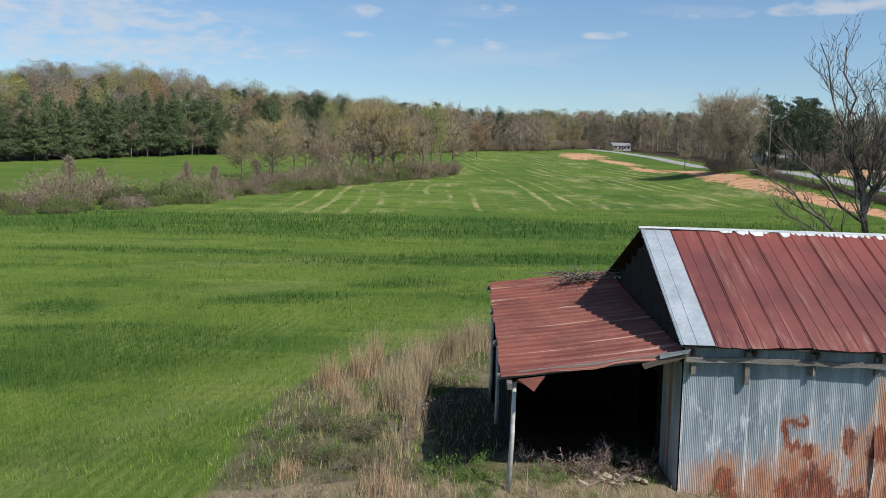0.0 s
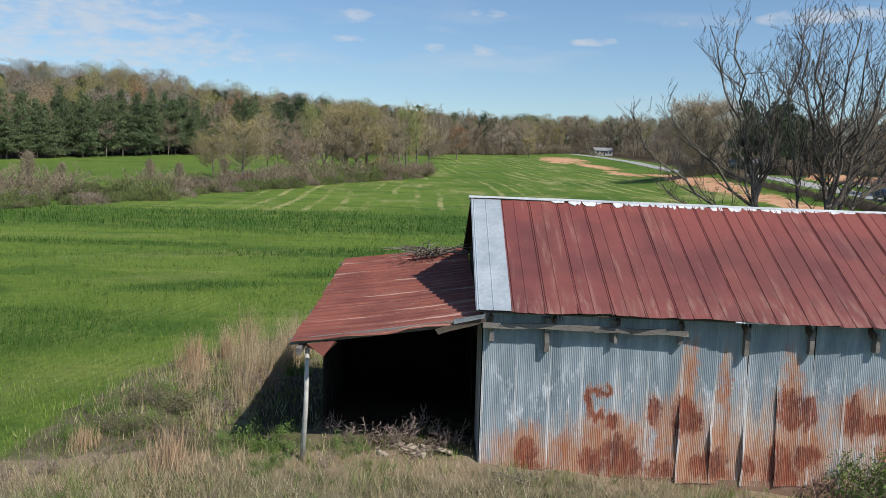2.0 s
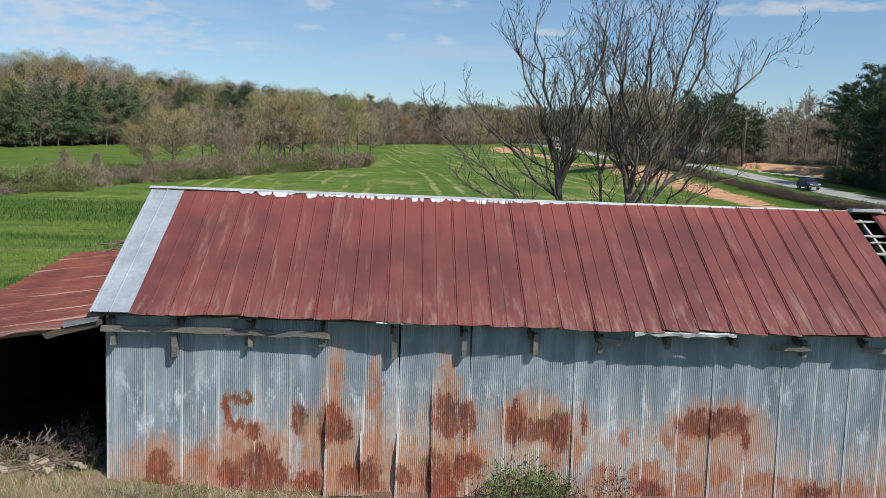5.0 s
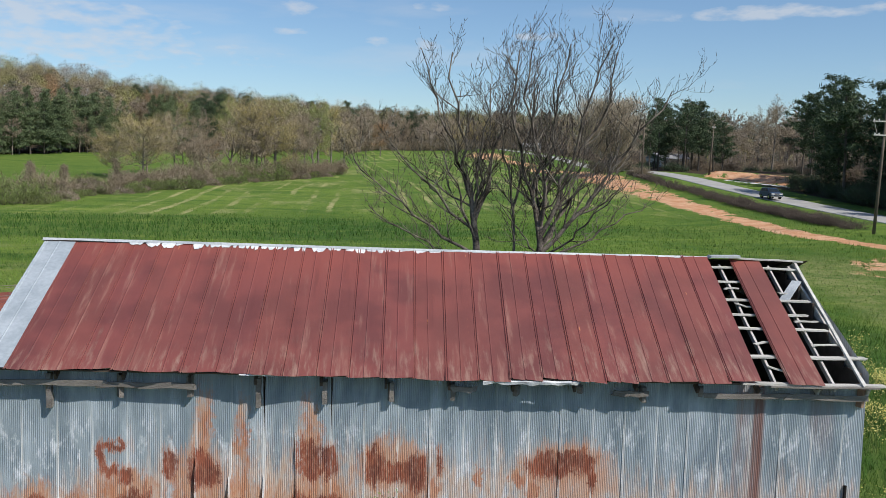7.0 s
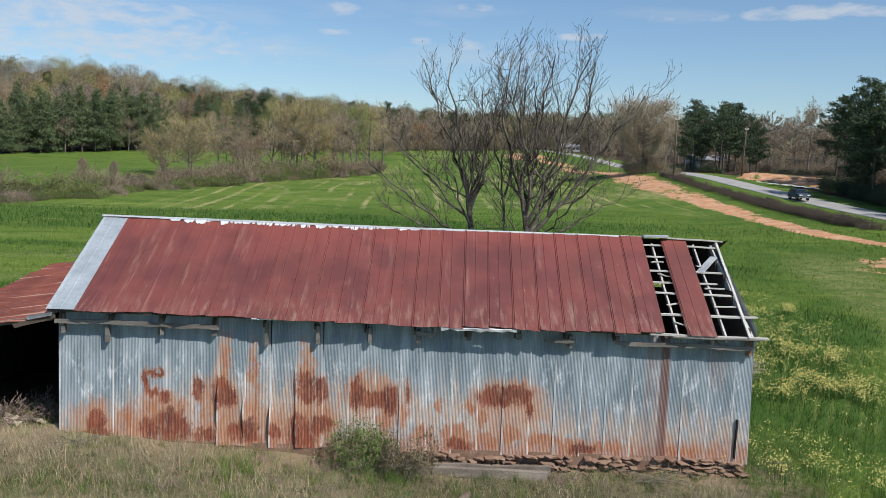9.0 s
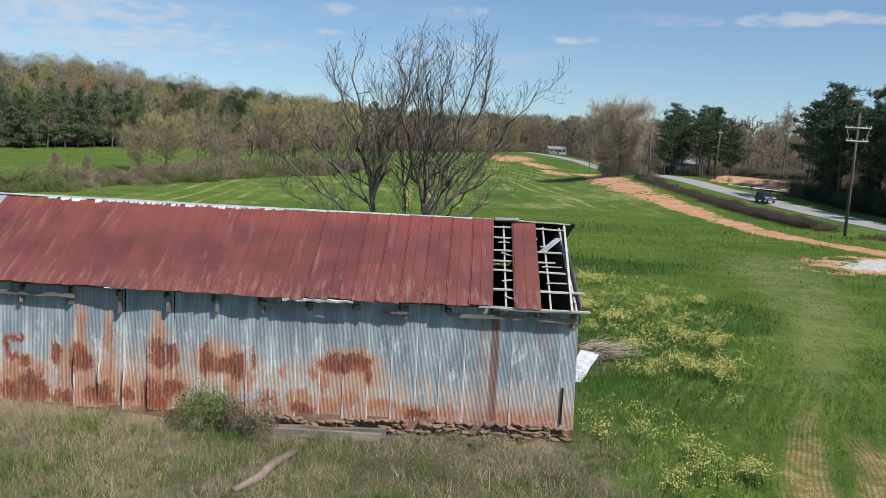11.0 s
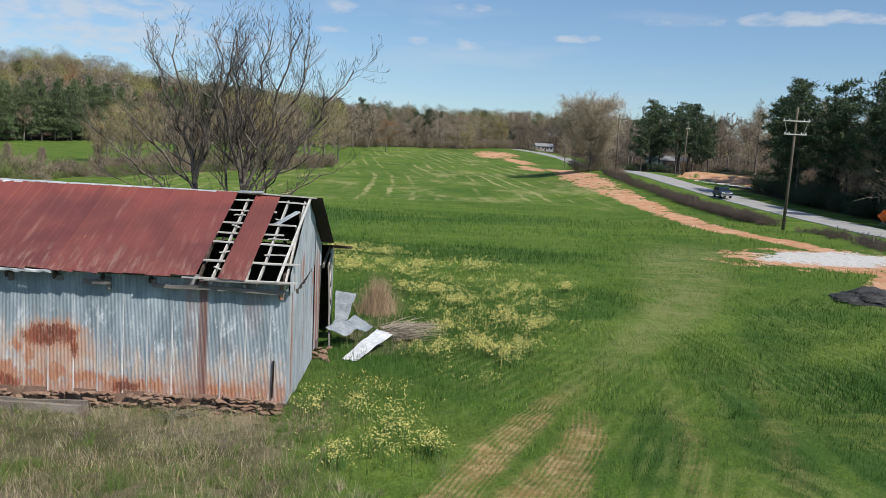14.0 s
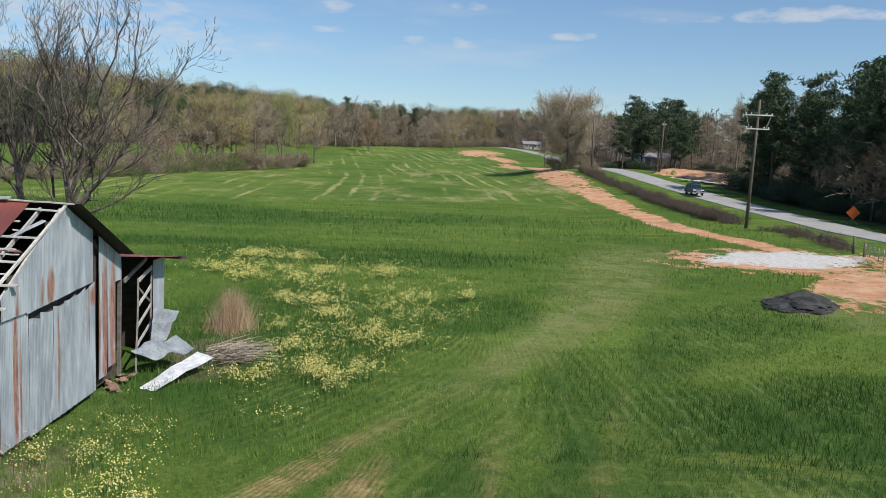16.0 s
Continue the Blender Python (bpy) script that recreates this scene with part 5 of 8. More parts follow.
M_STEM = leafy("green_stems", (0.06, 0.13, 0.03), (0.14, 0.22, 0.06))


def blades(xy, height, width, lean, rng, dry):
    """One bent blade of grass for each place: two triangles on a shared root line."""
    n = len(xy)
    a = rng.uniform(0, 2 * np.pi, n)
    side = np.stack([np.cos(a), np.sin(a), np.zeros(n)], -1) * (width / 2)[:, None]
    b = rng.uniform(0, 2 * np.pi, n)
    out = np.stack([np.cos(b), np.sin(b), np.zeros(n)], -1) * (height * lean)[:, None]
    base = np.column_stack([xy, land(xy[:, 0], xy[:, 1]) - 0.03])
    tip = base + out + np.stack([np.zeros(n), np.zeros(n), height], -1)
    return np.stack([base - side, base + side, tip], 1)


def on_ground_free(x, y):
    """Keeps plants out of the barn, the road and the pads of clay and gravel."""
    barn_in = (x > 4.5) & (x < 21.0) & (y > 15.95) & (y < 27.8)
    shed_in = (x > 1.4) & (x < 4.7) & (y > 17.2) & (y < 23.2)
    bare = zone_clay(x, y) > 0.5
    bare |= np.abs(x - road_x(y)) < 4.0
    bare |= blot(x, y, 50.2, 42, 2.4, 3.4) > 0.5
    return ~(barn_in | shed_in | bare)


def build_grass():
    rng = np.random.default_rng(11)
    tris, tone, dry, deep = [], [], [], []
    bands = [(-16, 48, 4, 17, 185, 0.12, 0.010), (-20, 52, 17, 30, 110, 0.16, 0.018), (-28, 62, 30, 48, 46, 0.17, 0.026), (-38, 64, 48, 75, 14, 0.22, 0.045), (-52, 66, 75, 125, 5, 0.20, 0.075)]
    for x0, x1, y0, y1, dens, hgt, wid in bands:
        n = int((x1 - x0) * (y1 - y0) * dens)
        x, y = rng.uniform(x0, x1, n), rng.uniform(y0, y1, n)
        keep = on_ground_free(x, y)
        keep &= (np.abs(x - (16 + 0.0 * y)) < 14 + 0.62 * (y + 6))
        d = zone_dry(x, y)
        keep &= rng.random(n) > 0.30 * d
        keep &= ~((x > -0.4) & (x < 4.6) & (y > 16.6) & (y < 27.5) & (rng.random(n) < np.where(x < 1.4, 0.35, 0.85)))
        side = row_line(x, y)
        rut = rut_strength(x, y)
        keep &= ~((np.sin(side * 52.0) > -0.3) & (rng.random(n) < 0.95 * rut))
        striped = zone_striped(x, y) > 0.5
        keep &= ~(striped & (rng.random(n) < 0.7))
        x, y, d, rut = x[keep], y[keep], d[keep], rut[keep]
        patch = np.array([noise.noise((px * 0.16, py * 0.16, 0.3)) for px, py in zip(x[::1], y[::1])])
        lush = 1 + 0.55 * patch + 0.35 * (blot(x, y, 12, 88, 60, 16) > 0.5)
        mw = zone_mown(x, y)
        h = hgt * rng.uniform(0.55, 1.35, len(x)) * np.clip(lush, 0.45, 1.8) * (1 + 0.5 * d) * (1 - 0.4 * rut) * (1 - 0.45 * mw) * (1 + 0.8 * zone_dark(x, y))
        tris.append(blades(np.column_stack([x, y]), h, wid * rng.uniform(0.7, 1.5, len(x)), rng.uniform(0.1, 0.7, len(x)), rng, d))
        vary = 1.0 if y0 < 17 else (0.85 if y0 < 30 else 0.45)
        tone.append(np.clip(rng.uniform(0, 1, len(x)) * vary + (1.0 - vary) * 0.45 + 0.25 * (0.5 - patch), 0, 1) * (1 - 0.8 * zone_dark(x, y)))
        lines = np.sin(15.0 * comb_line(x, y)) * np.clip(smooth(2, -5, x) + smooth(22.5, 26, x), 0, 1)
        tone[-1] = np.clip(tone[-1] + np.where(x < 10, 0.24, 0.15) * lines * (y0 < 31), 0, 1)
        dd = np.clip(rng.uniform(-0.9, 0.22, len(x)) + 0.3 * rut + 0.42 * mw, 0, 1)
        green_patch = np.clip(0.62 - 2.0 * np.array([noise.noise((px * 0.42, py * 0.55, 5.5)) for px, py in zip(x, y)]), 0.08, 1) if y0 < 17 else 1.0
        dd = np.where(rng.random(len(x)) < d * green_patch * np.where(y < 15.9, 0.95, 0.36), rng.uniform(0.5, 1, len(x)), dd)
        dry.append(dd)
        deep.append(zone_dark(x, y))
    me = soup("grass", np.concatenate(tris), {"tone": np.concatenate(tone), "dry": np.concatenate(dry), "deep": np.concatenate(deep)})
    me.materials.append(M_GRASS)
    tagged(new("grass", me), "lush green spring grass over the whole field", "grass", kind="stuff")


def build_straw():
    """Tall dead grass beside the lean-to, thinner in front of the barn."""
    rng = np.random.default_rng(21)
    # tall clumps (x, y, radius, height, how pink) over a low mixed growth
    clumps = [(-3.3, 25.4, 0.55, 1.15, 1.0), (-2.6, 26.6, 0.45, 1.3, 0.75), (-2.1, 27.3, 0.3, 1.75, 0.8), (-1.2, 22.0, 0.6, 1.2, 0.1), (-1.3, 24.2, 0.6, 1.4, 0.2), (-0.7, 27.6, 0.7, 1.5, 0.3), (0.3, 29.6, 0.7, 1.6, 0.2), (1.2, 31.5, 0.8, 1.5, 0.3), (2.4, 33.0, 0.9, 1.4, 0.2),
              (-1.0, 15.6, 0.55, 0.8, 0.9), (-2.0, 20.8, 0.5, 0.7, 0.3), (-2.6, 23.0, 0.5, 0.8, 0.6), (-0.9, 17.6, 0.4, 0.7, 0.2), (-3.0, 16.8, 0.4, 0.5, 0.8), (-0.9, 13.2, 0.6, 0.6, 0.6), (2.5, 12.5, 0.7, 0.6, 0.7),
              (-0.55, 19.3, 0.3, 0.95, 0.2), (-0.65, 20.6, 0.32, 1.25, 0.5), (-0.6, 21.8, 0.3, 1.4, 0.2), (-0.6, 23.1, 0.3, 1.45, 0.5), (-0.5, 24.6, 0.3, 1.5, 0.3), (-0.45, 26.0, 0.32, 1.5, 0.5)]
    xs, ys, hs, pinks = [], [], [], []
    for cx, cy, r, hh, pk in clumps:
        m = int(690 * r * (0.6 + 0.4 * hh))
        a, q = rng.uniform(0, 2 * np.pi, m), np.abs(rng.normal(0, 0.6, m))
        xs.append(cx + r * q * np.cos(a))
        ys.append(cy + r * q * np.sin(a) * 1.2)
        hs.append(hh * rng.uniform(0.45, 1.1, m) * np.clip(1.15 - 0.35 * q, 0.35, 1.1))
        pinks.append(np.clip(pk + rng.normal(0, 0.25, m), 0, 1))
    n = 17000
    lx, ly = rng.uniform(-6, 5, n), rng.uniform(4, 42, n)
    clump = np.array([noise.noise((px * 0.8, py * 0.8, 7.1)) for px, py in zip(lx, ly)])
    keep = rng.random(n) < zone_dry(lx, ly) * np.clip(0.45 + 1.1 * clump, 0.05, 1)
    lx, ly, clump = lx[keep], ly[keep], clump[keep]
    xs.append(lx)
    ys.append(ly)
    hs.append(rng.uniform(0.10, 0.55, len(lx)) * np.clip(0.7 + 0.8 * clump, 0.35, 1.4) * np.clip(smooth(12, 19, ly) * 0.6 + 0.4, 0, 1))
    pinks.append(np.clip(rng.normal(0.15, 0.3, len(lx)), 0, 1))
    x, y, h, pink = (np.concatenate(q) for q in (xs, ys, hs, pinks))
    keep = on_ground_free(x, y) & ~((x > -0.25) & (x < 4.6) & (y > 16.4) & (y < 27.5)) & ~((x > 0.4) & (x < 5.0) & (y > 13.2) & (y < 16.6) & (rng.random(len(x)) < 0.8))
    x, y, h, pink = x[keep], y[keep], h[keep], pink[keep]
    t1 = blades(np.column_stack([x, y]), h, rng.uniform(0.007, 0.017, len(x)), rng.uniform(0.05, 0.45, len(x)), rng, 0)
    n2 = 200000
    x2, y2 = rng.uniform(-5, 23, n2), rng.uniform(5, 15.9, n2)
    k2 = (rng.random(n2) < zone_dry(x2, y2) * np.clip(0.5 + np.array([noise.noise((px * 0.6, py * 0.6, 3.3)) for px, py in zip(x2, y2)]), 0.1, 1)) & on_ground_free(x2, y2)
    x2, y2 = x2[k2], y2[k2]
    t2 = blades(np.column_stack([x2, y2]), rng.uniform(0.06, 0.24, len(x2)) * np.where(rng.random(len(x2)) < 0.12, 2.8, 1.0), rng.uniform(0.004, 0.009, len(x2)), rng.uniform(0.1, 0.9, len(x2)), rng, 0)
    # the rust-red clump beyond the torn gable
    n3 = 2400
    a, r = rng.uniform(0, 2 * np.pi, n3), np.abs(rng.normal(0, 0.5, n3))
    x3, y3 = 22.6 + 0.9 * r * np.cos(a), 31.0 + 1.5 * r * np.sin(a)
    t3 = blades(np.column_stack([x3, y3]), rng.uniform(0.5, 1.0, n3) * np.clip(2.1 - 0.9 * r, 0.5, 2.1), rng.uniform(0.006, 0.012, n3), rng.uniform(0.05, 0.3, n3) + 0.3 * r ** 2, rng, 0)
    tris = np.concatenate([t1, t2, t3])
    tone = np.clip(rng.uniform(0, 1, len(tris)) + np.concatenate([np.zeros(len(t1)), np.full(len(t2), 0.18), np.zeros(len(t3))]), 0, 1)
    dry = np.concatenate([pink, np.clip(rng.uniform(-0.3, 0.9, len(x2)), 0, 1), rng.uniform(0.6, 1, n3)])
    me = soup("dead_grass", tris, {"tone": tone, "dry": dry})
    me.materials.append(M_STRAW)
    tagged(new("dead_grass", me), "tall straw-coloured dead grass beside the lean-to", "grass", kind="stuff")


def build_tussocks():
    """Rough tufts of weeds and half-dead grass on the trodden ground before the barn, and thicker tufts out in the field."""
    rng = np.random.default_rng(51)
    n = 8200
    cx, cy = rng.uniform(-6, 25, n), rng.uniform(6.5, 15.7, n)
    lumpy = np.array([noise.noise((px * 0.55, py * 0.75, 9.2)) for px, py in zip(cx, cy)])
    near = (rng.random(n) < (0.25 + 0.75 * zone_dry(cx, cy)) * np.clip(0.55 + 1.6 * lumpy, 0.08, 1)) & on_ground_free(cx, cy)
    m = 1300
    fx, fy = rng.uniform(-34, 56, m), rng.uniform(18, 66, m)
    lush = (rng.random(m) < 0.10 + 0.9 * zone_dark(fx, fy)) & on_ground_free(fx, fy) & (zone_dry(fx, fy) < 0.3)
    k = near.sum()
    cx, cy = np.concatenate([cx[near], fx[lush]]), np.concatenate([cy[near], fy[lush]])
    field = np.arange(len(cx)) >= k
    size = np.where(field, rng.uniform(0.16, 0.34, len(cx)), rng.uniform(0.10, 0.30, len(cx)) * rng.choice((1.0, 1.7), len(cx), p=(0.8, 0.2)))
    patch = np.array([noise.noise((px * 0.42, py * 0.55, 5.5)) for px, py in zip(cx, cy)])
    kind = np.clip(rng.choice([0.0, 0.2, 0.6, 0.95], len(cx), p=[0.24, 0.18, 0.26, 0.32]) - 1.3 * patch, 0, 1) * ~field
    tone = np.where(field, rng.uniform(0.0, 0.35, len(cx)), rng.uniform(0.0, 0.8, len(cx)))
    each = 30
    rep_of = np.repeat(np.arange(len(cx)), each)
    q = np.abs(rng.normal(0, 0.5, len(rep_of)))
    a = rng.uniform(0, 2 * np.pi, len(rep_of))
    spread = size[rep_of] * np.where(field[rep_of], 1.6, 0.8)
    x, y = cx[rep_of] + spread * q * np.cos(a), cy[rep_of] + spread * q * np.sin(a)
    h = size[rep_of] * rng.uniform(0.5, 1.3, len(x)) * np.clip(1.2 - 0.4 * q, 0.3, 1.2)
    me = soup("tussocks", blades(np.column_stack([x, y]), h, rng.uniform(0.005, 0.011, len(x)) * np.clip(y / 18, 1, 3.4), rng.uniform(0.2, 0.9, len(x)), rng, 0),
              {"tone": np.clip(tone[rep_of] + rng.normal(0, 0.15, len(x)), 0, 1), "dry": np.clip(kind[rep_of] + rng.normal(0, 0.08, len(x)), 0, 1), "deep": 0.5 * field[rep_of]})
    me.materials.append(M_GRASS)
    tagged(new("rough_grass", me), "rough tufts of green and half-dead grass and weeds", "grass", kind="stuff")


FLOWER_BEDS = [(27.6, 47.8, 1.3), (26.1, 40.9, 0.8), (26.3, 33.8, 0.8), (26.7, 29.4, 0.7), (27.3, 29.8, 0.6), (28.1, 31.5, 0.5), (28.9, 40.7, 0.6), (29.7, 38.3, 0.8), (30.0, 33.3, 0.7), (28.6, 28.3, 0.7), (29.4, 28.6, 0.7), (27.8, 24.5, 0.6), (25.4, 23.6, 0.5), (26.1, 24.8, 0.6), (26.6, 23.4, 0.45), (27.1, 22.6, 0.4), (26.1, 19.7, 0.35), (25.4, 27.1, 0.6), (24.0, 37.3, 0.9), (18.9, 47.8, 1.2), (20.5, 44.7, 1.0), (21.8, 53.1, 1.4), (23.2, 43.6, 0.9), (24.6, 23.0, 0.4), (32.1, 35.5, 0.3), (32.3, 39.6, 0.3), (31.7, 44.0, 0.4), (18.8, 54.4, 1.4), (21.3, 47.2, 0.8), (24.5, 46.9, 0.7), (24.8, 30.8, 0.4), (28.9, 35.5, 0.5), (25.4, 37.1, 0.5), (22.8, 16.4, 0.8), (23.3, 14.9, 0.7), (23.7, 13.5, 0.45), (22.8, 13.1, 0.5), (22.0, 15.8, 0.5), (22.4, 12.0, 0.35), (24.6, 13.4, 0.2)]


def build_flowers():
    rng = np.random.default_rng(31)
    stems, heads = [], []
    for cx, cy, r in FLOWER_BEDS:
        n = int(640 * r)
        x, y = cx + rng.normal(0, r * 0.55, n) * rng.choice((1.0, 2.2), n), cy + rng.normal(0, r * 0.75, n) * rng.choice((1.0, 2.2), n)
        k = on_ground_free(x, y) & (np.array([noise.noise((px * 1.5, py * 1.2, 4.4)) for px, py in zip(x, y)]) > rng.uniform(-0.15, 0.35, n))
        x, y = x[k], y[k]
        n = len(x)
        h = rng.uniform(0.25, 0.62, n)
        stems.append(blades(np.column_stack([x, y]), h, np.full(n, 0.02), rng.uniform(0, 0.25, n), rng, 0))
        tip = stems[-1][:, 2]
        for j in range(4):
            c = tip + rng.normal(0, 0.05, (n, 3)) * (1, 1, 0.8)
            s = (rng.uniform(0.008, 0.020, n) * np.clip(0.75 + y / 42, 1.0, 1.9))[:, None]
            u, v = rng.normal(0, 1, (n, 3)), rng.normal(0, 1, (n, 3)) * (1, 1, 0.5)
            u /= np.linalg.norm(u, axis=1)[:, None]
            v -= u * np.sum(u * v, 1)[:, None]
            v /= np.linalg.norm(v, axis=1)[:, None]
            heads.append(np.stack([c - u * s, c - v * s, c + u * s, c + v * s], 1))
    me = soup("stems", np.concatenate(stems))
    me.materials.append(M_STEM)
    bed = tagged(new("wildflowers", me), "pale yellow wild mustard flowers in loose patches", "flowers", kind="stuff")
    me = soup("petals", np.concatenate(heads))
    me.materials.append(M_YELLOW)
    ob = new("petals", me)
    ob.parent = bed
    ob["kind"] = "stuff"


# ---- trees ----
class Limbs:
    """Grows branches; collects stout ones as tubes and fine ones as ribbons."""

    def __init__(self, seed):
        self.r = random.Random(seed)
        self.low = 0.22
        self.wood, self.ribbons, self.tips = Shape(), [], []

    def spread(self, d, angle):
        r = self.r
        side = d.cross(Vector((r.uniform(-1, 1), r.uniform(-1, 1), r.uniform(-1, 1))))
        side = side.normalized() if side.length > 1e-3 else Vector((1, 0, 0))
        return (d * math.cos(angle) + side * math.sin(angle)).normalized()

    def grow(self, p, d, length, radius, level, plan):
        """plan: per level (children, angle, length ratio, upward pull, crook, tubes' sides)."""
        kids, angle, ratio, lift, crook, sides = plan[level]
        r, n = self.r, 4 if level < 2 else 3
        pts, rad, c, dd = [p.copy()], [radius], p.copy(), d.copy()
        for i in range(n):
            dd = (dd + Vector((r.uniform(-crook, crook), r.uniform(-crook, crook), r.uniform(-crook, crook) + lift))).normalized()
            c = c + dd * (length / n)
            pts.append(c.copy())
            rad.append(radius * (1 - 0.62 * (i + 1) / n))
        if sides:
            self.wood.tube(pts, rad, sides, False)
        else:
            for a, b, ra, rb in zip(pts, pts[1:], rad, rad[1:]):
                self.ribbons.append((a, b, ra, rb))
        if level + 1 >= len(plan):
            self.tips.append((pts[-1], dd))
            self.tips.append((pts[-2], dd))
            return
        for k in range(kids):
            t = 0.30 + 0.70 * (k + r.uniform(0, 0.8)) / kids if level else self.low + (1 - self.low) * (k + r.uniform(0, 0.6)) / kids
            t = min(t, 0.98)
            i = min(int(t * n), n - 1)
            f = t * n - i
            at = pts[i].lerp(pts[i + 1], f)
            rr = rad[i] * 0.62 if level else rad[i] * 0.5
            nd = self.spread((pts[i + 1] - pts[i]).normalized(), radians(angle * r.uniform(0.6, 1.35)))
            self.grow(at, nd, length * ratio * r.uniform(0.7, 1.25) * (1.15 - 0.45 * t), rr, level + 1, plan)

    def ribbon_mesh(self, name, material, least=0.0):
        r = np.random.default_rng(5)
        a = np.array([q[0] for q in self.ribbons])
        b = np.array([q[1] for q in self.ribbons])
        ra = np.maximum(np.array([q[2] for q in self.ribbons]), least)[:, None]
        rb = np.maximum(np.array([q[3] for q in self.ribbons]), least * 0.6)[:, None]
        s = np.cross(b - a, r.normal(0, 1, a.shape))
        s /= np.maximum(np.linalg.norm(s, axis=1), 1e-6)[:, None]
        me = soup(name, np.stack([a - s * ra, a + s * ra, b + s * rb, b - s * rb], 1))
        me.materials.append(material)
        return me

    def leaf_quads(self, per_tip, size, seed, scatter=0.5):
        r = np.random.default_rng(seed)
        c = np.repeat(np.array([t[0] for t in self.tips]), per_tip, 0)
        c = c + r.normal(0, scatter, c.shape)
        u, v = r.normal(0, 1, c.shape), r.normal(0, 1, c.shape)
        u *= (size * r.uniform(0.5, 1.3, len(c)) / np.linalg.norm(u, axis=1))[:, None]
        v *= (size * r.uniform(0.3, 0.8, len(c)) / np.linalg.norm(v, axis=1))[:, None]
        return np.stack([c - u, c + v, c + u], 1)


def broadleaf(name, label, seed, height, bark, twigs, leaves=None, per_tip=2, leaf=0.28, stems=1, plan=None, least=0.025, group="", wide=1.0):
    """A tree that is 1:1 at its height: trunk, crown of twigs and, where it is in bud, leaves."""
    g = Limbs(seed)
    plan = plan or [(13, 52, 0.60, 0.05, 0.10, 6), (7, 44, 0.58, 0.05, 0.18, 4), (5, 44, 0.62, 0.03, 0.24, 0), (4, 44, 0.64, 0.02, 0.28, 0)]
    for k in range(stems):
        a = 2 * math.pi * k / stems + g.r.uniform(0, 1)
        lean = 0.05 if stems == 1 else 0.30
        d = Vector((math.cos(a) * lean * wide, math.sin(a) * lean * wide, 1)).normalized()
        g.grow(Vector((0.12 * stems * math.cos(a) * (stems > 1), 0.12 * stems * math.sin(a) * (stems > 1), -0.2)), d, height * 0.74 * g.r.uniform(0.88, 1.05), height * (0.020 if stems == 1 else 0.013), 0, plan)
    tree = root(name, (0, 0, 0), label, "tree", group)
    part("trunk", g.wood.mesh("trunk", bark, True), tree)
    part("crown", g.ribbon_mesh("crown", twigs, least), tree, "fine bare twigs" if leaves is None else "fine budding twigs")
    if leaves is not None:
        me = soup("foliage", g.leaf_quads(per_tip, leaf, seed, 0.45))
        me.materials.append(leaves)
        part("foliage", me, tree)
    return tree


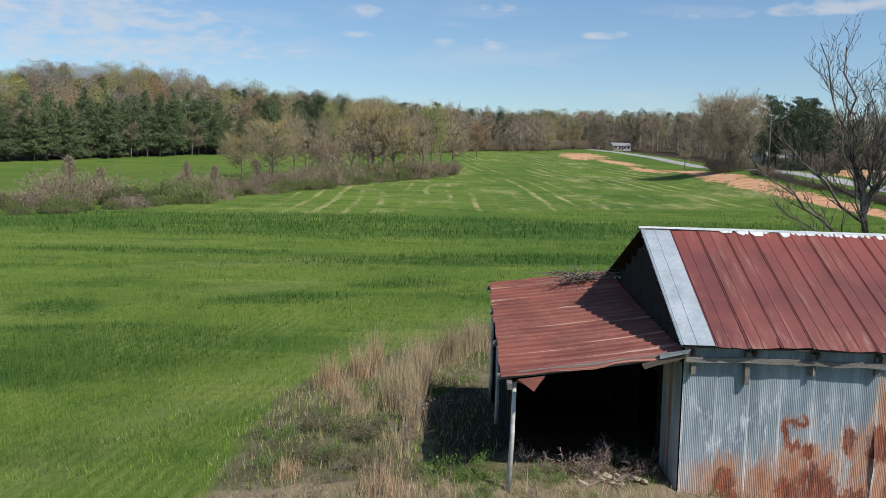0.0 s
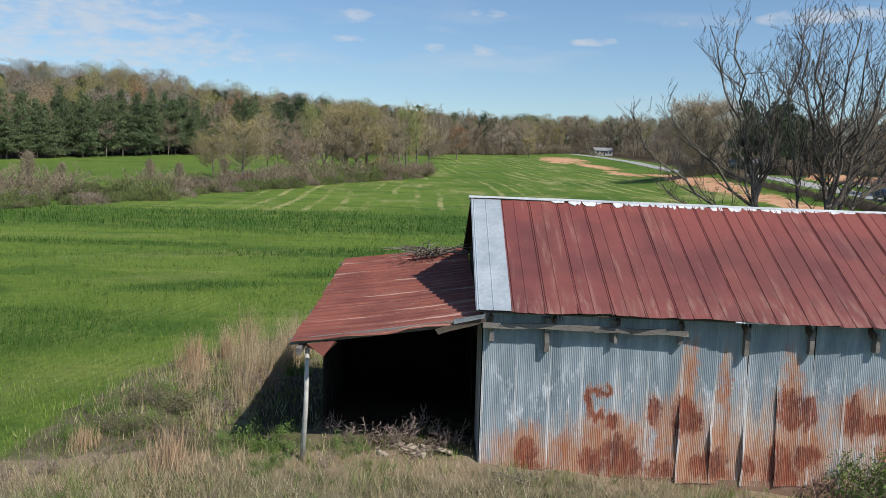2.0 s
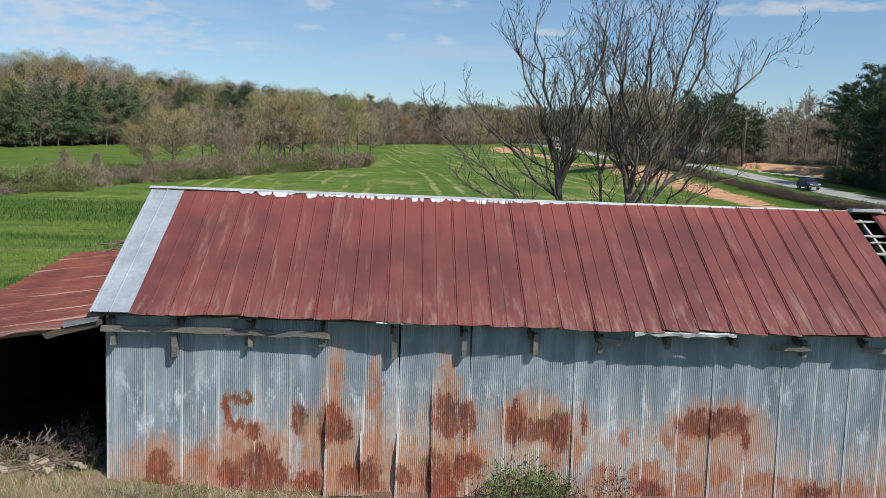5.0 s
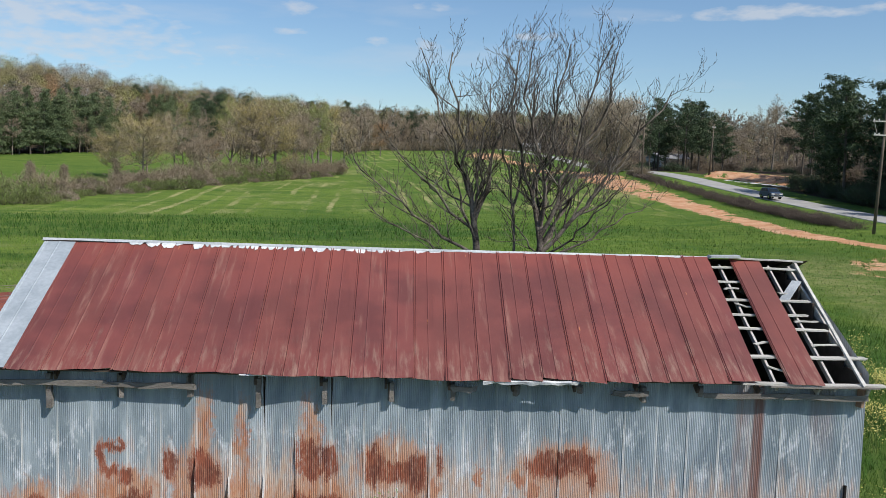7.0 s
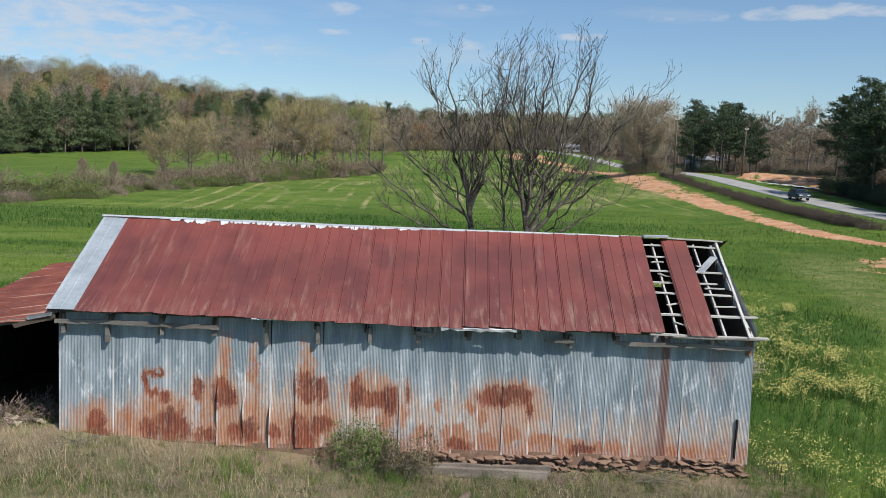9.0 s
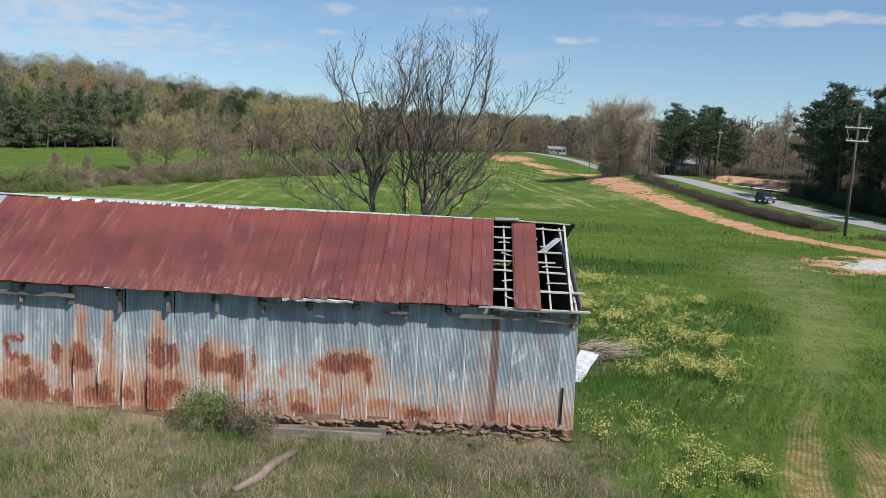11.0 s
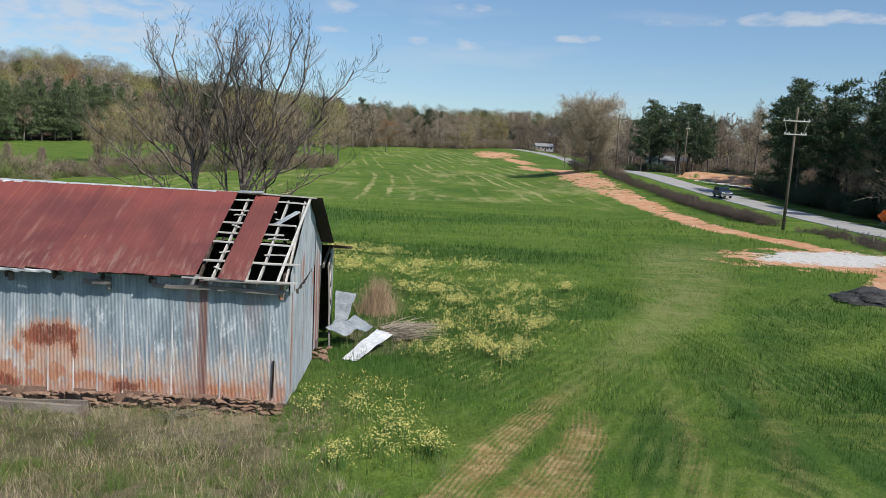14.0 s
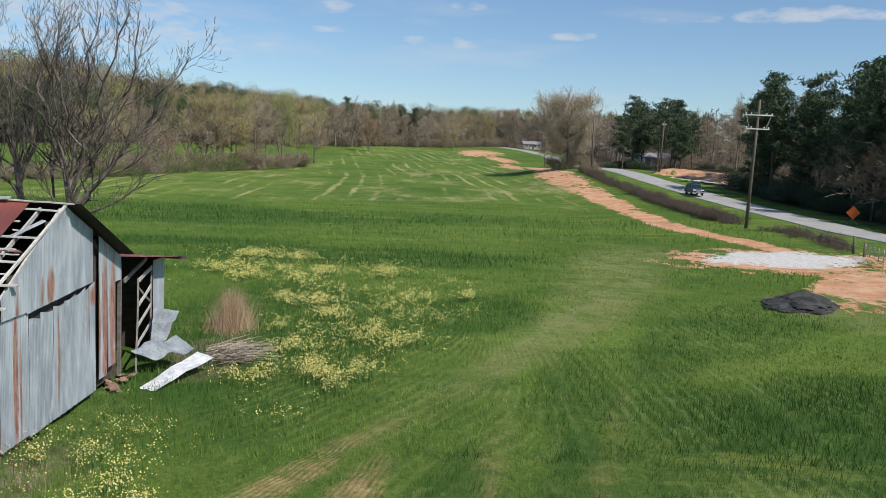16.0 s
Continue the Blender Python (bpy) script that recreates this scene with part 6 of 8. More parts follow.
def crown_tree(name, label, seed, height, rx, crotch, n1, n2, n3, bark, twigs, leaves=None, per_tip=3, leaf=0.18, least=0.035, group="", top=1.0, rise=0.35, broad=0.0):
    """A tree with a rounded crown: limbs that bow from the trunk out to an oval, then twigs, then finer ones."""
    r = random.Random(seed)
    g = Limbs(seed)
    mid = Vector((0, 0, crotch + (height - crotch) * 0.50))
    rz = (height - crotch) * 0.52
    bow = Vector((r.uniform(-0.4, 0.4), r.uniform(-0.4, 0.4), 0))
    leader = [Vector((0, 0, -0.3)), Vector((0, 0, crotch)) + bow * 0.3, Vector((0, 0, crotch + (height - crotch) * 0.4)) + bow, Vector((0, 0, height * 0.86)) + bow * 1.5]
    g.wood.tube(leader, [height * 0.019, height * 0.014, height * 0.008, height * 0.002], 7, False)
    for i in range(n1):
        d = Vector((r.gauss(0, 1), r.gauss(0, 1), r.gauss(0.12, 0.85)))
        d.normalize()
        if d.z < -0.7:
            d.z = -d.z
        k = r.uniform(0.7, 1.08) * (1 + 0.16 * noise.noise(d * 1.7 + Vector((seed, 0, 0))))
        out = 1 + broad * max(-0.4, d.z)
        end = mid + Vector((d.x * rx * out, d.y * rx * out, d.z * rz * top)) * k
        z0 = max(crotch * 0.75, min(end.z - rise * (end.xy.length), height * 0.75))
        f = min(0.98, max(0.0, z0 / (height * 0.86)))
        start = Vector((bow.x * f, bow.y * f, z0))
        ctrl = start.lerp(end, 0.55) + Vector((d.x * 0.5, d.y * 0.5, -0.06 * (end - start).length + r.uniform(-0.4, 0.4)))
        path = [start * (1 - t) ** 2 + ctrl * 2 * t * (1 - t) + end * t * t for t in (0, 0.25, 0.5, 0.75, 1)]
        rad = 0.0045 * height * r.uniform(0.7, 1.2)
        g.wood.tube(path, [rad, rad * 0.75, rad * 0.55, rad * 0.38, rad * 0.2], 4, False)
        span = (end - start).length
        for j in range(n2):
            t = 0.25 + 0.75 * (j + r.random()) / n2
            t = min(t, 0.999)
            a = min(int(t * 4), 3)
            at = path[a].lerp(path[a + 1], t * 4 - a)
            along = (path[a + 1] - path[a]).normalized()
            d2 = (along * 0.6 + Vector((r.gauss(0, 0.5), r.gauss(0, 0.5), r.gauss(0.25, 0.4)))).normalized()
            l2 = span * r.uniform(0.16, 0.34)
            m2 = at + d2 * l2 * 0.5
            e2 = m2 + (d2 + Vector((r.gauss(0, 0.2), r.gauss(0, 0.2), 0.25))).normalized() * l2 * 0.5
            w2 = 0.4
            g.ribbons += [(at, m2, rad * w2, rad * w2 * 0.75), (m2, e2, rad * w2 * 0.75, rad * w2 * 0.4)]
            for q in range(n3):
                p3 = at.lerp(m2, r.random()) if r.random() < 0.35 else m2.lerp(e2, r.random())
                e3 = p3 + (d2 * 0.5 + Vector((r.gauss(0, 0.6), r.gauss(0, 0.6), r.gauss(0.2, 0.5)))).normalized() * l2 * r.uniform(0.3, 0.65)
                g.ribbons.append((p3, e3, rad * 0.16, rad * 0.05))
                g.tips.append((e3, d2))
    tree = root(name, (0, 0, 0), label, "tree", group)
    part("trunk", g.wood.mesh("trunk", bark, True), tree)
    part("crown", g.ribbon_mesh("crown", twigs, least), tree, "fine bare twigs" if leaves is None else "fine budding twigs")
    if leaves is not None:
        me = soup("foliage", g.leaf_quads(per_tip, leaf, seed, 0.3))
        me.materials.append(leaves)
        part("foliage", me, tree)
    return tree


def pine(name, label, seed, height, first, cone, needles, clump=0.75, group=""):
    """first: where along the trunk the living branches begin; cone: 1 tapers to a spire, 0 is a round crown on top."""
    r = random.Random(seed)
    q = np.random.default_rng(seed)
    wood, cents = Shape(), []
    bend = r.uniform(-0.3, 0.3)
    wood.tube([(bend * math.sin(t * 3), 0.2 * math.sin(t * 2 + seed), height * t) for t in (0, 0.25, 0.5, 0.75, 1.0)], [height * f for f in (0.0135, 0.011, 0.009, 0.006, 0.001)], 6, False)
    z = first * height
    while z < height * 0.985:
        t = (z / height - first) / (1 - first)
        reach = height * (0.24 * (1 - t) ** 0.75 * cone + (1 - cone) * 0.22 * math.sin(math.pi * min(1, 0.15 + 0.85 * t)) ** 0.7) + 0.25
        for k in range(r.choice((4, 5, 5, 6)) if cone > 0.5 else r.choice((2, 3, 4))):
            a = r.uniform(0, 2 * math.pi)
            l = reach * r.uniform(0.55, 1.2)
            rise = r.uniform(-0.12, 0.25) if cone > 0.5 else r.uniform(0.1, 0.55)
            tip = Vector((math.cos(a) * l, math.sin(a) * l, z + l * rise))
            wood.tube([(0, 0, z), tuple(Vector((0, 0, z)).lerp(tip, 0.5) + Vector((0, 0, -0.05 * l))), tuple(tip)], [0.05, 0.035, 0.012], 3, False)
            for j in range(max(2, int(l / 0.62))):
                f = 1 - j * 0.62 / max(l, 0.7)
                if f < 0.2:
                    break
                cents.append(Vector((0, 0, z)).lerp(tip, f) + Vector((r.uniform(-0.3, 0.3), r.uniform(-0.3, 0.3), r.uniform(-0.1, 0.25))))
        z += height * (0.034 if cone > 0.5 else 0.040) * r.uniform(0.7, 1.4)
    dense = 14 if cone > 0.5 else 26
    c = np.repeat(np.array(cents), dense, 0)
    c = c + q.normal(0, clump * 0.33, c.shape) * (1, 1, 0.6)
    u, v = q.normal(0, 1, c.shape), q.normal(0, 1, c.shape)
    u *= (clump * q.uniform(0.25, 0.55, len(c)) / np.linalg.norm(u, axis=1))[:, None]
    v *= (clump * q.uniform(0.09, 0.22, len(c)) / np.linalg.norm(v, axis=1))[:, None]
    tree = root(name, (0, 0, 0), label, "tree", group)
    part("trunk", wood.mesh("trunk", M_BARK, True), tree)
    me = soup("crown", np.stack([c - u * 0.6, c + v, c + u], 1))
    me.materials.append(needles)
    part("crown", me, tree, "dark needle clumps")
    return tree


def plant(proto, spots, rng, used):
    """Sets the prototypes out: the first spot takes the prototype itself, the rest copies."""
    for x, y, s in spots:
        fresh = [q for q in proto if id(q) not in used]
        p = fresh[0] if fresh else rng.choice(proto)
        m = pose(x, y, up(x, y) - 0.15, rng.uniform(-2, 2), rng.uniform(-2, 2), rng.uniform(0, 360))
        if id(p) not in used:
            used.add(id(p))
            p.matrix_basis = m
            p.scale = (s, s, s)
        else:
            c = copy_thing(p, m)
            c.scale = (s, s, s * rng.uniform(0.92, 1.08))


def row(points, n, jitter, rng, lo=0.85, hi=1.15):
    """Spots along a line of points, shaken."""
    out = []
    seg = [math.dist(a, b) for a, b in zip(points, points[1:])]
    total = sum(seg)
    for k in range(n):
        d = total * (k + rng.uniform(0.1, 0.9)) / n
        for (a, b), l in zip(zip(points, points[1:]), seg):
            if d <= l:
                f = d / l
                out.append((a[0] + (b[0] - a[0]) * f + rng.uniform(-jitter, jitter), a[1] + (b[1] - a[1]) * f + rng.uniform(-jitter, jitter), rng.uniform(lo, hi)))
                break
            d -= l
    return out


def brush(name, label, seed, height, spread, material, leaves=None, n=26, group=""):
    """A shrub: many thin stems from one foot, with finer twigs."""
    g = Limbs(seed)
    plan = [(6, 38, 0.55, 0.0, 0.22, 0), (4, 45, 0.6, 0.0, 0.3, 0), (3, 45, 0.6, 0.0, 0.3, 0)]
    for k in range(n):
        a, q = g.r.uniform(0, 2 * math.pi), g.r.random() ** 0.5 * spread
        d = Vector((math.cos(a) * 0.5, math.sin(a) * 0.5, 1)).normalized()
        g.grow(Vector((math.cos(a) * q, math.sin(a) * q, -0.05)), d, height * g.r.uniform(0.45, 0.8), 0.008 * height + 0.004, 0, plan)
    shrub = root(name, (0, 0, 0), label, "bush", group)
    stems = part("branchwork", g.ribbon_mesh("branchwork", material, 0.006 * height), shrub)
    if n < 12:
        stems["kind"] = "stuff"
    if leaves is not None:
        me = soup("foliage", g.leaf_quads(3, 0.045 * height, seed, 0.08 * height))
        me.materials.append(leaves)
        part("foliage", me, shrub)
    return shrub


def bramble_mound(name, label, seed, wide, height, material, leaves=None, group="creek scrub"):
    """A dome of arching canes that have grown over one another."""
    r = random.Random(seed)
    g = Limbs(seed)
    for k in range(900):
        a, e = r.uniform(0, 2 * math.pi), math.asin(r.uniform(0.02, 1))
        lump = 1 + 0.28 * noise.noise((math.cos(a) * 1.6 + seed, math.sin(a) * 1.6, e * 1.5))
        q = lump * r.uniform(0.55, 1.0) ** 0.5
        p = Vector((math.cos(a) * math.cos(e) * wide * q, math.sin(a) * math.cos(e) * wide * q, math.sin(e) * height * q))
        swing = Vector((-math.sin(a), math.cos(a), 0)) * r.gauss(0, 0.35) + Vector((math.cos(a), math.sin(a), 0)) * r.uniform(0.0, 0.4) + Vector((0, 0, r.gauss(-0.1, 0.25)))
        mid = p + swing * 0.5 + Vector((0, 0, 0.08))
        g.ribbons += [(p, mid, 0.022, 0.018), (mid, p + swing, 0.018, 0.007)]
        g.tips.append((p, swing))
    shrub = root(name, (0, 0, 0), label, "bush", group)
    part("branchwork", g.ribbon_mesh("branchwork", material, 0.012), shrub)
    if leaves is not None:
        me = soup("foliage", g.leaf_quads(9, 0.10, seed, 0.12))
        me.materials.append(leaves)
        part("foliage", me, shrub)
    return shrub


def vine_snag(seed, height, material):
    """A dead leaning trunk wrapped in hanging vines."""
    r = random.Random(seed)
    g = Limbs(seed)
    lean = Vector((r.uniform(-1.6, 1.6), r.uniform(-0.6, 0.6), 0))
    axis_pts = [Vector((0, 0, -0.2)), Vector((0, 0, height * 0.4)) + lean * 0.25, Vector((0, 0, height * 0.75)) + lean * 0.6, Vector((0, 0, height)) + lean]
    g.wood.tube(axis_pts, [0.2, 0.14, 0.10, 0.04], 7)
    for k in range(1700):
        t = r.random() ** 1.15
        i = min(int(t * 3), 2)
        c = axis_pts[i].lerp(axis_pts[i + 1], t * 3 - i)
        a = r.uniform(0, 2 * math.pi)
        q = (0.42 + 1.9 * (1 - t) ** 0.8 * (0.45 + 1.1 * abs(noise.noise((t * 4.0, seed, a * 0.8))))) * r.uniform(0.3, 1.15)
        p = c + Vector((math.cos(a) * q, math.sin(a) * q, r.uniform(-0.2, 0.3)))
        e = p + Vector((r.gauss(0, 0.35), r.gauss(0, 0.35), r.uniform(-0.9, 0.5)))
        g.ribbons.append((p, e, 0.03, 0.012))
    tree = root("vine_snag", (0, 0, 0), "dead trunk smothered in grey-brown hanging vines", "dead tree", "vine-covered snags")
    part("trunk", g.wood.mesh("trunk", M_BARK, True), tree)
    part("vines", g.ribbon_mesh("vines", material, 0.02), tree, "tangled bare vines")
    return tree


def build_trees():
    rng = random.Random(77)
    used = set()
    # the pine belt beyond the creek
    spruce = [pine("pine_tree", "tall grey-green pine in a belt behind the far field", 100 + k, 20.0, 0.07 + 0.05 * k, 1.0, M_PINE_SOFT, 1.15, "pines behind the far field") for k in range(4)]
    belt = [(-150, 170), (-128, 205), (-112, 232), (-96, 258), (-80, 277), (-68, 288)]
    plant(spruce, row(belt, 46, 2.2, rng, 0.66, 1.0) + row([(x - 4, y + 9) for x, y in belt], 38, 3.5, rng, 0.8, 1.06), rng, used)
    belt_gaps = row([(x + 1, y - 2) for x, y in belt], 4, 2.0, rng, 0.5, 0.8) + row([(x - 3, y + 6) for x, y in belt], 12, 3.0, rng, 0.9, 1.25)
    plant(spruce, row([(-66, 296), (-52, 305)], 5, 3.0, rng, 0.85, 1.0), rng, used)
    # budding trees along the creek
    olive = [crown_tree("budding_tree", "budding tree with olive haze of new leaves by the creek", 200 + k, 15.0, (5.6, 4.6)[k], 1.7, 38, 9, 6, M_LICHEN, M_TWIG, M_BUD_OLIVE, 6, 0.11, least=0.028, group="creek trees") for k in range(2)]
    tan = [crown_tree("budding_tree", "tan leafless tree just coming into bud", 210 + k, 15.0, (4.4, 5.4, 3.6)[k], (2.0, 1.6, 2.8)[k], 36, 9, 6, M_LICHEN, M_TWIG, M_BUD_TAN, 4, 0.11, least=0.028, group="creek trees") for k in range(3)]
    green = [crown_tree("young_green_tree", "slender tree with fresh yellow-green leaves", 220, 17.0, 4.2, 4.5, 34, 9, 6, M_LICHEN, M_TWIG, M_BUD_GREEN, 8, 0.12, least=0.028, group="creek trees")]
    bare = [crown_tree("bare_grey_tree", "bare grey-brown tree with fine twigs", 230 + k, 15.0, (4.6, 3.8)[k], (2.6, 3.4)[k], 34, 10, 8, M_LICHEN, M_TWIG, None, group="bare trees", least=0.042) for k in range(2)]
    bare.append(broadleaf("bare_grey_tree", "bare grey-brown tree with fine twigs", 232, 15.0, M_LICHEN, M_TWIG, None, group="bare trees", least=0.045))
    rust = [crown_tree("russet_tree", "russet tree in early leaf among bare ones", 240, 15.0, 5.0, 2.5, 32, 9, 6, M_LICHEN, M_TWIG, M_BUD_RUST, 8, 0.14, group="russet trees")]
    dome_olive = [crown_tree("budding_tree", "broad-crowned olive tree coming into bud on the creek bank", 260, 13.0, 7.2, 3.2, 60, 10, 7, M_LICHEN, M_TWIG, M_BUD_OLIVE, 5, 0.10, least=0.028, group="creek trees")]
    plant(bare, belt_gaps[::2], rng, used)
    plant(tan, belt_gaps[1::2], rng, used)
    plant(dome_olive, [(-35.5, 176, 1.0), (-44, 186, 0.72)], rng, used)
    plant(olive, [(-16.5, 189, 1.10), (-11.4, 192, 1.16), (-20, 200, 1.05), (-1, 228, 1.1)], rng, used)
    plant(tan, [(-23, 178, 0.62), (-27.5, 186, 0.72), (-7.6, 200, 0.92), (-14, 196, 1.05), (-9, 210, 1.1), (-29, 200, 0.9), (-36, 205, 0.95), (-19, 212, 1.1), (2, 236, 1.0)], rng, used)
    plant(green, [(-3.4, 214, 1.0), (-12.5, 203, 0.9), (-40, 300, 1.0)], rng, used)
    plant(bare, [(-21, 190, 0.95), (-25, 183, 0.70), (-13.5, 187, 0.85), (-6, 206, 0.95), (-17, 205, 1.1), (-31, 192, 0.75), (-5, 222, 1.1), (-40, 196, 0.8), (3.5, 356, 1.45), (-2, 345, 1.2)], rng, used)
    plant(rust, [(-24.5, 188, 0.55), (-72, 332, 1.35), (-66, 336, 1.2), (12, 330, 0.9)], rng, used)
    # undergrowth on the creek bank
    scrub = [brush("bank_shrub", "bare grey-mauve scrub on the creek bank", 300 + k, 3.0, 1.6, M_VINE, None, 34, "creek scrub") for k in range(3)]
    leafy_scrub = [brush("green_bank_shrub", "low green scrub on the creek bank", 310 + k, 2.4, 1.6, M_BRIAR, M_SCRUBLEAF, 24, "creek scrub") for k in range(2)]
    bank = [(-75, 84), (-50, 98), (-44.5, 102), (-40, 110), (-36, 119), (-32, 132), (-27, 148), (-18, 170), (-10, 185), (1, 207)]
    mounds = [(x + rng.uniform(-2.2, 2.2), y + rng.uniform(-2.5, 2.5), rng.uniform(1.2, 1.9)) for x, y in ((-51, 115), (-46, 112), (-38.5, 126), (-35.5, 131), (-31.5, 147), (-27, 152)) for k in range(2)]
    def patches(spots, side, least):
        """Thins the spots into patches and makes the middle of a patch tallest."""
        out = []
        for x, y, k in spots:
            v = side * noise.noise((x * 0.16, y * 0.16, 2.7))
            if v > least:
                out.append((x, y, k * min(1.5, 0.62 + 2.2 * max(0.0, v - least))))
        return out

    behind = [(x - 4, y + 6) for x, y in bank]
    beyond = [(x - 7, y + 11) for x, y in bank]
    plant(scrub, patches(row(bank, 12, 2.0, rng, 0.4, 0.8) + row(behind, 16, 3.0, rng, 0.5, 1.1) + row(beyond, 12, 3.0, rng, 0.6, 1.1), 1, -0.02) + mounds[::2], rng, used)
    plant(leafy_scrub, patches(row(bank, 40, 2.0, rng, 0.3, 0.8) + row(behind, 34, 3.4, rng, 0.5, 1.1), -1, -0.08), rng, used)
    mauve = [bramble_mound("bramble_mound", "rounded mauve-grey bramble mound on the creek bank", 350 + k, (1.7, 2.3, 1.4)[k], (1.5, 1.7, 1.2)[k], M_MAUVE) for k in range(3)]
    greenish = [bramble_mound("green_mound", "rounded mound of greening honeysuckle on the creek bank", 360 + k, (1.6, 2.0)[k], (1.3, 1.7)[k], M_BRIAR, M_SCRUBLEAF) for k in range(2)]
    plant(mauve, row(bank, 15, 1.6, rng, 0.6, 1.4) + row(behind, 13, 3.0, rng, 0.8, 1.7), rng, used)
    plant(greenish, row(bank, 34, 1.6, rng, 0.5, 1.3) + row(behind, 26, 3.0, rng, 0.7, 1.5), rng, used)
    plant(scrub, row([(-34, 150), (-26, 166), (-18, 180), (-8, 198), (2, 216)], 26, 4.0, rng, 1.0, 1.8), rng, used)
    plant(leafy_scrub, row([(-30, 158), (-20, 178), (-8, 200)], 10, 4.0, rng, 1.2, 2.0), rng, used)
    snag = [vine_snag(320 + k, 6.6, M_VINE) for k in range(3)]
    plant(snag, [(-51.1, 117, 0.95), (-38.2, 127.5, 0.8), (-50.1, 123, 0.7), (-36.2, 134.5, 0.75), (-32.6, 150, 0.8)], rng, used)
    # trees round the field's far end
    edge = [(-6, 352), (14, 388), (34, 412), (50, 440)]
    plant(bare, row(edge, 13, 5, rng, 0.75, 1.15), rng, used)
    plant(tan, row([(x, y + 14) for x, y in edge], 12, 6, rng, 0.9, 1.3), rng, used)
    plant(olive, [(47, 395, 0.95), (40, 432, 0.8)] + row([(58, 450), (75, 470)], 4, 5, rng, 0.8, 1.1), rng, used)
    plant(bare, [(84, 441, 0.5), (101, 438, 0.65), (104, 446, 0.8), (80, 452, 0.7), (97, 462, 0.9), (88, 464, 0.9)], rng, used)
    plant(bare, row([(62, 462), (84, 468), (112, 450), (128, 420)], 14, 8, rng, 1.0, 1.5), rng, used)
    # the round tree by the road
    dome = crown_tree("round_tree", "large round-crowned tree with pale new buds by the road", 250, 18.0, 8.0, 2.6, 150, 14, 8, M_LICHEN, M_TWIG_PALE, M_BUD_PALE, 3, 0.12, least=0.02, top=1.0, broad=0.5)
    dome.matrix_basis = pose(65.2, 196.5, up(65, 196) - 0.2, 0, 0, 40)
    plant(scrub, row([(63.0, 197), (68, 199)], 6, 1.5, rng, 1.0, 1.7), rng, used)
    plant(tan, [(70.5, 226, 0.55), (66, 236, 0.6)], rng, used)
    # pines and woods across the road
    lob = [pine("road_pine", "tall dark pine with a clumped crown across the road", 400 + k, 18.0, 0.16 + 0.07 * k, 0.30 + 0.1 * (k % 2), M_PINE, 1.15, "pines across the road") for k in range(4)]
    plant(lob, [(94, 250, 1.18), (99, 257, 1.1), (106, 262, 1.22), (111, 268, 1.2), (90, 245, 0.9), (103, 250, 0.95), (116, 262, 1.0)], rng, used)
    plant(lob, [(87.8, 136, 1.2), (92, 131, 1.0), (96, 138, 1.15), (90.5, 125, 1.02), (94, 119, 1.05), (98, 124, 1.15), (91, 112, 1.1), (95, 108, 1.2), (92, 101, 1.18), (98, 100, 1.2), (102, 112, 1.25),
                (94, 90, 1.15), (99, 84, 1.2), (104, 94, 1.2), (108, 120, 1.2), (104, 135, 1.25), (110, 105, 1.2), (95, 76, 1.1), (101, 70, 1.2), (96, 60, 1.15), (91, 118, 0.95), (99, 130, 1.2), (106, 126, 1.25), (89.5, 141, 0.9), (112, 130, 1.3), (93, 105, 0.95), (100, 106, 1.2), (106, 84, 1.2), (112, 92, 1.3), (91, 95, 0.9), (92, 82, 1.0), (107, 70, 1.2), (92, 68, 1.0), (102, 56, 1.2)], rng, used)
    plant(lob, [(-52, 325, 1.05), (-47, 331, 1.1), (-57, 334, 1.0), (-43, 340, 0.95), (-50, 338, 1.1), (-20, 400, 1.0), (-14, 412, 1.05), (-5, 430, 1.1), (0, 436, 1.05), (6, 440, 1.1)] + row([(-104, 395), (-62, 410)], 18, 6, rng, 0.65, 0.9) + row([(20, 470), (60, 500), (110, 520)], 14, 8, rng, 0.8, 1.05), rng, used)
    plant(bare, row([(91.5, 134), (92, 122), (93, 95), (93, 62)], 16, 1.6, rng, 0.5, 0.95), rng, used)
    plant(rust, [(88.5, 106, 0.6), (89.5, 88, 0.7)], rng, used)
    plant(tan, row([(90, 128), (90, 70)], 6, 2, rng, 0.5, 0.8), rng, used)
    plant(tan, [(108, 205, 1.15), (118, 235, 1.2), (126, 250, 1.2)], rng, used)
    plant(bare, row([(120, 300), (132, 250), (128, 200), (122, 160)], 12, 7, rng, 1.1, 1.5), rng, used)
    plant(lob, [(112, 176, 0.9), (118, 190, 1.0), (100, 244, 1.15), (97, 262, 1.1), (109, 256, 1.2)], rng, used)
    plant(tan, row([(114, 172), (124, 205)], 4, 4, rng, 0.8, 1.1) + row([(104, 285), (120, 280), (134, 300)], 6, 4, rng, 1.0, 1.4), rng, used)
    plant(bare, row([(106, 160), (118, 180), (126, 215)], 8, 4, rng, 0.7, 1.0) + row([(104, 300), (112, 330), (118, 380), (116, 430)], 16, 6, rng, 0.9, 1.4), rng, used)
    holly = [brush("dark_shrub", "dense dark evergreen shrub under the pines", 330 + k, 3.6, 1.6, M_TWIG_DARK, M_PINE, 30, "shrubs under the pines") for k in range(2)]
    plant(holly, row([(88, 140), (90, 122), (90.5, 104), (90.5, 86), (88, 66)], 16, 1.6, rng, 0.6, 1.2) + row([(95, 140), (97, 100), (96, 60)], 16, 2.5, rng, 0.9, 1.3), rng, used)
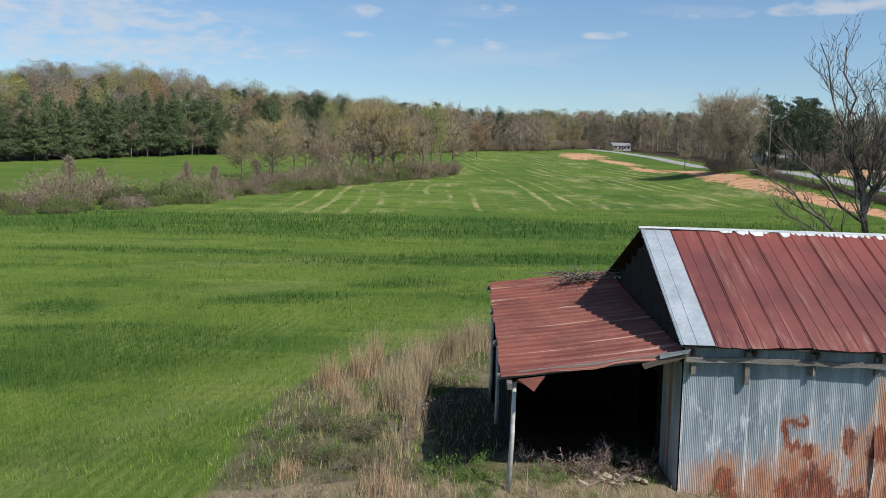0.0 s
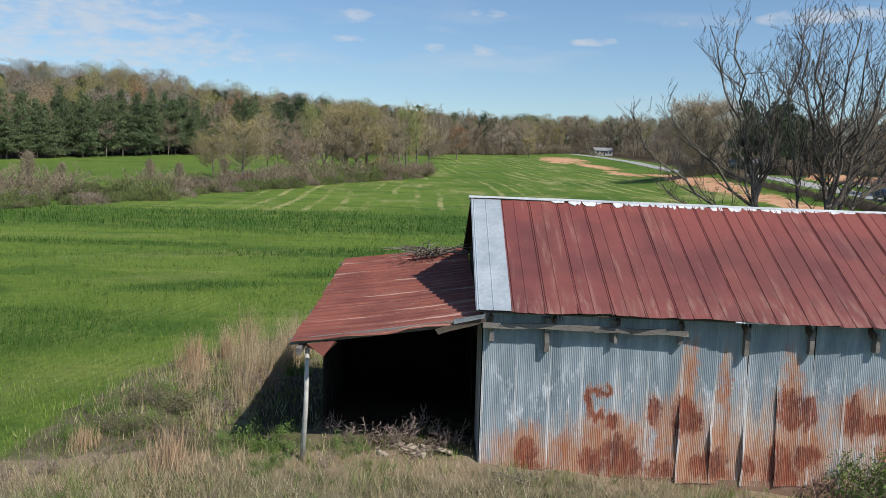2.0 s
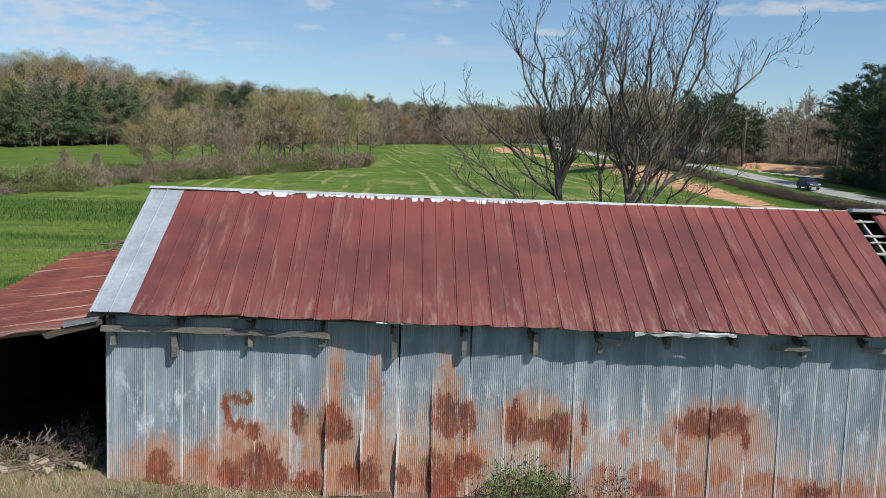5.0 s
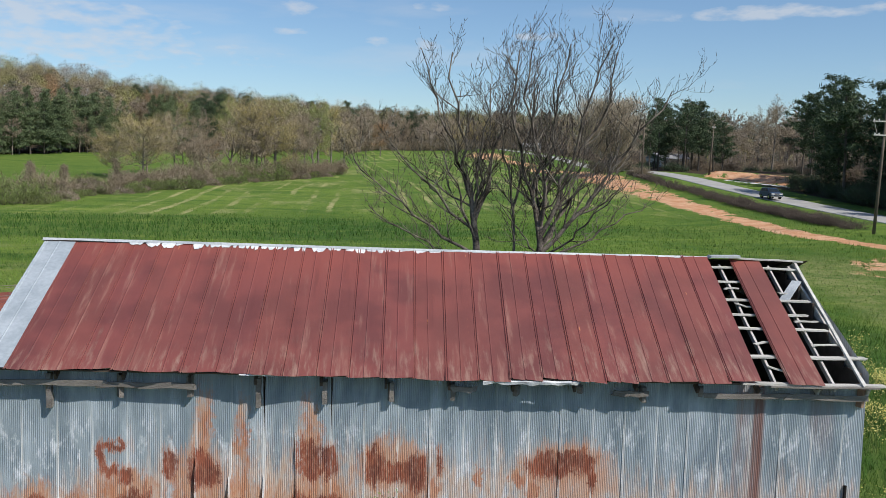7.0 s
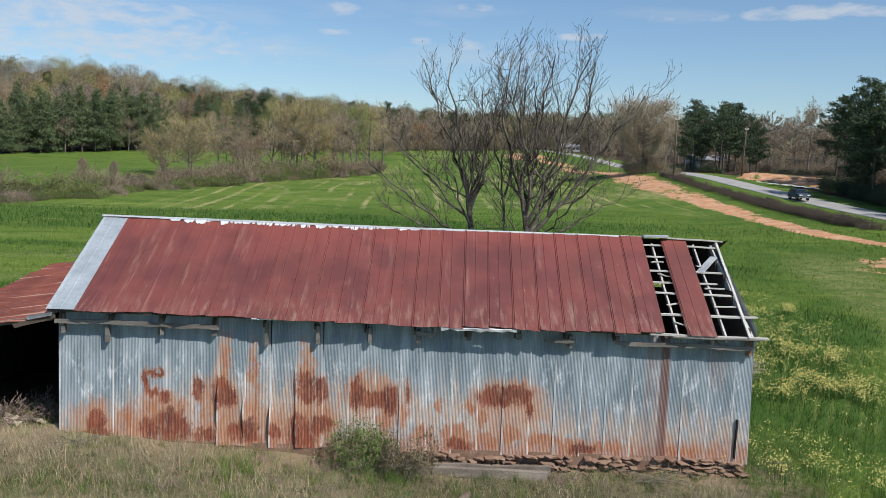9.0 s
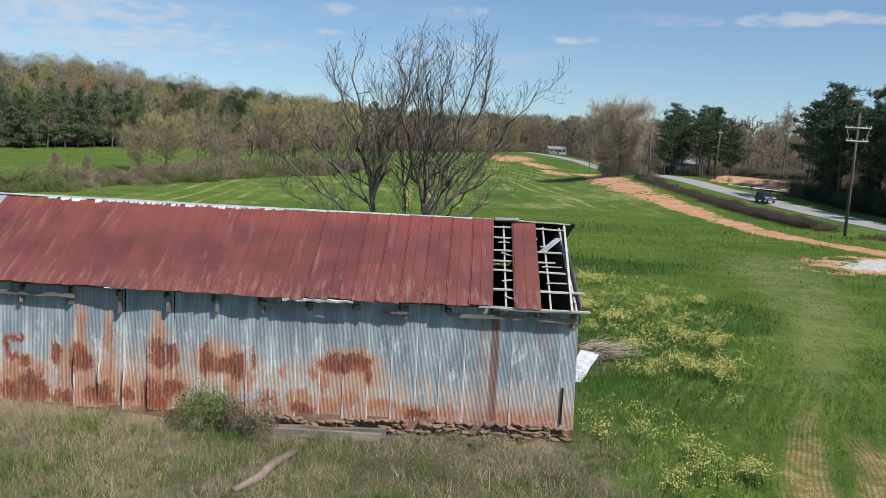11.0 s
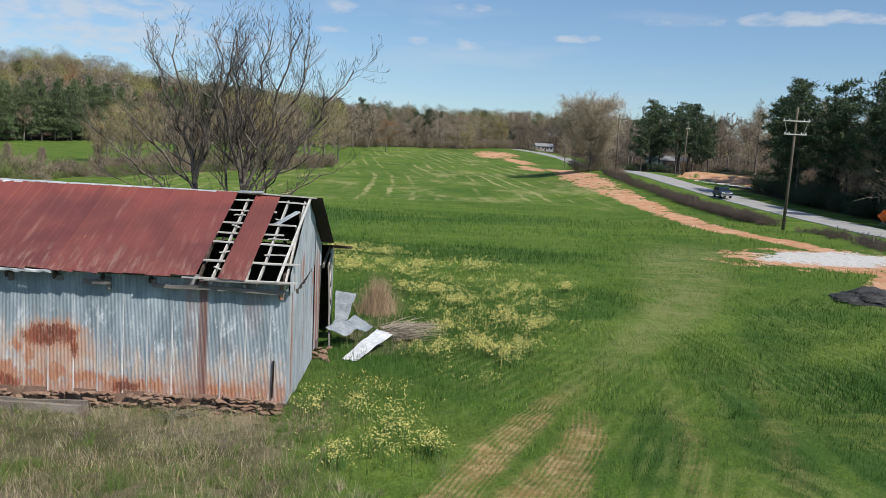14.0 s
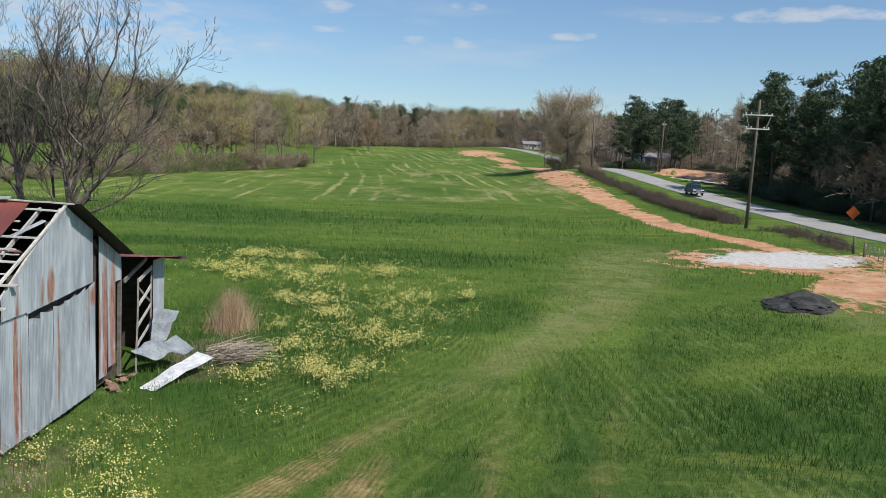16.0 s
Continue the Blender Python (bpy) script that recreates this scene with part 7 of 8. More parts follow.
    plant(scrub, row([(-4, 352), (14, 390), (34, 414), (52, 442), (80, 462)], 60, 4, rng, 1.2, 2.2) + row([(104, 156), (118, 178), (122, 240), (112, 300)], 40, 4, rng, 0.9, 1.6), rng, used)
    plant(holly, [(97, 272, 0.7), (100.5, 274, 0.8), (92, 262, 0.6), (80.5, 227, 0.6), (82.3, 225, 0.6), (85.5, 214, 0.7), (87.4, 215, 0.7), (88.8, 213, 0.55), (96, 190, 0.6), (100, 189, 0.6), (104, 188, 0.65)], rng, used)
    plant(scrub, [(84, 440, 1.0), (88, 439, 0.8), (97, 440, 0.9), (100, 442, 1.1)], rng, used)
    # brushy fence line beside the road
    thorn = [brush("fence_brush", "low brown-grey brush grown along the roadside fence", 340 + k, 1.6, 1.15, M_BRIAR, None, 40, "brush along the fence") for k in range(3)]
    line = [(66.8, 186), (65.6, 160), (65.9, 128), (66.2, 103), (66.8, 95)]
    plant(thorn, row(line, 84, 0.5, rng, 0.45, 1.1) + row([(67.4, 88), (68.2, 82), (66.8, 72), (65.8, 67)], 14, 0.6, rng, 0.5, 0.85), rng, used)
    plant(scrub, row([(68, 186), (66.4, 175)], 5, 1, rng, 0.5, 0.8), rng, used)
    plant(thorn, row([(65.8, 128), (66.2, 112), (66.5, 99)], 30, 0.4, rng, 0.7, 1.15), rng, used)
    # the dark edge of the woods beside the driveway
    plant(holly, row([(89.5, 154), (88.2, 146), (87.6, 138), (87.4, 127), (88.5, 117), (90, 108)], 12, 0.9, rng, 0.7, 1.15), rng, used)
    plant(lob, [(93, 150, 0.95), (96, 157, 1.05), (100, 170, 0.9), (103, 180, 1.0), (91, 194, 0.7)], rng, used)


def build_far_woods():
    """Woodland on the rise and along the skyline: thousands of twig tufts, one object of stuff."""
    rng = np.random.default_rng(91)
    zones = [  # x0, x1, y0, y1, trees, height, pines' share
        (-290, -72, 290, 400, 380, 17, 0.05), (-70, -6, 310, 470, 190, 19, 0.16), (-330, -60, 400, 520, 360, 18.5, 0.12), (-10, 150, 468, 560, 260, 18, 0.22), (-80, 230, 560, 720, 330, 18, 0.35), (128, 260, 180, 480, 170, 17, 0.2), (122, 240, 0, 180, 120, 17, 0.35),
    ]
    tris, tone, kind = [], [], []
    for x0, x1, y0, y1, n, h, pn in zones:
        for x, y in zip(rng.uniform(x0, x1, n), rng.uniform(y0, y1, n)):
            hh = h * rng.uniform(0.7, 1.25)
            g = up(x, y)
            is_pine = rng.random() < pn
            m = 1350 if y < 420 else 780
            w = hh * (0.20 if is_pine else 0.30)
            # tufts on the rounded shells of a few domes that make up the crown
            k_dome = 5 if is_pine else 6
            dome = np.clip(rng.normal(0, 1, (k_dome, 3)) * (0.38, 0.38, 0.24), -0.55, 0.42)
            dome[0] = (0, 0, 0.25)
            pick = rng.integers(0, k_dome, m)
            q = rng.normal(0, 1, (m, 3))
            q[:, 2] = np.where(q[:, 2] < -0.5, -q[:, 2], q[:, 2])
            q /= np.linalg.norm(q, axis=1)[:, None]
            c = (dome[pick] + q * (0.58 * rng.uniform(0.55, 1.0, m) ** 0.4)[:, None]) * (w, w, hh * 0.36) + (x, y, g + hh * 0.60)
            low = rng.random(m) < 0.12
            c[low, 2] = g + rng.uniform(0.03, 0.5, low.sum()) * hh
            size = 0.40 if is_pine else 0.31
            nrm = q + rng.normal(0, 0.45, (m, 3))
            u = np.cross(nrm, rng.normal(0, 1, (m, 3)))
            v = np.cross(nrm, u)
            u *= (size * rng.uniform(0.6, 1.4, m) / np.linalg.norm(u, axis=1))[:, None]
            v *= (size * rng.uniform(0.3, 0.7, m) / np.linalg.norm(v, axis=1))[:, None]
            tris.append(np.stack([c - u, c + v, c + u], 1))
            t = np.array([[x, y, g - 0.3], [x + 0.5, y, g - 0.3], [x + 0.2, y, g + hh * 0.7]])
            tris.append(t[None])
            k = 1.0 if is_pine else rng.choice([0.0, 0.12, 0.3, 0.45, 0.6, 0.72], p=[0.30, 0.20, 0.26, 0.18, 0.05, 0.01])
            kind += [k] * m + [0.0]
            tone += list(np.clip(rng.normal(0.5, 0.25, m) + rng.normal(0, 0.12), 0, 1)) + [0.2]
    n = Nodes("far_woodland", 0.9, 0.0, 0.1)
    kd, tn = n.attr("kind_of_tree"), n.attr("tone")
    ramp = n.t.nodes.new("ShaderNodeValToRGB")
    ramp.color_ramp.interpolation = "CONSTANT"
    el = ramp.color_ramp.elements
    el[0].position, el[0].color = 0.0, (0.32, 0.265, 0.215, 1)
    el[1].position, el[1].color = 0.08, (0.34, 0.275, 0.20, 1)
    for p, col in ((0.22, (0.37, 0.325, 0.165)), (0.40, (0.35, 0.345, 0.125)), (0.55, (0.37, 0.275, 0.165)), (0.68, (0.42, 0.245, 0.125)), (0.9, (0.07, 0.10, 0.055))):
        e = el.new(p)
        e.color = (*col, 1)
    n.link(kd, ramp.inputs["Fac"])
    mat = n.done(n.mix(n.ramp(tn, 0, 1, 0.0, 0.6), n.mix(0.45, ramp.outputs["Color"], (0.03, 0.025, 0.02)), ramp.outputs["Color"]))
    me = soup("woodland", np.concatenate(tris), {"tone": tone, "kind_of_tree": kind})
    me.materials.append(mat)
    tagged(new("woodland", me), "distant mixed woodland, mostly bare with tan and olive buds", "trees", kind="stuff")


M_BARNTWIG = leafy("grey_tree_twigs", (0.030, 0.024, 0.020), (0.125, 0.104, 0.086))
M_GREYBARK = two_tone("grey_brown_bark", (0.016, 0.013, 0.011), (0.235, 0.205, 0.17), 1.8, 16, 0.95, bump=0.6)


class Crooked:
    """A leafless tree of crooked, rising limbs: stout ones as tubes, twigs as ribbons."""

    def __init__(self, seed):
        self.r, self.seed = random.Random(seed), seed
        self.limbs = Limbs(seed)

    def path(self, start, end, bulge, crook, n):
        """From start to end, first outwards and then up, with kinks."""
        mid = start.lerp(end, 0.5) + bulge
        out, r = [], self.r
        length = (end - start).length
        for k in range(n + 1):
            t = k / n
            p = start * (1 - t) ** 2 + mid * 2 * t * (1 - t) + end * t * t
            w = crook * length * min(1.0, 3 * t)
            out.append(p + Vector((r.gauss(0, w), r.gauss(0, w), r.gauss(0, w * 0.5))) if 0 < k else p)
        return out

    def shoots(self, pts, ra, rb, level, reach):
        """Side shoots of a limb; each turns upwards and carries finer ones."""
        r = self.r
        n = len(pts) - 1
        length = sum((b - a).length for a, b in zip(pts, pts[1:]))
        count = {1: 2.0, 2: 2.5, 3: 3.1}[level] * length
        t, gap = (0.16 if level == 1 else 0.12), 0.84 / max(count, 2.0)
        while t < 1.0:
            i = min(int(t * n), n - 1)
            at = pts[i].lerp(pts[i + 1], t * n - i)
            along = (pts[i + 1] - pts[i]).normalized()
            side = Vector((r.gauss(0, 1), r.gauss(0, 1), r.gauss(0.0, 0.5))).normalized()
            d = (along * r.uniform(0.6, 1.1) + side * r.uniform(0.6, 1.0)).normalized()
            l = reach * r.uniform(0.5, 1.35) * (1.1 - 0.55 * t)
            radius = (ra + (rb - ra) * t) * r.uniform(0.42, 0.62)
            end = at + (d + Vector((0, 0, r.uniform(0.25, 0.75)))).normalized() * l
            sub = self.path(at, end, (d - Vector((0, 0, 0.5))) * 0.16 * l, 0.032, 5 if level == 1 else (4 if level == 2 else 3))
            m = len(sub) - 1
            radii = [max(0.0045, radius * (1 - 0.72 * k / m)) for k in range(m + 1)]
            if level < 3:
                self.limbs.wood.tube(sub, radii, 4, False)
                self.shoots(sub, radii[0], radii[-1], level + 1, reach * 0.48)
            else:
                for k in range(m):
                    self.limbs.ribbons.append((sub[k], sub[k + 1], radii[k], radii[k + 1]))
            t += gap * r.uniform(0.6, 1.4)

    def limb(self, start, reach, azimuth, top, radius, flat=0.07):
        """One main limb: how far out, which way, how high its tip."""
        a = radians(azimuth)
        end = Vector((math.cos(a) * reach, math.sin(a) * reach, top - 0.15 * max(0.0, top - 6.0)))
        out = Vector((math.cos(a), math.sin(a), 0)) * reach * flat - Vector((0, 0, 0.06 * abs(top - start.z)))
        pts = self.path(start, end, out, 0.022, 9)
        radii = [radius * 0.80 * (1 - 0.84 * (k / 9) ** 0.8) + 0.007 for k in range(10)]
        self.limbs.wood.tube(pts, radii, 7, False)
        self.shoots(pts, radii[0], radii[-1], 1, 1.15 + 0.16 * (end - start).length)


def build_barn_trees():
    """The two bare trees and a thin stem between them behind the barn; limbs: height of the fork, reach, azimuth, height of the tip, girth."""
    left = [(4.6, 1.3, 170, 12.1, 0.115), (5.4, 1.2, 10, 12.4, 0.10), (6.6, 2.3, 185, 12.2, 0.065), (5.2, 1.0, 75, 11.2, 0.07), (4.7, 1.7, 200, 9.0, 0.06), (5.1, 3.5, 178, 8.6, 0.07), (5.9, 3.0, 168, 8.0, 0.045), (4.2, 4.7, 182, 7.8, 0.075), (3.8, 4.2, 196, 5.9, 0.05), (5.6, 1.3, 265, 10.8, 0.06)]
    stem = [(5.4, 0.5, 160, 10.4, 0.06), (5.9, 0.7, 20, 11.3, 0.06), (4.7, 0.9, 250, 6.9, 0.03)]
    right = [(4.6, 1.2, 175, 12.0, 0.10), (5.0, 0.5, 140, 12.2, 0.11), (5.6, 1.1, 30, 12.5, 0.09), (5.0, 2.0, -8, 12.4, 0.10), (4.6, 2.8, 8, 12.2, 0.10), (4.4, 4.3, -3, 10.8, 0.10), (4.2, 3.0, -35, 6.9, 0.05), (4.1, 3.9, 4, 6.3, 0.055), (5.2, 1.9, 85, 11.2, 0.075), (5.3, 2.0, 275, 10.9, 0.075), (4.3, 1.4, 200, 6.2, 0.035), (4.6, 3.4, 30, 9.2, 0.06)]
    for x, y, seed, limbs, girth, lean in ((15.2, 30.3, 511, left, 0.17, -0.06), (16.2, 30.0, 517, stem, 0.075, 0.0), (16.9, 29.4, 523, right, 0.19, 0.02)):
        g = Crooked(seed)
        fork = max(q[0] for q in limbs)
        axis_pts = [Vector((lean * h + 0.07 * math.sin(1.3 * h + seed), 0.05 * math.cos(h), h - 0.3)) for h in np.linspace(0.0, fork + 0.3, 8)]
        g.limbs.wood.tube(axis_pts, [girth * (1.25 - 0.75 * k / 7) for k in range(8)], 9, False)
        for h, reach, azimuth, top, radius in limbs:
            f = min(6.999, 7 * (h + 0.3) / (fork + 0.3))
            g.limb(axis_pts[int(f)].lerp(axis_pts[int(f) + 1], f - int(f)), reach, azimuth, top, radius)
        tree = root("bare_tree", (x, y, up(x, y)), "slim leafless tree stem with grey bark behind the barn" if seed == 517 else "leafless tree with grey bark and crooked rising limbs behind the barn", "tree", "bare trees behind the barn")
        part("trunk", g.limbs.wood.mesh("trunk", M_GREYBARK, True), tree, world_space=False)
        part("crown", g.limbs.ribbon_mesh("crown", M_BARNTWIG, 0.009), tree, "fine bare twigs", world_space=False)


build_barn_trees()
build_trees()
build_far_woods()
build_grass()
build_straw()
build_tussocks()
build_flowers()


# ---- things round the barn ----
def rock_mesh(name, seed, size, material):
    """A worn flat stone."""
    r = random.Random(seed)
    bm = bmesh.new()
    bmesh.ops.create_icosphere(bm, subdivisions=1, radius=0.5)
    for v in bm.verts:
        k = 1 + r.uniform(-0.22, 0.22)
        v.co = Vector((max(-0.42, min(0.42, v.co.x * k)) * size[0], max(-0.42, min(0.42, v.co.y * k)) * size[1], max(-0.34, min(0.34, v.co.z * k)) * size[2]))
    me = bpy.data.meshes.new(name)
    bm.to_mesh(me)
    bm.free()
    me.materials.append(material)
    return me


def build_foundation():
    base = root("stone_foundation", (16.5, 15.85, up(16.5, 15.85)), "dry-laid flat field stones under the barn wall", "foundation")
    core = Shape().beam((5.0, 16.06, -0.78), (20.86, 16.06, -0.95), 0.16, 0.62, 3, 0.01)
    part("core", core.mesh("core", M_STONE), base, "packed red earth behind the stones")
    stones = [rock_mesh("stone", 600 + k, (0.24 + 0.12 * (k % 3), 0.32, 0.075 + 0.035 * (k % 2)), M_STONE) for k in range(8)]
    r = random.Random(8)
    o = base.location
    for layer in range(7):
        x = 12.2 + 0.1 * layer
        while x < 20.85 - 0.03 * layer:
            z = -1.10 + 0.072 * layer + 0.02 * r.uniform(-1, 1)
            if not (layer >= 4 and r.random() < 0.4):
                m = pose(x - o.x, 15.90 + r.uniform(-0.09, 0.05) + 0.012 * layer - o.y, z - o.z, r.uniform(-12, 12), r.uniform(-9, 9), r.uniform(-35, 35))
                part("stone", r.choice(stones), base, m=m)
            x += r.uniform(0.15, 0.34)
    # a few paler ones further along
    pale = [rock_mesh("stone", 620 + k, (0.38, 0.3, 0.2), M_PALESTONE) for k in range(3)]
    for k in range(34):
        x = 5.0 + 0.215 * k + r.uniform(-0.1, 0.1)
        part("stone", r.choice(pale), base, m=pose(x - o.x, 15.80 + r.uniform(-0.12, 0.06) - o.y, -0.62 - 0.05 * (x - 5.0) + r.uniform(-0.06, 0.04) - o.z, r.uniform(-12, 12), r.uniform(-12, 12), r.uniform(0, 180)) @ Matrix.Scale(r.uniform(0.5, 0.95), 4))
    rubble = root("rubble_heap", (3.3, 16.3, up(3.3, 16.3)), "pale broken stones and rubbish at the mouth of the lean-to", "stones")
    o = rubble.location
    for k in range(14):
        x, y = 3.3 + r.gauss(0, 0.38), 16.3 + r.gauss(0, 0.14)
        part("stone", r.choice(pale), rubble, m=pose(x - o.x, y - o.y, up(x, y) + 0.03 - o.z, r.uniform(-25, 25), r.uniform(-25, 25), r.uniform(0, 180)) @ Matrix.Scale(r.uniform(0.35, 0.9), 4))
    # tumbled stones under the torn opening
    heap = root("stone_heap", (21.1, 22.2, up(21.1, 22.2)), "tumbled foundation stones under the torn gable", "stones")
    o = heap.location
    for k in range(18):
        part("stone", r.choice(stones), heap, m=pose(21.0 + r.uniform(-0.15, 0.35) - o.x, 21.5 + r.uniform(0, 2.2) - o.y, up(21, 22) + 0.04 + r.uniform(0, 0.16) - o.z, r.uniform(-25, 25), r.uniform(-25, 25), r.uniform(0, 180)))


M_PALESTONE = two_tone("pale_stone", (0.25, 0.20, 0.15), (0.46, 0.40, 0.31), 2.0, 14, 0.92, bump=0.5, spread=0.4)
M_LOG = two_tone("weathered_log", (0.13, 0.095, 0.075), (0.30, 0.235, 0.195), 1.6, 24, 0.92, bump=0.5)
M_MILLINGS = two_tone("black_millings", (0.012, 0.012, 0.013), (0.075, 0.073, 0.070), 1.6, 22, 0.95, bump=0.9)
M_ORANGE = two_tone("sign_orange", (0.85, 0.16, 0.03), (0.95, 0.22, 0.05), 2, 20, 0.6, bump=0.02)
M_STEEL = two_tone("grey_steel", (0.22, 0.22, 0.23), (0.32, 0.32, 0.33), 3, 20, 0.45, 0.7, bump=0.05)
M_POLE = two_tone("pole_wood", (0.085, 0.070, 0.055), (0.17, 0.14, 0.11), 1.2, 25, 0.9, stretch=(3, 3, 0.4), bump=0.4)
M_PORCELAIN = two_tone("pale_insulator", (0.55, 0.56, 0.56), (0.68, 0.69, 0.69), 3, 20, 0.3, bump=0.0)
M_BLUEPAINT = two_tone("dark_blue_car_paint", (0.010, 0.030, 0.075), (0.014, 0.042, 0.095), 1, 8, 0.42, 0.0, bump=0.0)
M_GLASS = two_tone("car_glass", (0.012, 0.016, 0.02), (0.02, 0.026, 0.03), 1, 6, 0.06, bump=0.0)
M_RUBBER = two_tone("tyre_rubber", (0.012, 0.012, 0.012), (0.022, 0.022, 0.022), 2, 20, 0.8, bump=0.2)
M_CHROME = two_tone("bright_metal", (0.5, 0.5, 0.5), (0.62, 0.62, 0.62), 2, 20, 0.25, 0.9, bump=0.0)
M_LAMP = two_tone("clear_lamp", (0.65, 0.65, 0.62), (0.75, 0.75, 0.72), 2, 20, 0.15, bump=0.0)
M_SIDING = two_tone("white_siding", (0.42, 0.42, 0.41), (0.55, 0.55, 0.54), 1, 12, 0.7, bump=0.1)
M_SHINGLE = two_tone("grey_shingle", (0.19, 0.19, 0.20), (0.28, 0.28, 0.29), 0.8, 10, 0.9, bump=0.3)
M_WINDOW = two_tone("dark_window_glass", (0.03, 0.035, 0.04), (0.05, 0.06, 0.07), 1, 5, 0.1, bump=0.0)


def build_timber():
    for k, (a, b, w, h) in enumerate((((13.4, 15.52, -0.86), (16.1, 15.52, -0.90), 0.10, 0.24), ((11.2, 15.36, -0.86), (16.0, 15.34, -0.92), 0.16, 0.20), ((10.9, 15.2, -0.93), (13.1, 15.12, -0.97), 0.22, 0.07))):
        me = Shape().beam(a, b, w, h, 40 + k, 0.02).mesh("old_board", M_OLDBOARD)
        me.transform(Matrix.Translation(-Vector(a)))
        ob = new("old_board", me)
        ob.location = a
        tagged(ob, "long grey rotting board lying along the barn wall", "board", "boards along the wall")
    a, b = Vector((13.15, 11.7, up(13.2, 11.7) + 0.06)), Vector((14.1, 14.0, up(14.1, 14.0) + 0.12))
    s = Shape().tube([Vector(), (b - a) * 0.3 + Vector((0.08, 0, 0.0)), (b - a) * 0.65 + Vector((-0.07, 0, -0.01)), b - a], [0.06, 0.10, 0.11, 0.08], 9)
    ob = new("fallen_log", s.mesh("fallen_log", M_LOG, True))
    ob.location = a
    tagged(ob, "brownish grey weathered log lying aslant in the grass", "log")


def sheet_from(name, corners, folds, seed, label, metal, thick=0.006):
    """A bent metal sheet between two edge lines, creased across."""
    r = random.Random(seed)
    (a, b), (c, d) = [tuple(Vector(p) for p in e) for e in corners]
    n, m, s = 10, 6, Shape()
    for i in range(n + 1):
        t = i / n
        for j in range(m + 1):
            p = a.lerp(c, t).lerp(b.lerp(d, t), j / m)
            lift = sum(hgt * max(0, 1 - abs(t - at) / 0.18) for at, hgt in folds)
            s.v.append(tuple(p + Vector((r.uniform(-0.008, 0.008), 0, lift + r.uniform(-0.012, 0.012) + (0.012 if j % 3 == 0 else 0)))))
    for i in range(n):
        for j in range(m):
            k = i * (m + 1) + j
            s.f.append((k, k + 1, k + m + 2, k + m + 1))
    me = s.mesh(name, metal)
    me.transform(Matrix.Translation(-a))
    ob = new(name, me)
    ob.location = a
    sol = ob.modifiers.new("thickness", "SOLIDIFY")
    sol.thickness = thick
    return tagged(ob, label, "metal sheet", "torn roofing sheets")


def build_scrap():
    g = lambda x, y: up(x, y)
    sheet_from("roofing_sheet", (((21.83, 22.2, g(21.8, 22.2) + 0.03), (22.33, 22.0, g(22.3, 22) + 0.03)), ((22.83, 24.75, -0.50), (23.43, 24.4, -0.58))), [(0.5, 0.06)], 1, "bright galvanised sheet torn off and lying in the grass", M_FLAKE)
    sheet_from("roofing_sheet", (((21.1, 23.7, -0.32), (21.8, 23.9, -0.62)), ((22.0, 25.35, -0.12), (22.7, 24.95, -0.45))), [(0.35, 0.16), (0.75, -0.12)], 2, "crumpled galvanised sheet leaning on the stones", M_DULL)
    sheet_from("roofing_sheet", (((21.30, 24.95, -0.35), (21.75, 25.1, -0.25)), ((21.25, 25.5, 0.72), (22.0, 25.7, 0.60))), [(0.5, 0.1)], 3, "bent galvanised sheet propped against the shed", M_DULL)
    # the wooden door frame that leans in the opening
    door = root("door_frame", (21.4, 23.6, up(21.4, 23.6)), "broken grey wooden door frame leaning in the opening", "door frame")
    top_l, bot_l, top_r, bot_r = Vector((21.05, 24.55, 1.78)), Vector((21.25, 23.75, -0.98)), Vector((20.98, 26.15, 1.98)), Vector((21.1, 25.6, -0.6))
    part("stile", Shape().beam(top_l, bot_l, 0.05, 0.09, 1, 0.008).mesh("stile", M_WOOD), door)
    part("stile", Shape().beam(top_r, bot_r, 0.05, 0.09, 2, 0.008).mesh("stile", M_WOOD), door)
    for k, (ta, tb, w) in enumerate(((0.03, 0.02, 0.13), (0.30, 0.24, 0.12), (0.52, 0.47, 0.10), (0.72, 0.70, 0.10))):
        part("rail", Shape().beam(top_l.lerp(bot_l, ta), top_r.lerp(bot_r, tb), 0.03, w, 10 + k, 0.008).mesh("rail", M_PALEWOOD), door)
    part("brace", Shape().beam(top_l.lerp(bot_l, 0.1), top_r.lerp(bot_r, 0.45), 0.03, 0.07, 20, 0.008).mesh("brace", M_WOOD), door)


def stick_heap(name, at, reach, n, seed, label, radius=0.012, flat=0.25, toward=None, material=None):
    r = random.Random(seed)
    s = Shape()
    for k in range(n):
        a = r.uniform(0, 2 * math.pi) if toward is None else toward + r.uniform(-0.55, 0.55)
        p = Vector((r.uniform(-0.4, 0.4) * reach[0] * 0.6, r.uniform(-0.4, 0.4) * reach[1] * 0.6, r.uniform(0.02, flat)))
        l = r.uniform(0.35, 1.0) * max(reach)
        q = p + Vector((math.cos(a) * l, math.sin(a) * l, r.uniform(-0.05, 0.22) * l))
        q.z = max(q.z, 0.02)
        mid = p.lerp(q, 0.5) + Vector((r.uniform(-0.1, 0.1), r.uniform(-0.1, 0.1), r.uniform(0, 0.12)))
        s.tube([p, mid, q], [radius * r.uniform(0.7, 1.5), radius, radius * 0.35], 4, False)
    ob = new(name, s.mesh(name, material or M_LICHEN))
    ob.location = at
    return tagged(ob, label, "sticks", kind="stuff")


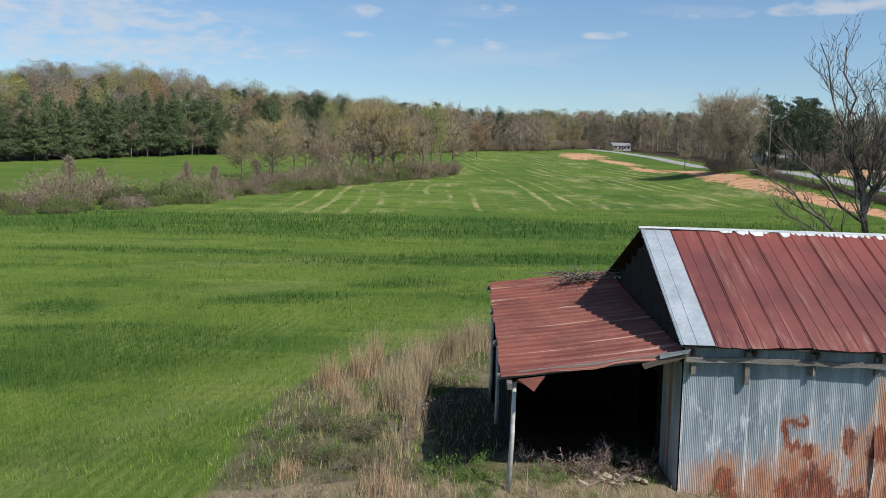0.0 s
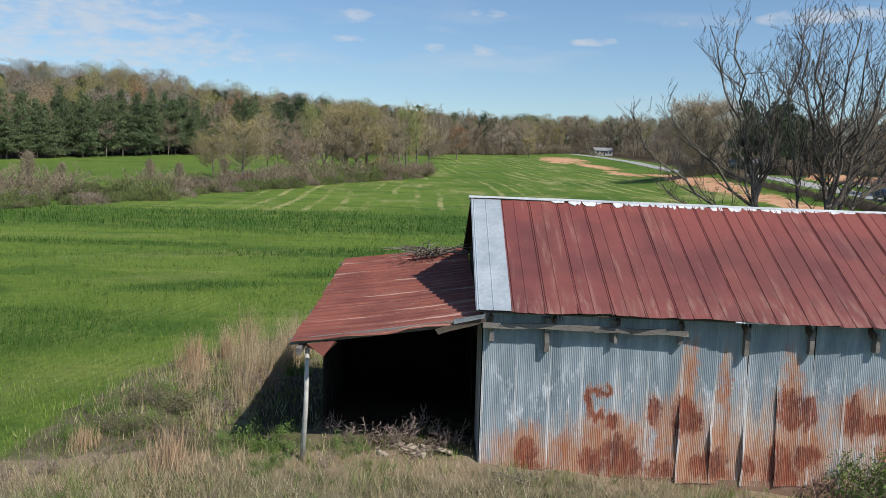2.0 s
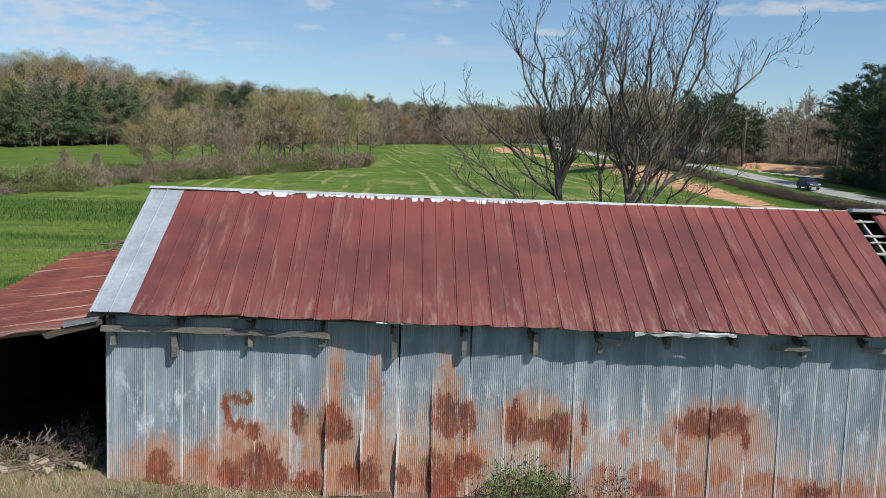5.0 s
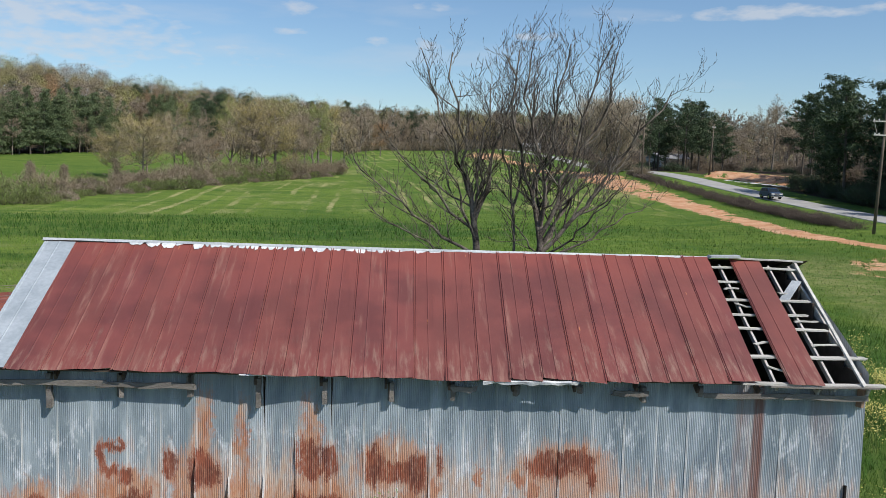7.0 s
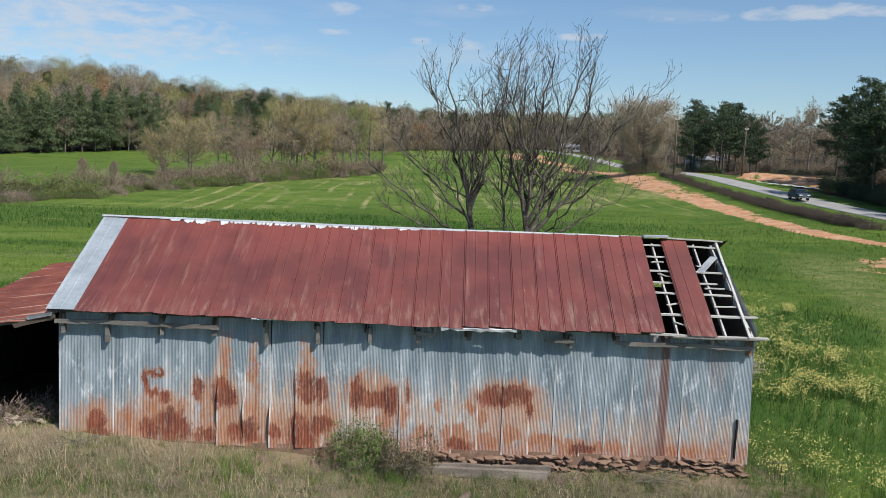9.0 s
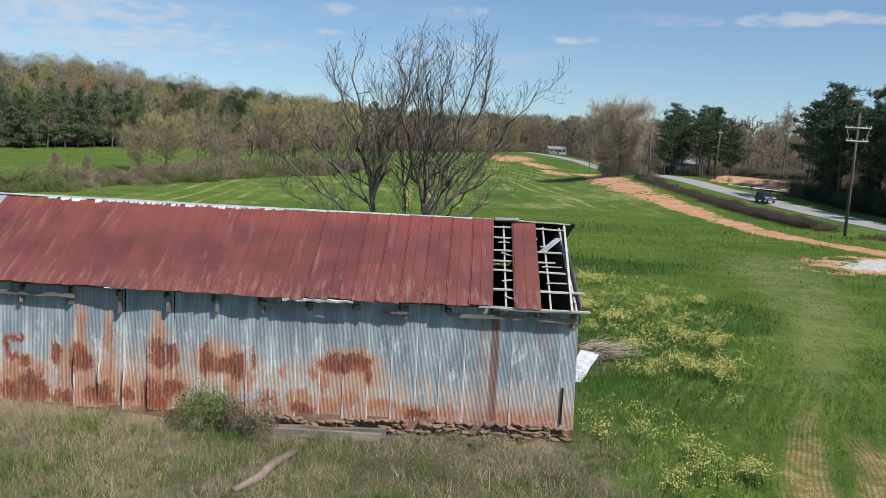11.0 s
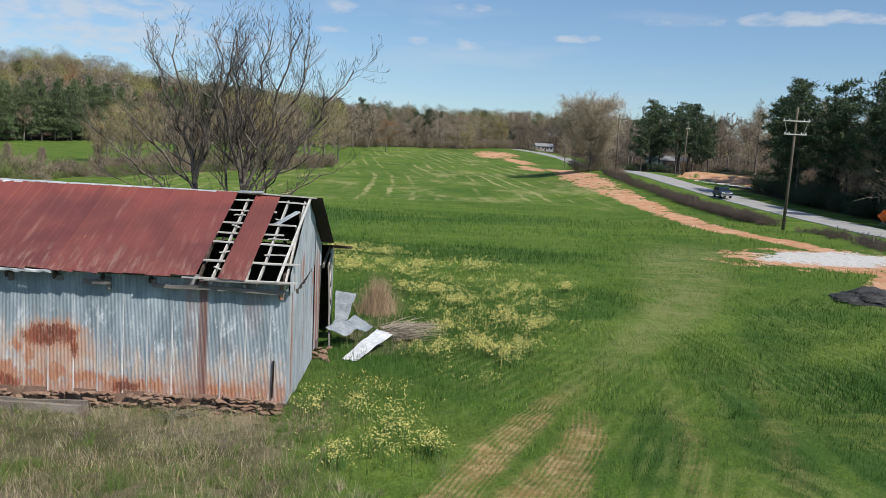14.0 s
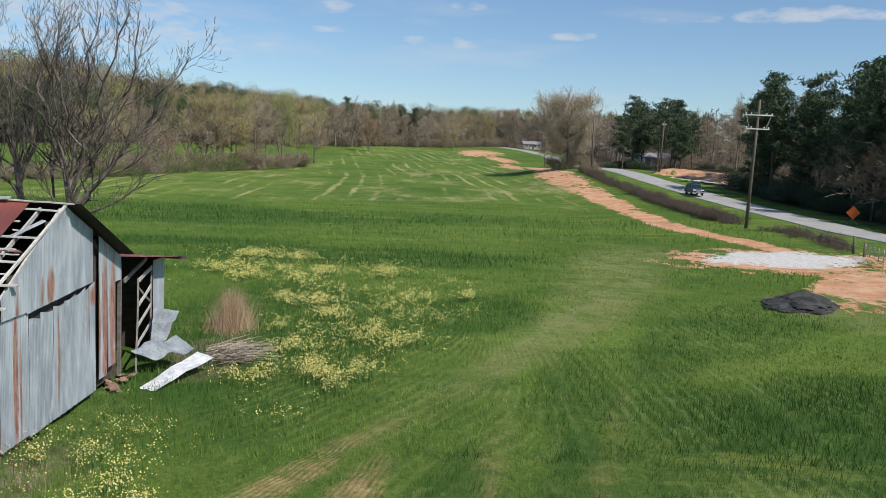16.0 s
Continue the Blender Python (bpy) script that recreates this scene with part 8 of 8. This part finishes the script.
def build_weeds():
    p = lean_roof(0.70, 0.90)
    stick_heap("brushwood_heap", (p.x, p.y - 0.15, p.z + 0.02), (1.3, 0.8), 80, 3, "dead vines and sticks heaped on the lean-to roof", 0.011, 0.18)
    stick_heap("brushwood_heap", (23.3, 25.4, up(23.3, 25.4)), (1.9, 1.1), 150, 4, "heap of grey cut branches behind the torn sheets", 0.010, 0.55, 0.35, M_TWIG_PALE)
    stick_heap("brushwood_heap", (3.3, 16.2, up(3.3, 16.2)), (0.9, 0.5), 22, 5, "pale sticks and rubbish at the mouth of the lean-to", 0.008, 0.06, None, M_LOG)
    stick_heap("brushwood_heap", (5.2, 15.3, up(5.2, 15.3)), (0.9, 0.4), 18, 6, "dry twigs along the foot of the barn wall", 0.007, 0.08)
    stick_heap("brushwood_heap", (18.4, 15.2, up(18.4, 15.2)), (1.3, 0.4), 30, 7, "dry twigs along the foot of the barn wall", 0.007, 0.12)
    r = random.Random(12)
    used = set()
    dead = [brush("dead_weed", "leafless brown weed at the mouth of the lean-to", 700 + k, 0.95, 0.22, M_DEADWEED, None, 5, "dead weeds by the lean-to") for k in range(2)]
    plant(dead, [(2.75, 16.7, 1.0), (3.25, 16.9, 0.9), (3.95, 16.6, 1.0), (4.25, 16.8, 0.8), (2.3, 16.4, 0.6), (1.9, 17.0, 0.8), (-1.0, 18.0, 1.1), (-2.2, 16.0, 0.9), (-0.3, 20.0, 1.2), (3.6, 17.4, 0.9), (2.0, 15.6, 0.6), (11.0, 15.2, 0.6), (13.4, 15.0, 0.6), (9.6, 15.3, 0.5), (14.6, 14.6, 0.5)] + [(7.0 + 0.62 * k + 0.5 * math.sin(k * 5.1), 14.3 + 0.9 * math.sin(k * 2.3), 0.42 + 0.22 * math.sin(k * 3.7)) for k in range(22)] + [(-3.6 + 0.45 * k, 15.4 + 1.6 * math.sin(k * 2.9), 0.55 + 0.2 * math.sin(k * 1.7)) for k in range(11)], r, used)
    fresh = [brush("green_weed", "leafy green weed growing by the lean-to", 710 + k, 0.7, 0.3, M_STEM, M_BUSHLEAF, 9, "green weeds by the lean-to") for k in range(2)]
    plant(fresh, [(0.55, 16.6, 1.0), (0.1, 16.2, 0.9), (1.0, 16.0, 0.8), (2.15, 16.3, 0.7), (0.7, 15.4, 0.6), (-2.6, 17.6, 0.8), (20.9, 14.9, 0.6), (21.6, 17.5, 0.6), (21.5, 19.0, 0.7), (21.7, 20.4, 0.6), (21.3, 16.3, 0.9), (21.9, 16.0, 0.8), (21.3, 17.0, 0.8), (22.4, 16.8, 0.9), (21.9, 17.7, 0.9), (21.4, 18.2, 0.8), (22.6, 18.3, 0.8), (22.0, 19.0, 0.7), (21.5, 19.7, 0.8), (22.3, 20.1, 0.7), (21.4, 21.1, 0.7), (22.9, 17.4, 0.7), (21.0, 15.5, 0.7), (21.6, 15.2, 0.7), (16.6, 14.8, 0.45)] + [(-3.4 + 0.31 * k + 0.6 * math.sin(k * 4.3), 17.5 + 0.75 * k + 1.3 * math.sin(k * 2.1), 0.75 + 0.35 * math.sin(k * 3.1)) for k in range(13)] + [(-3.2 + 0.6 * k, 13.6 + 1.4 * math.sin(k * 2.7), 0.5 + 0.2 * math.sin(k * 1.9)) for k in range(12)], r, used)
    for seed, x, y, size, mat in ((731, -1.75, 18.9, 0.85, M_VINE), (732, -2.55, 17.6, 0.7, M_MAUVE), (733, -1.6, 17.2, 0.6, M_VINE), (734, -2.8, 19.9, 0.7, M_MAUVE), (735, -2.2, 22.0, 0.65, M_VINE)):
        weed = brush("weed_clump", "grey leafless weed clump among dead grass", seed, 1.0, 0.3, mat, M_DULLLEAF, 16, "weeds beside the lean-to")
        weed.matrix_basis = pose(x, y, up(x, y) - 0.05, 0, 0, seed * 37) @ Matrix.Diagonal((size, size, size * 0.75, 1))
    bush = brush("wall_bush", "leafy green bush against the rusty barn wall", 720, 1.0, 0.28, M_TWIG, M_BUSHLEAF, 20)
    bush.matrix_basis = pose(11.65, 15.4, up(11.65, 15.4) - 0.05, 0, 0, 30) @ Matrix.Diagonal((0.95, 0.95, 1.35, 1))
    bush = brush("wall_bush", "brownish half-bare bush against the rusty barn wall", 721, 1.0, 0.4, M_DEADWEED, M_DULLLEAF, 20)
    bush.matrix_basis = pose(12.75, 15.25, up(12.75, 15.25) - 0.05, 0, 0, 80) @ Matrix.Diagonal((0.9, 0.9, 1.15, 1))


M_DEADWEED = leafy("dead_weed_stems", (0.13, 0.095, 0.08), (0.33, 0.255, 0.22))
M_BUSHLEAF = leafy("bush_leaves", (0.060, 0.110, 0.022), (0.21, 0.29, 0.075))
M_DULLLEAF = leafy("dull_bush_leaves", (0.08, 0.09, 0.04), (0.17, 0.14, 0.08))


# ---- along the road ----
def build_pole(x, y, height, lean, arms, label):
    p = root("utility_pole", (x, y, up(x, y)), label, "utility pole", "utility poles by the road")
    topv = Vector((lean, 0, height))
    part("mast", Shape().tube([(0, 0, -0.3), tuple(topv * 0.5), tuple(topv)], [0.19, 0.16, 0.12], 10).mesh("mast", M_POLE, True), p, world_space=False)
    for z, half in arms:
        c = topv * (z / height)
        arm = part("crossarm", Shape().box((c.x - half, -0.20, z - 0.06), (c.x + half, -0.10, z + 0.06)).mesh("crossarm", M_PALEWOOD), p, world_space=False)
        for f in (-0.92, -0.55, 0.55, 0.92):
            s = Shape().tube([(c.x + f * half, -0.15, z + 0.06), (c.x + f * half, -0.15, z + 0.14), (c.x + f * half, -0.15, z + 0.26)], [0.03, 0.07, 0.04], 7)
            ins = part("insulator", s.mesh("insulator", M_PORCELAIN, True), arm, world_space=False)
            ins.location = (0, 0, 0)
    if len(arms) > 1:
        za, zb = arms[0][0], arms[1][0]
        for sgn in (-1, 1):
            s = Shape().beam((topv.x * za / height + sgn * arms[0][1] * 0.9, -0.15, za), (topv.x * zb / height + sgn * arms[1][1] * 0.7, -0.15, zb), 0.03, 0.03, 1, 0.0)
            part("brace", s.mesh("brace", M_PALEWOOD), p, world_space=False)
    return p


def build_sign(x, y, size, label):
    p = root("warning_sign", (x, y, up(x, y)), label, "road sign")
    c, r = Vector((0, 0, 0.75 + size * 0.62)), size * 0.70
    s = Shape().add([(c.x - r, 0, c.z), (0, 0, c.z - r), (c.x + r, 0, c.z), (0, 0, c.z + r), (c.x - r, 0.02, c.z), (0, 0.02, c.z - r), (c.x + r, 0.02, c.z), (0, 0.02, c.z + r)],
                    [(0, 1, 2, 3), (7, 6, 5, 4), (0, 4, 5, 1), (1, 5, 6, 2), (2, 6, 7, 3), (3, 7, 4, 0)])
    part("panel", s.mesh("panel", M_ORANGE), p, "orange fabric diamond panel", world_space=False)
    for dx, dy in ((-0.6, 0.5), (0.6, 0.5), (-0.5, -0.4), (0.5, -0.4)):
        part("leg", Shape().tube([(0, 0.05, 0.75), (dx, dy, 0.0)], 0.025, 6).mesh("leg", M_STEEL), p, world_space=False)
    part("upright", Shape().tube([(0, 0.05, 0.5), (0, 0.05, c.z + r * 0.6)], 0.025, 6).mesh("upright", M_STEEL), p, world_space=False)


def build_fence():
    f = root("roadside_fence", (66.5, 74.0, up(66.5, 74)), "old wire fence on dark wooden posts along the road", "fence")
    o = f.location
    posts = [(65.7, 66.7, 1.45, 0.12), (66.3, 71.7, 1.15, 0.07), (67.3, 77.4, 1.1, 0.04), (68.6, 83.0, 1.15, 0.05), (65.35, 64.4, 1.2, 0.08), (67.0, 74.5, 1.05, 0.04), (68.0, 80.0, 1.05, 0.04)]
    for x, y, h, r in posts:
        part("post", Shape().tube([(x - o.x, y - o.y, up(x, y) - o.z - 0.2), (x - o.x + 0.02, y - o.y, up(x, y) - o.z + h)], [r, r * 0.9], 8).mesh("post", M_POLE, True), f, world_space=False)
    line = sorted(((x, y) for x, y, h, r in posts), key=lambda q: q[1])
    for z in (0.35, 0.7, 1.0):
        s = Shape().tube([(x - o.x, y - o.y, up(x, y) - o.z + z) for x, y in line], 0.008, 4)
        part("wire", s.mesh("wire", M_STEEL), f, world_space=False)
    g = root("field_gate", (65.0, 62.5, up(65, 62.5)), "dark tubular steel field gate beside the gravel pad", "gate")
    a, b = Vector((0.1, 1.2, 0)), Vector((-1.6, -4.4, 0))
    for z in (0.25, 0.5, 0.75, 1.0, 1.2):
        part("rail", Shape().tube([a + Vector((0, 0, z)), b + Vector((0, 0, z))], 0.022, 6).mesh("rail", M_STEEL, True), g, world_space=False)
    for t in (0.0, 0.25, 0.5, 0.75, 1.0):
        c = a.lerp(b, t)
        part("upright", Shape().tube([c + Vector((0, 0, 0.0 if t in (0.0, 1.0) else 0.25)), c + Vector((0, 0, 1.22))], 0.025, 6).mesh("upright", M_STEEL, True), g, world_space=False)


def build_pile():
    bm = bmesh.new()
    bmesh.ops.create_icosphere(bm, subdivisions=5, radius=1.0)
    for v in bm.verts:
        c = v.co.copy()
        k = 1 + 0.28 * noise.noise(c * 1.7) + 0.12 * noise.noise(c * 5.0) + 0.05 * noise.noise(c * 15.0)
        rise = max(c.z, -0.12) * max(0.10, 1.15 - (c.x ** 2 + c.y ** 2)) + 0.10 * noise.noise(c * 4.0) * (c.z > 0) + 0.05 * noise.noise(c * 13.0) * (c.z > 0)
        v.co = Vector((c.x * 1.9 * k, c.y * 2.8 * k, rise * 0.62))
    me = bpy.data.meshes.new("asphalt_mound")
    bm.to_mesh(me)
    bm.free()
    me.materials.append(M_MILLINGS)
    ob = new("asphalt_mound", me)
    ob.location = (50.2, 42.2, up(50.2, 42.2) + 0.03)
    ob.rotation_euler = (0, 0, -0.5)
    tagged(ob, "heap of black asphalt millings dumped in the grass", "heap")


def build_car(x, y, heading, label, paint):
    """A tall estate car, nose along local -y."""
    t = root("sport_utility_car", (x, y, up(float(road_x(y)), y) + 0.11), label, "car")
    t.rotation_euler = (0, 0, heading)
    W = 0.97

    def hull(profile, half, inset, name, mat, lab=""):
        s, n = Shape(), len(profile)
        for sx in (-1, 1):
            for yy, zz in profile:
                k = inset(zz)
                s.v.append((sx * (half - k), yy, zz))
        s.f += [tuple(range(n)), tuple(reversed(range(n, 2 * n)))]
        for i in range(n):
            j = (i + 1) % n
            s.f.append((i, i + n, j + n, j))
        me = s.mesh(name, mat)
        ob = part(name, me, t, lab, world_space=False)
        bev = ob.modifiers.new("bevel", "BEVEL")
        bev.width, bev.segments, bev.limit_method = 0.05, 2, "ANGLE"
        return ob

    hull([(-2.50, 0.42), (-2.55, 0.72), (-2.45, 0.98), (-1.40, 1.10), (-1.25, 1.14), (1.05, 1.16), (2.35, 1.15), (2.42, 0.55), (2.0, 0.40), (-2.0, 0.38)], W, lambda z: 0.06 if z > 1.0 else 0.0, "body", paint)
    hull([(-1.40, 1.12), (-0.65, 1.70), (-0.30, 1.78), (1.75, 1.76), (2.05, 1.68), (2.32, 1.14)], W - 0.03, lambda z: 0.20 * (z - 1.12) / 0.7 + 0.03, "cab", paint)
    s = Shape().add([(-0.80, -1.36, 1.18), (0.80, -1.36, 1.18), (0.66, -0.70, 1.67), (-0.66, -0.70, 1.67)], [(0, 1, 2, 3)])
    part("windscreen", s.mesh("windscreen", M_GLASS), t, world_space=False)
    for sx in (-1, 1):
        for ya, yb in ((-0.95, 0.02), (0.10, 1.00), (1.08, 1.95)):
            s = Shape().add([(sx * 0.925, ya, 1.27), (sx * 0.925, yb, 1.27), (sx * 0.80, min(yb, 1.75), 1.66), (sx * 0.80, max(ya, -0.55), 1.66)], [(0, 1, 2, 3)])
            part("side_window", s.mesh("side_window", M_GLASS), t, world_space=False)
        s = Shape().box((sx * 0.62 - 0.24, -2.58, 0.76), (sx * 0.62 + 0.24, -2.48, 0.92))
        part("headlight", s.mesh("headlight", M_LAMP), t, world_space=False)
        s = Shape().box((sx * 1.02 - 0.09, -1.12, 1.22), (sx * 1.02 + 0.09, -0.98, 1.40))
        part("mirror", s.mesh("mirror", M_RUBBER), t, world_space=False)
        for yy in (-1.55, 1.45):
            c = Vector((sx * 0.86, yy, 0.38))
            tyre = part("wheel", Shape().tube([c - Vector((0.13, 0, 0)), c + Vector((0.13, 0, 0))], 0.39, 20).mesh("wheel", M_RUBBER), t, world_space=False)
            rim = part("rim", Shape().tube([c - Vector((0.14, 0, 0)), c + Vector((0.14, 0, 0))], 0.23, 14).mesh("rim", M_CHROME), tyre, world_space=False)
            rim.location = (0, 0, 0)
    part("grille", Shape().box((-0.36, -2.60, 0.62), (0.36, -2.50, 0.92)).mesh("grille", M_CHROME), t, world_space=False)
    part("bumper", Shape().box((-0.95, -2.63, 0.42), (0.95, -2.50, 0.58)).mesh("bumper", M_CHROME), t, world_space=False)


def build_house(x, y, turn, size, label):
    h = root("house", (x, y, up(x, y)), label, "house", "far houses")
    h.rotation_euler = (0, 0, turn)
    a, b, z = size[0] / 2, size[1] / 2, size[2]
    part("wall", Shape().box((-a, -b, -0.5), (a, b, z)).mesh("wall", M_SIDING), h, world_space=False)
    s = Shape().add([(-a - 0.4, -b - 0.5, z - 0.1), (a + 0.4, -b - 0.5, z - 0.1), (a + 0.4, b + 0.5, z - 0.1), (-a - 0.4, b + 0.5, z - 0.1), (-a - 0.4, 0, z + b * 0.45), (a + 0.4, 0, z + b * 0.45)],
                    [(0, 1, 5, 4), (2, 3, 4, 5), (0, 4, 3), (1, 2, 5), (0, 3, 2, 1)])
    part("roof", s.mesh("roof", M_SHINGLE), h, world_space=False)
    for k in (-0.7, -0.25, 0.3, 0.72):
        w = part("window", Shape().box((k * a - 0.65, -b - 0.06, 0.9), (k * a + 0.65, -b + 0.02, 2.1)).mesh("window", M_PALEWOOD), h, world_space=False)
        part("pane", Shape().box((k * a - 0.55, -b - 0.08, 1.0), (k * a + 0.55, -b - 0.03, 2.0)).mesh("pane", M_WINDOW), w, world_space=False).location = (0, 0, 0)
    part("door", Shape().box((-0.05 * a, -b - 0.06, 0.0), (-0.05 * a + 0.95, -b + 0.02, 2.05)).mesh("door", M_DARKWOOD), h, world_space=False)


build_foundation()
build_timber()
build_scrap()
build_weeds()
build_pole(66.3, 91.0, 14.0, 0.5, ((12.4, 1.55), (10.9, 1.3)), "tall weathered wooden pole with two pale crossarms")
build_pole(67.0, 178.0, 13.0, 0.0, ((12.2, 0.5),), "weathered wooden pole beside the road brush")
build_pole(81.0, 176.5, 10.4, 0.5, ((9.6, 0.4),), "weathered wooden pole across the road")
build_sign(82.6, 99.3, 1.2, "orange diamond roadwork sign on a folding stand")
build_fence()
build_pile()
build_car(74.6, 134.0, -0.06, "dark blue sport utility car on the grey road", M_BLUEPAINT)
build_house(91.0, 449.0, 0.15, (9.5, 7, 2.5), "low white house with a grey roof at the road's far end")
build_house(113.0, 296.0, 0.4, (13, 8, 2.8), "white house half hidden behind roadside pines")
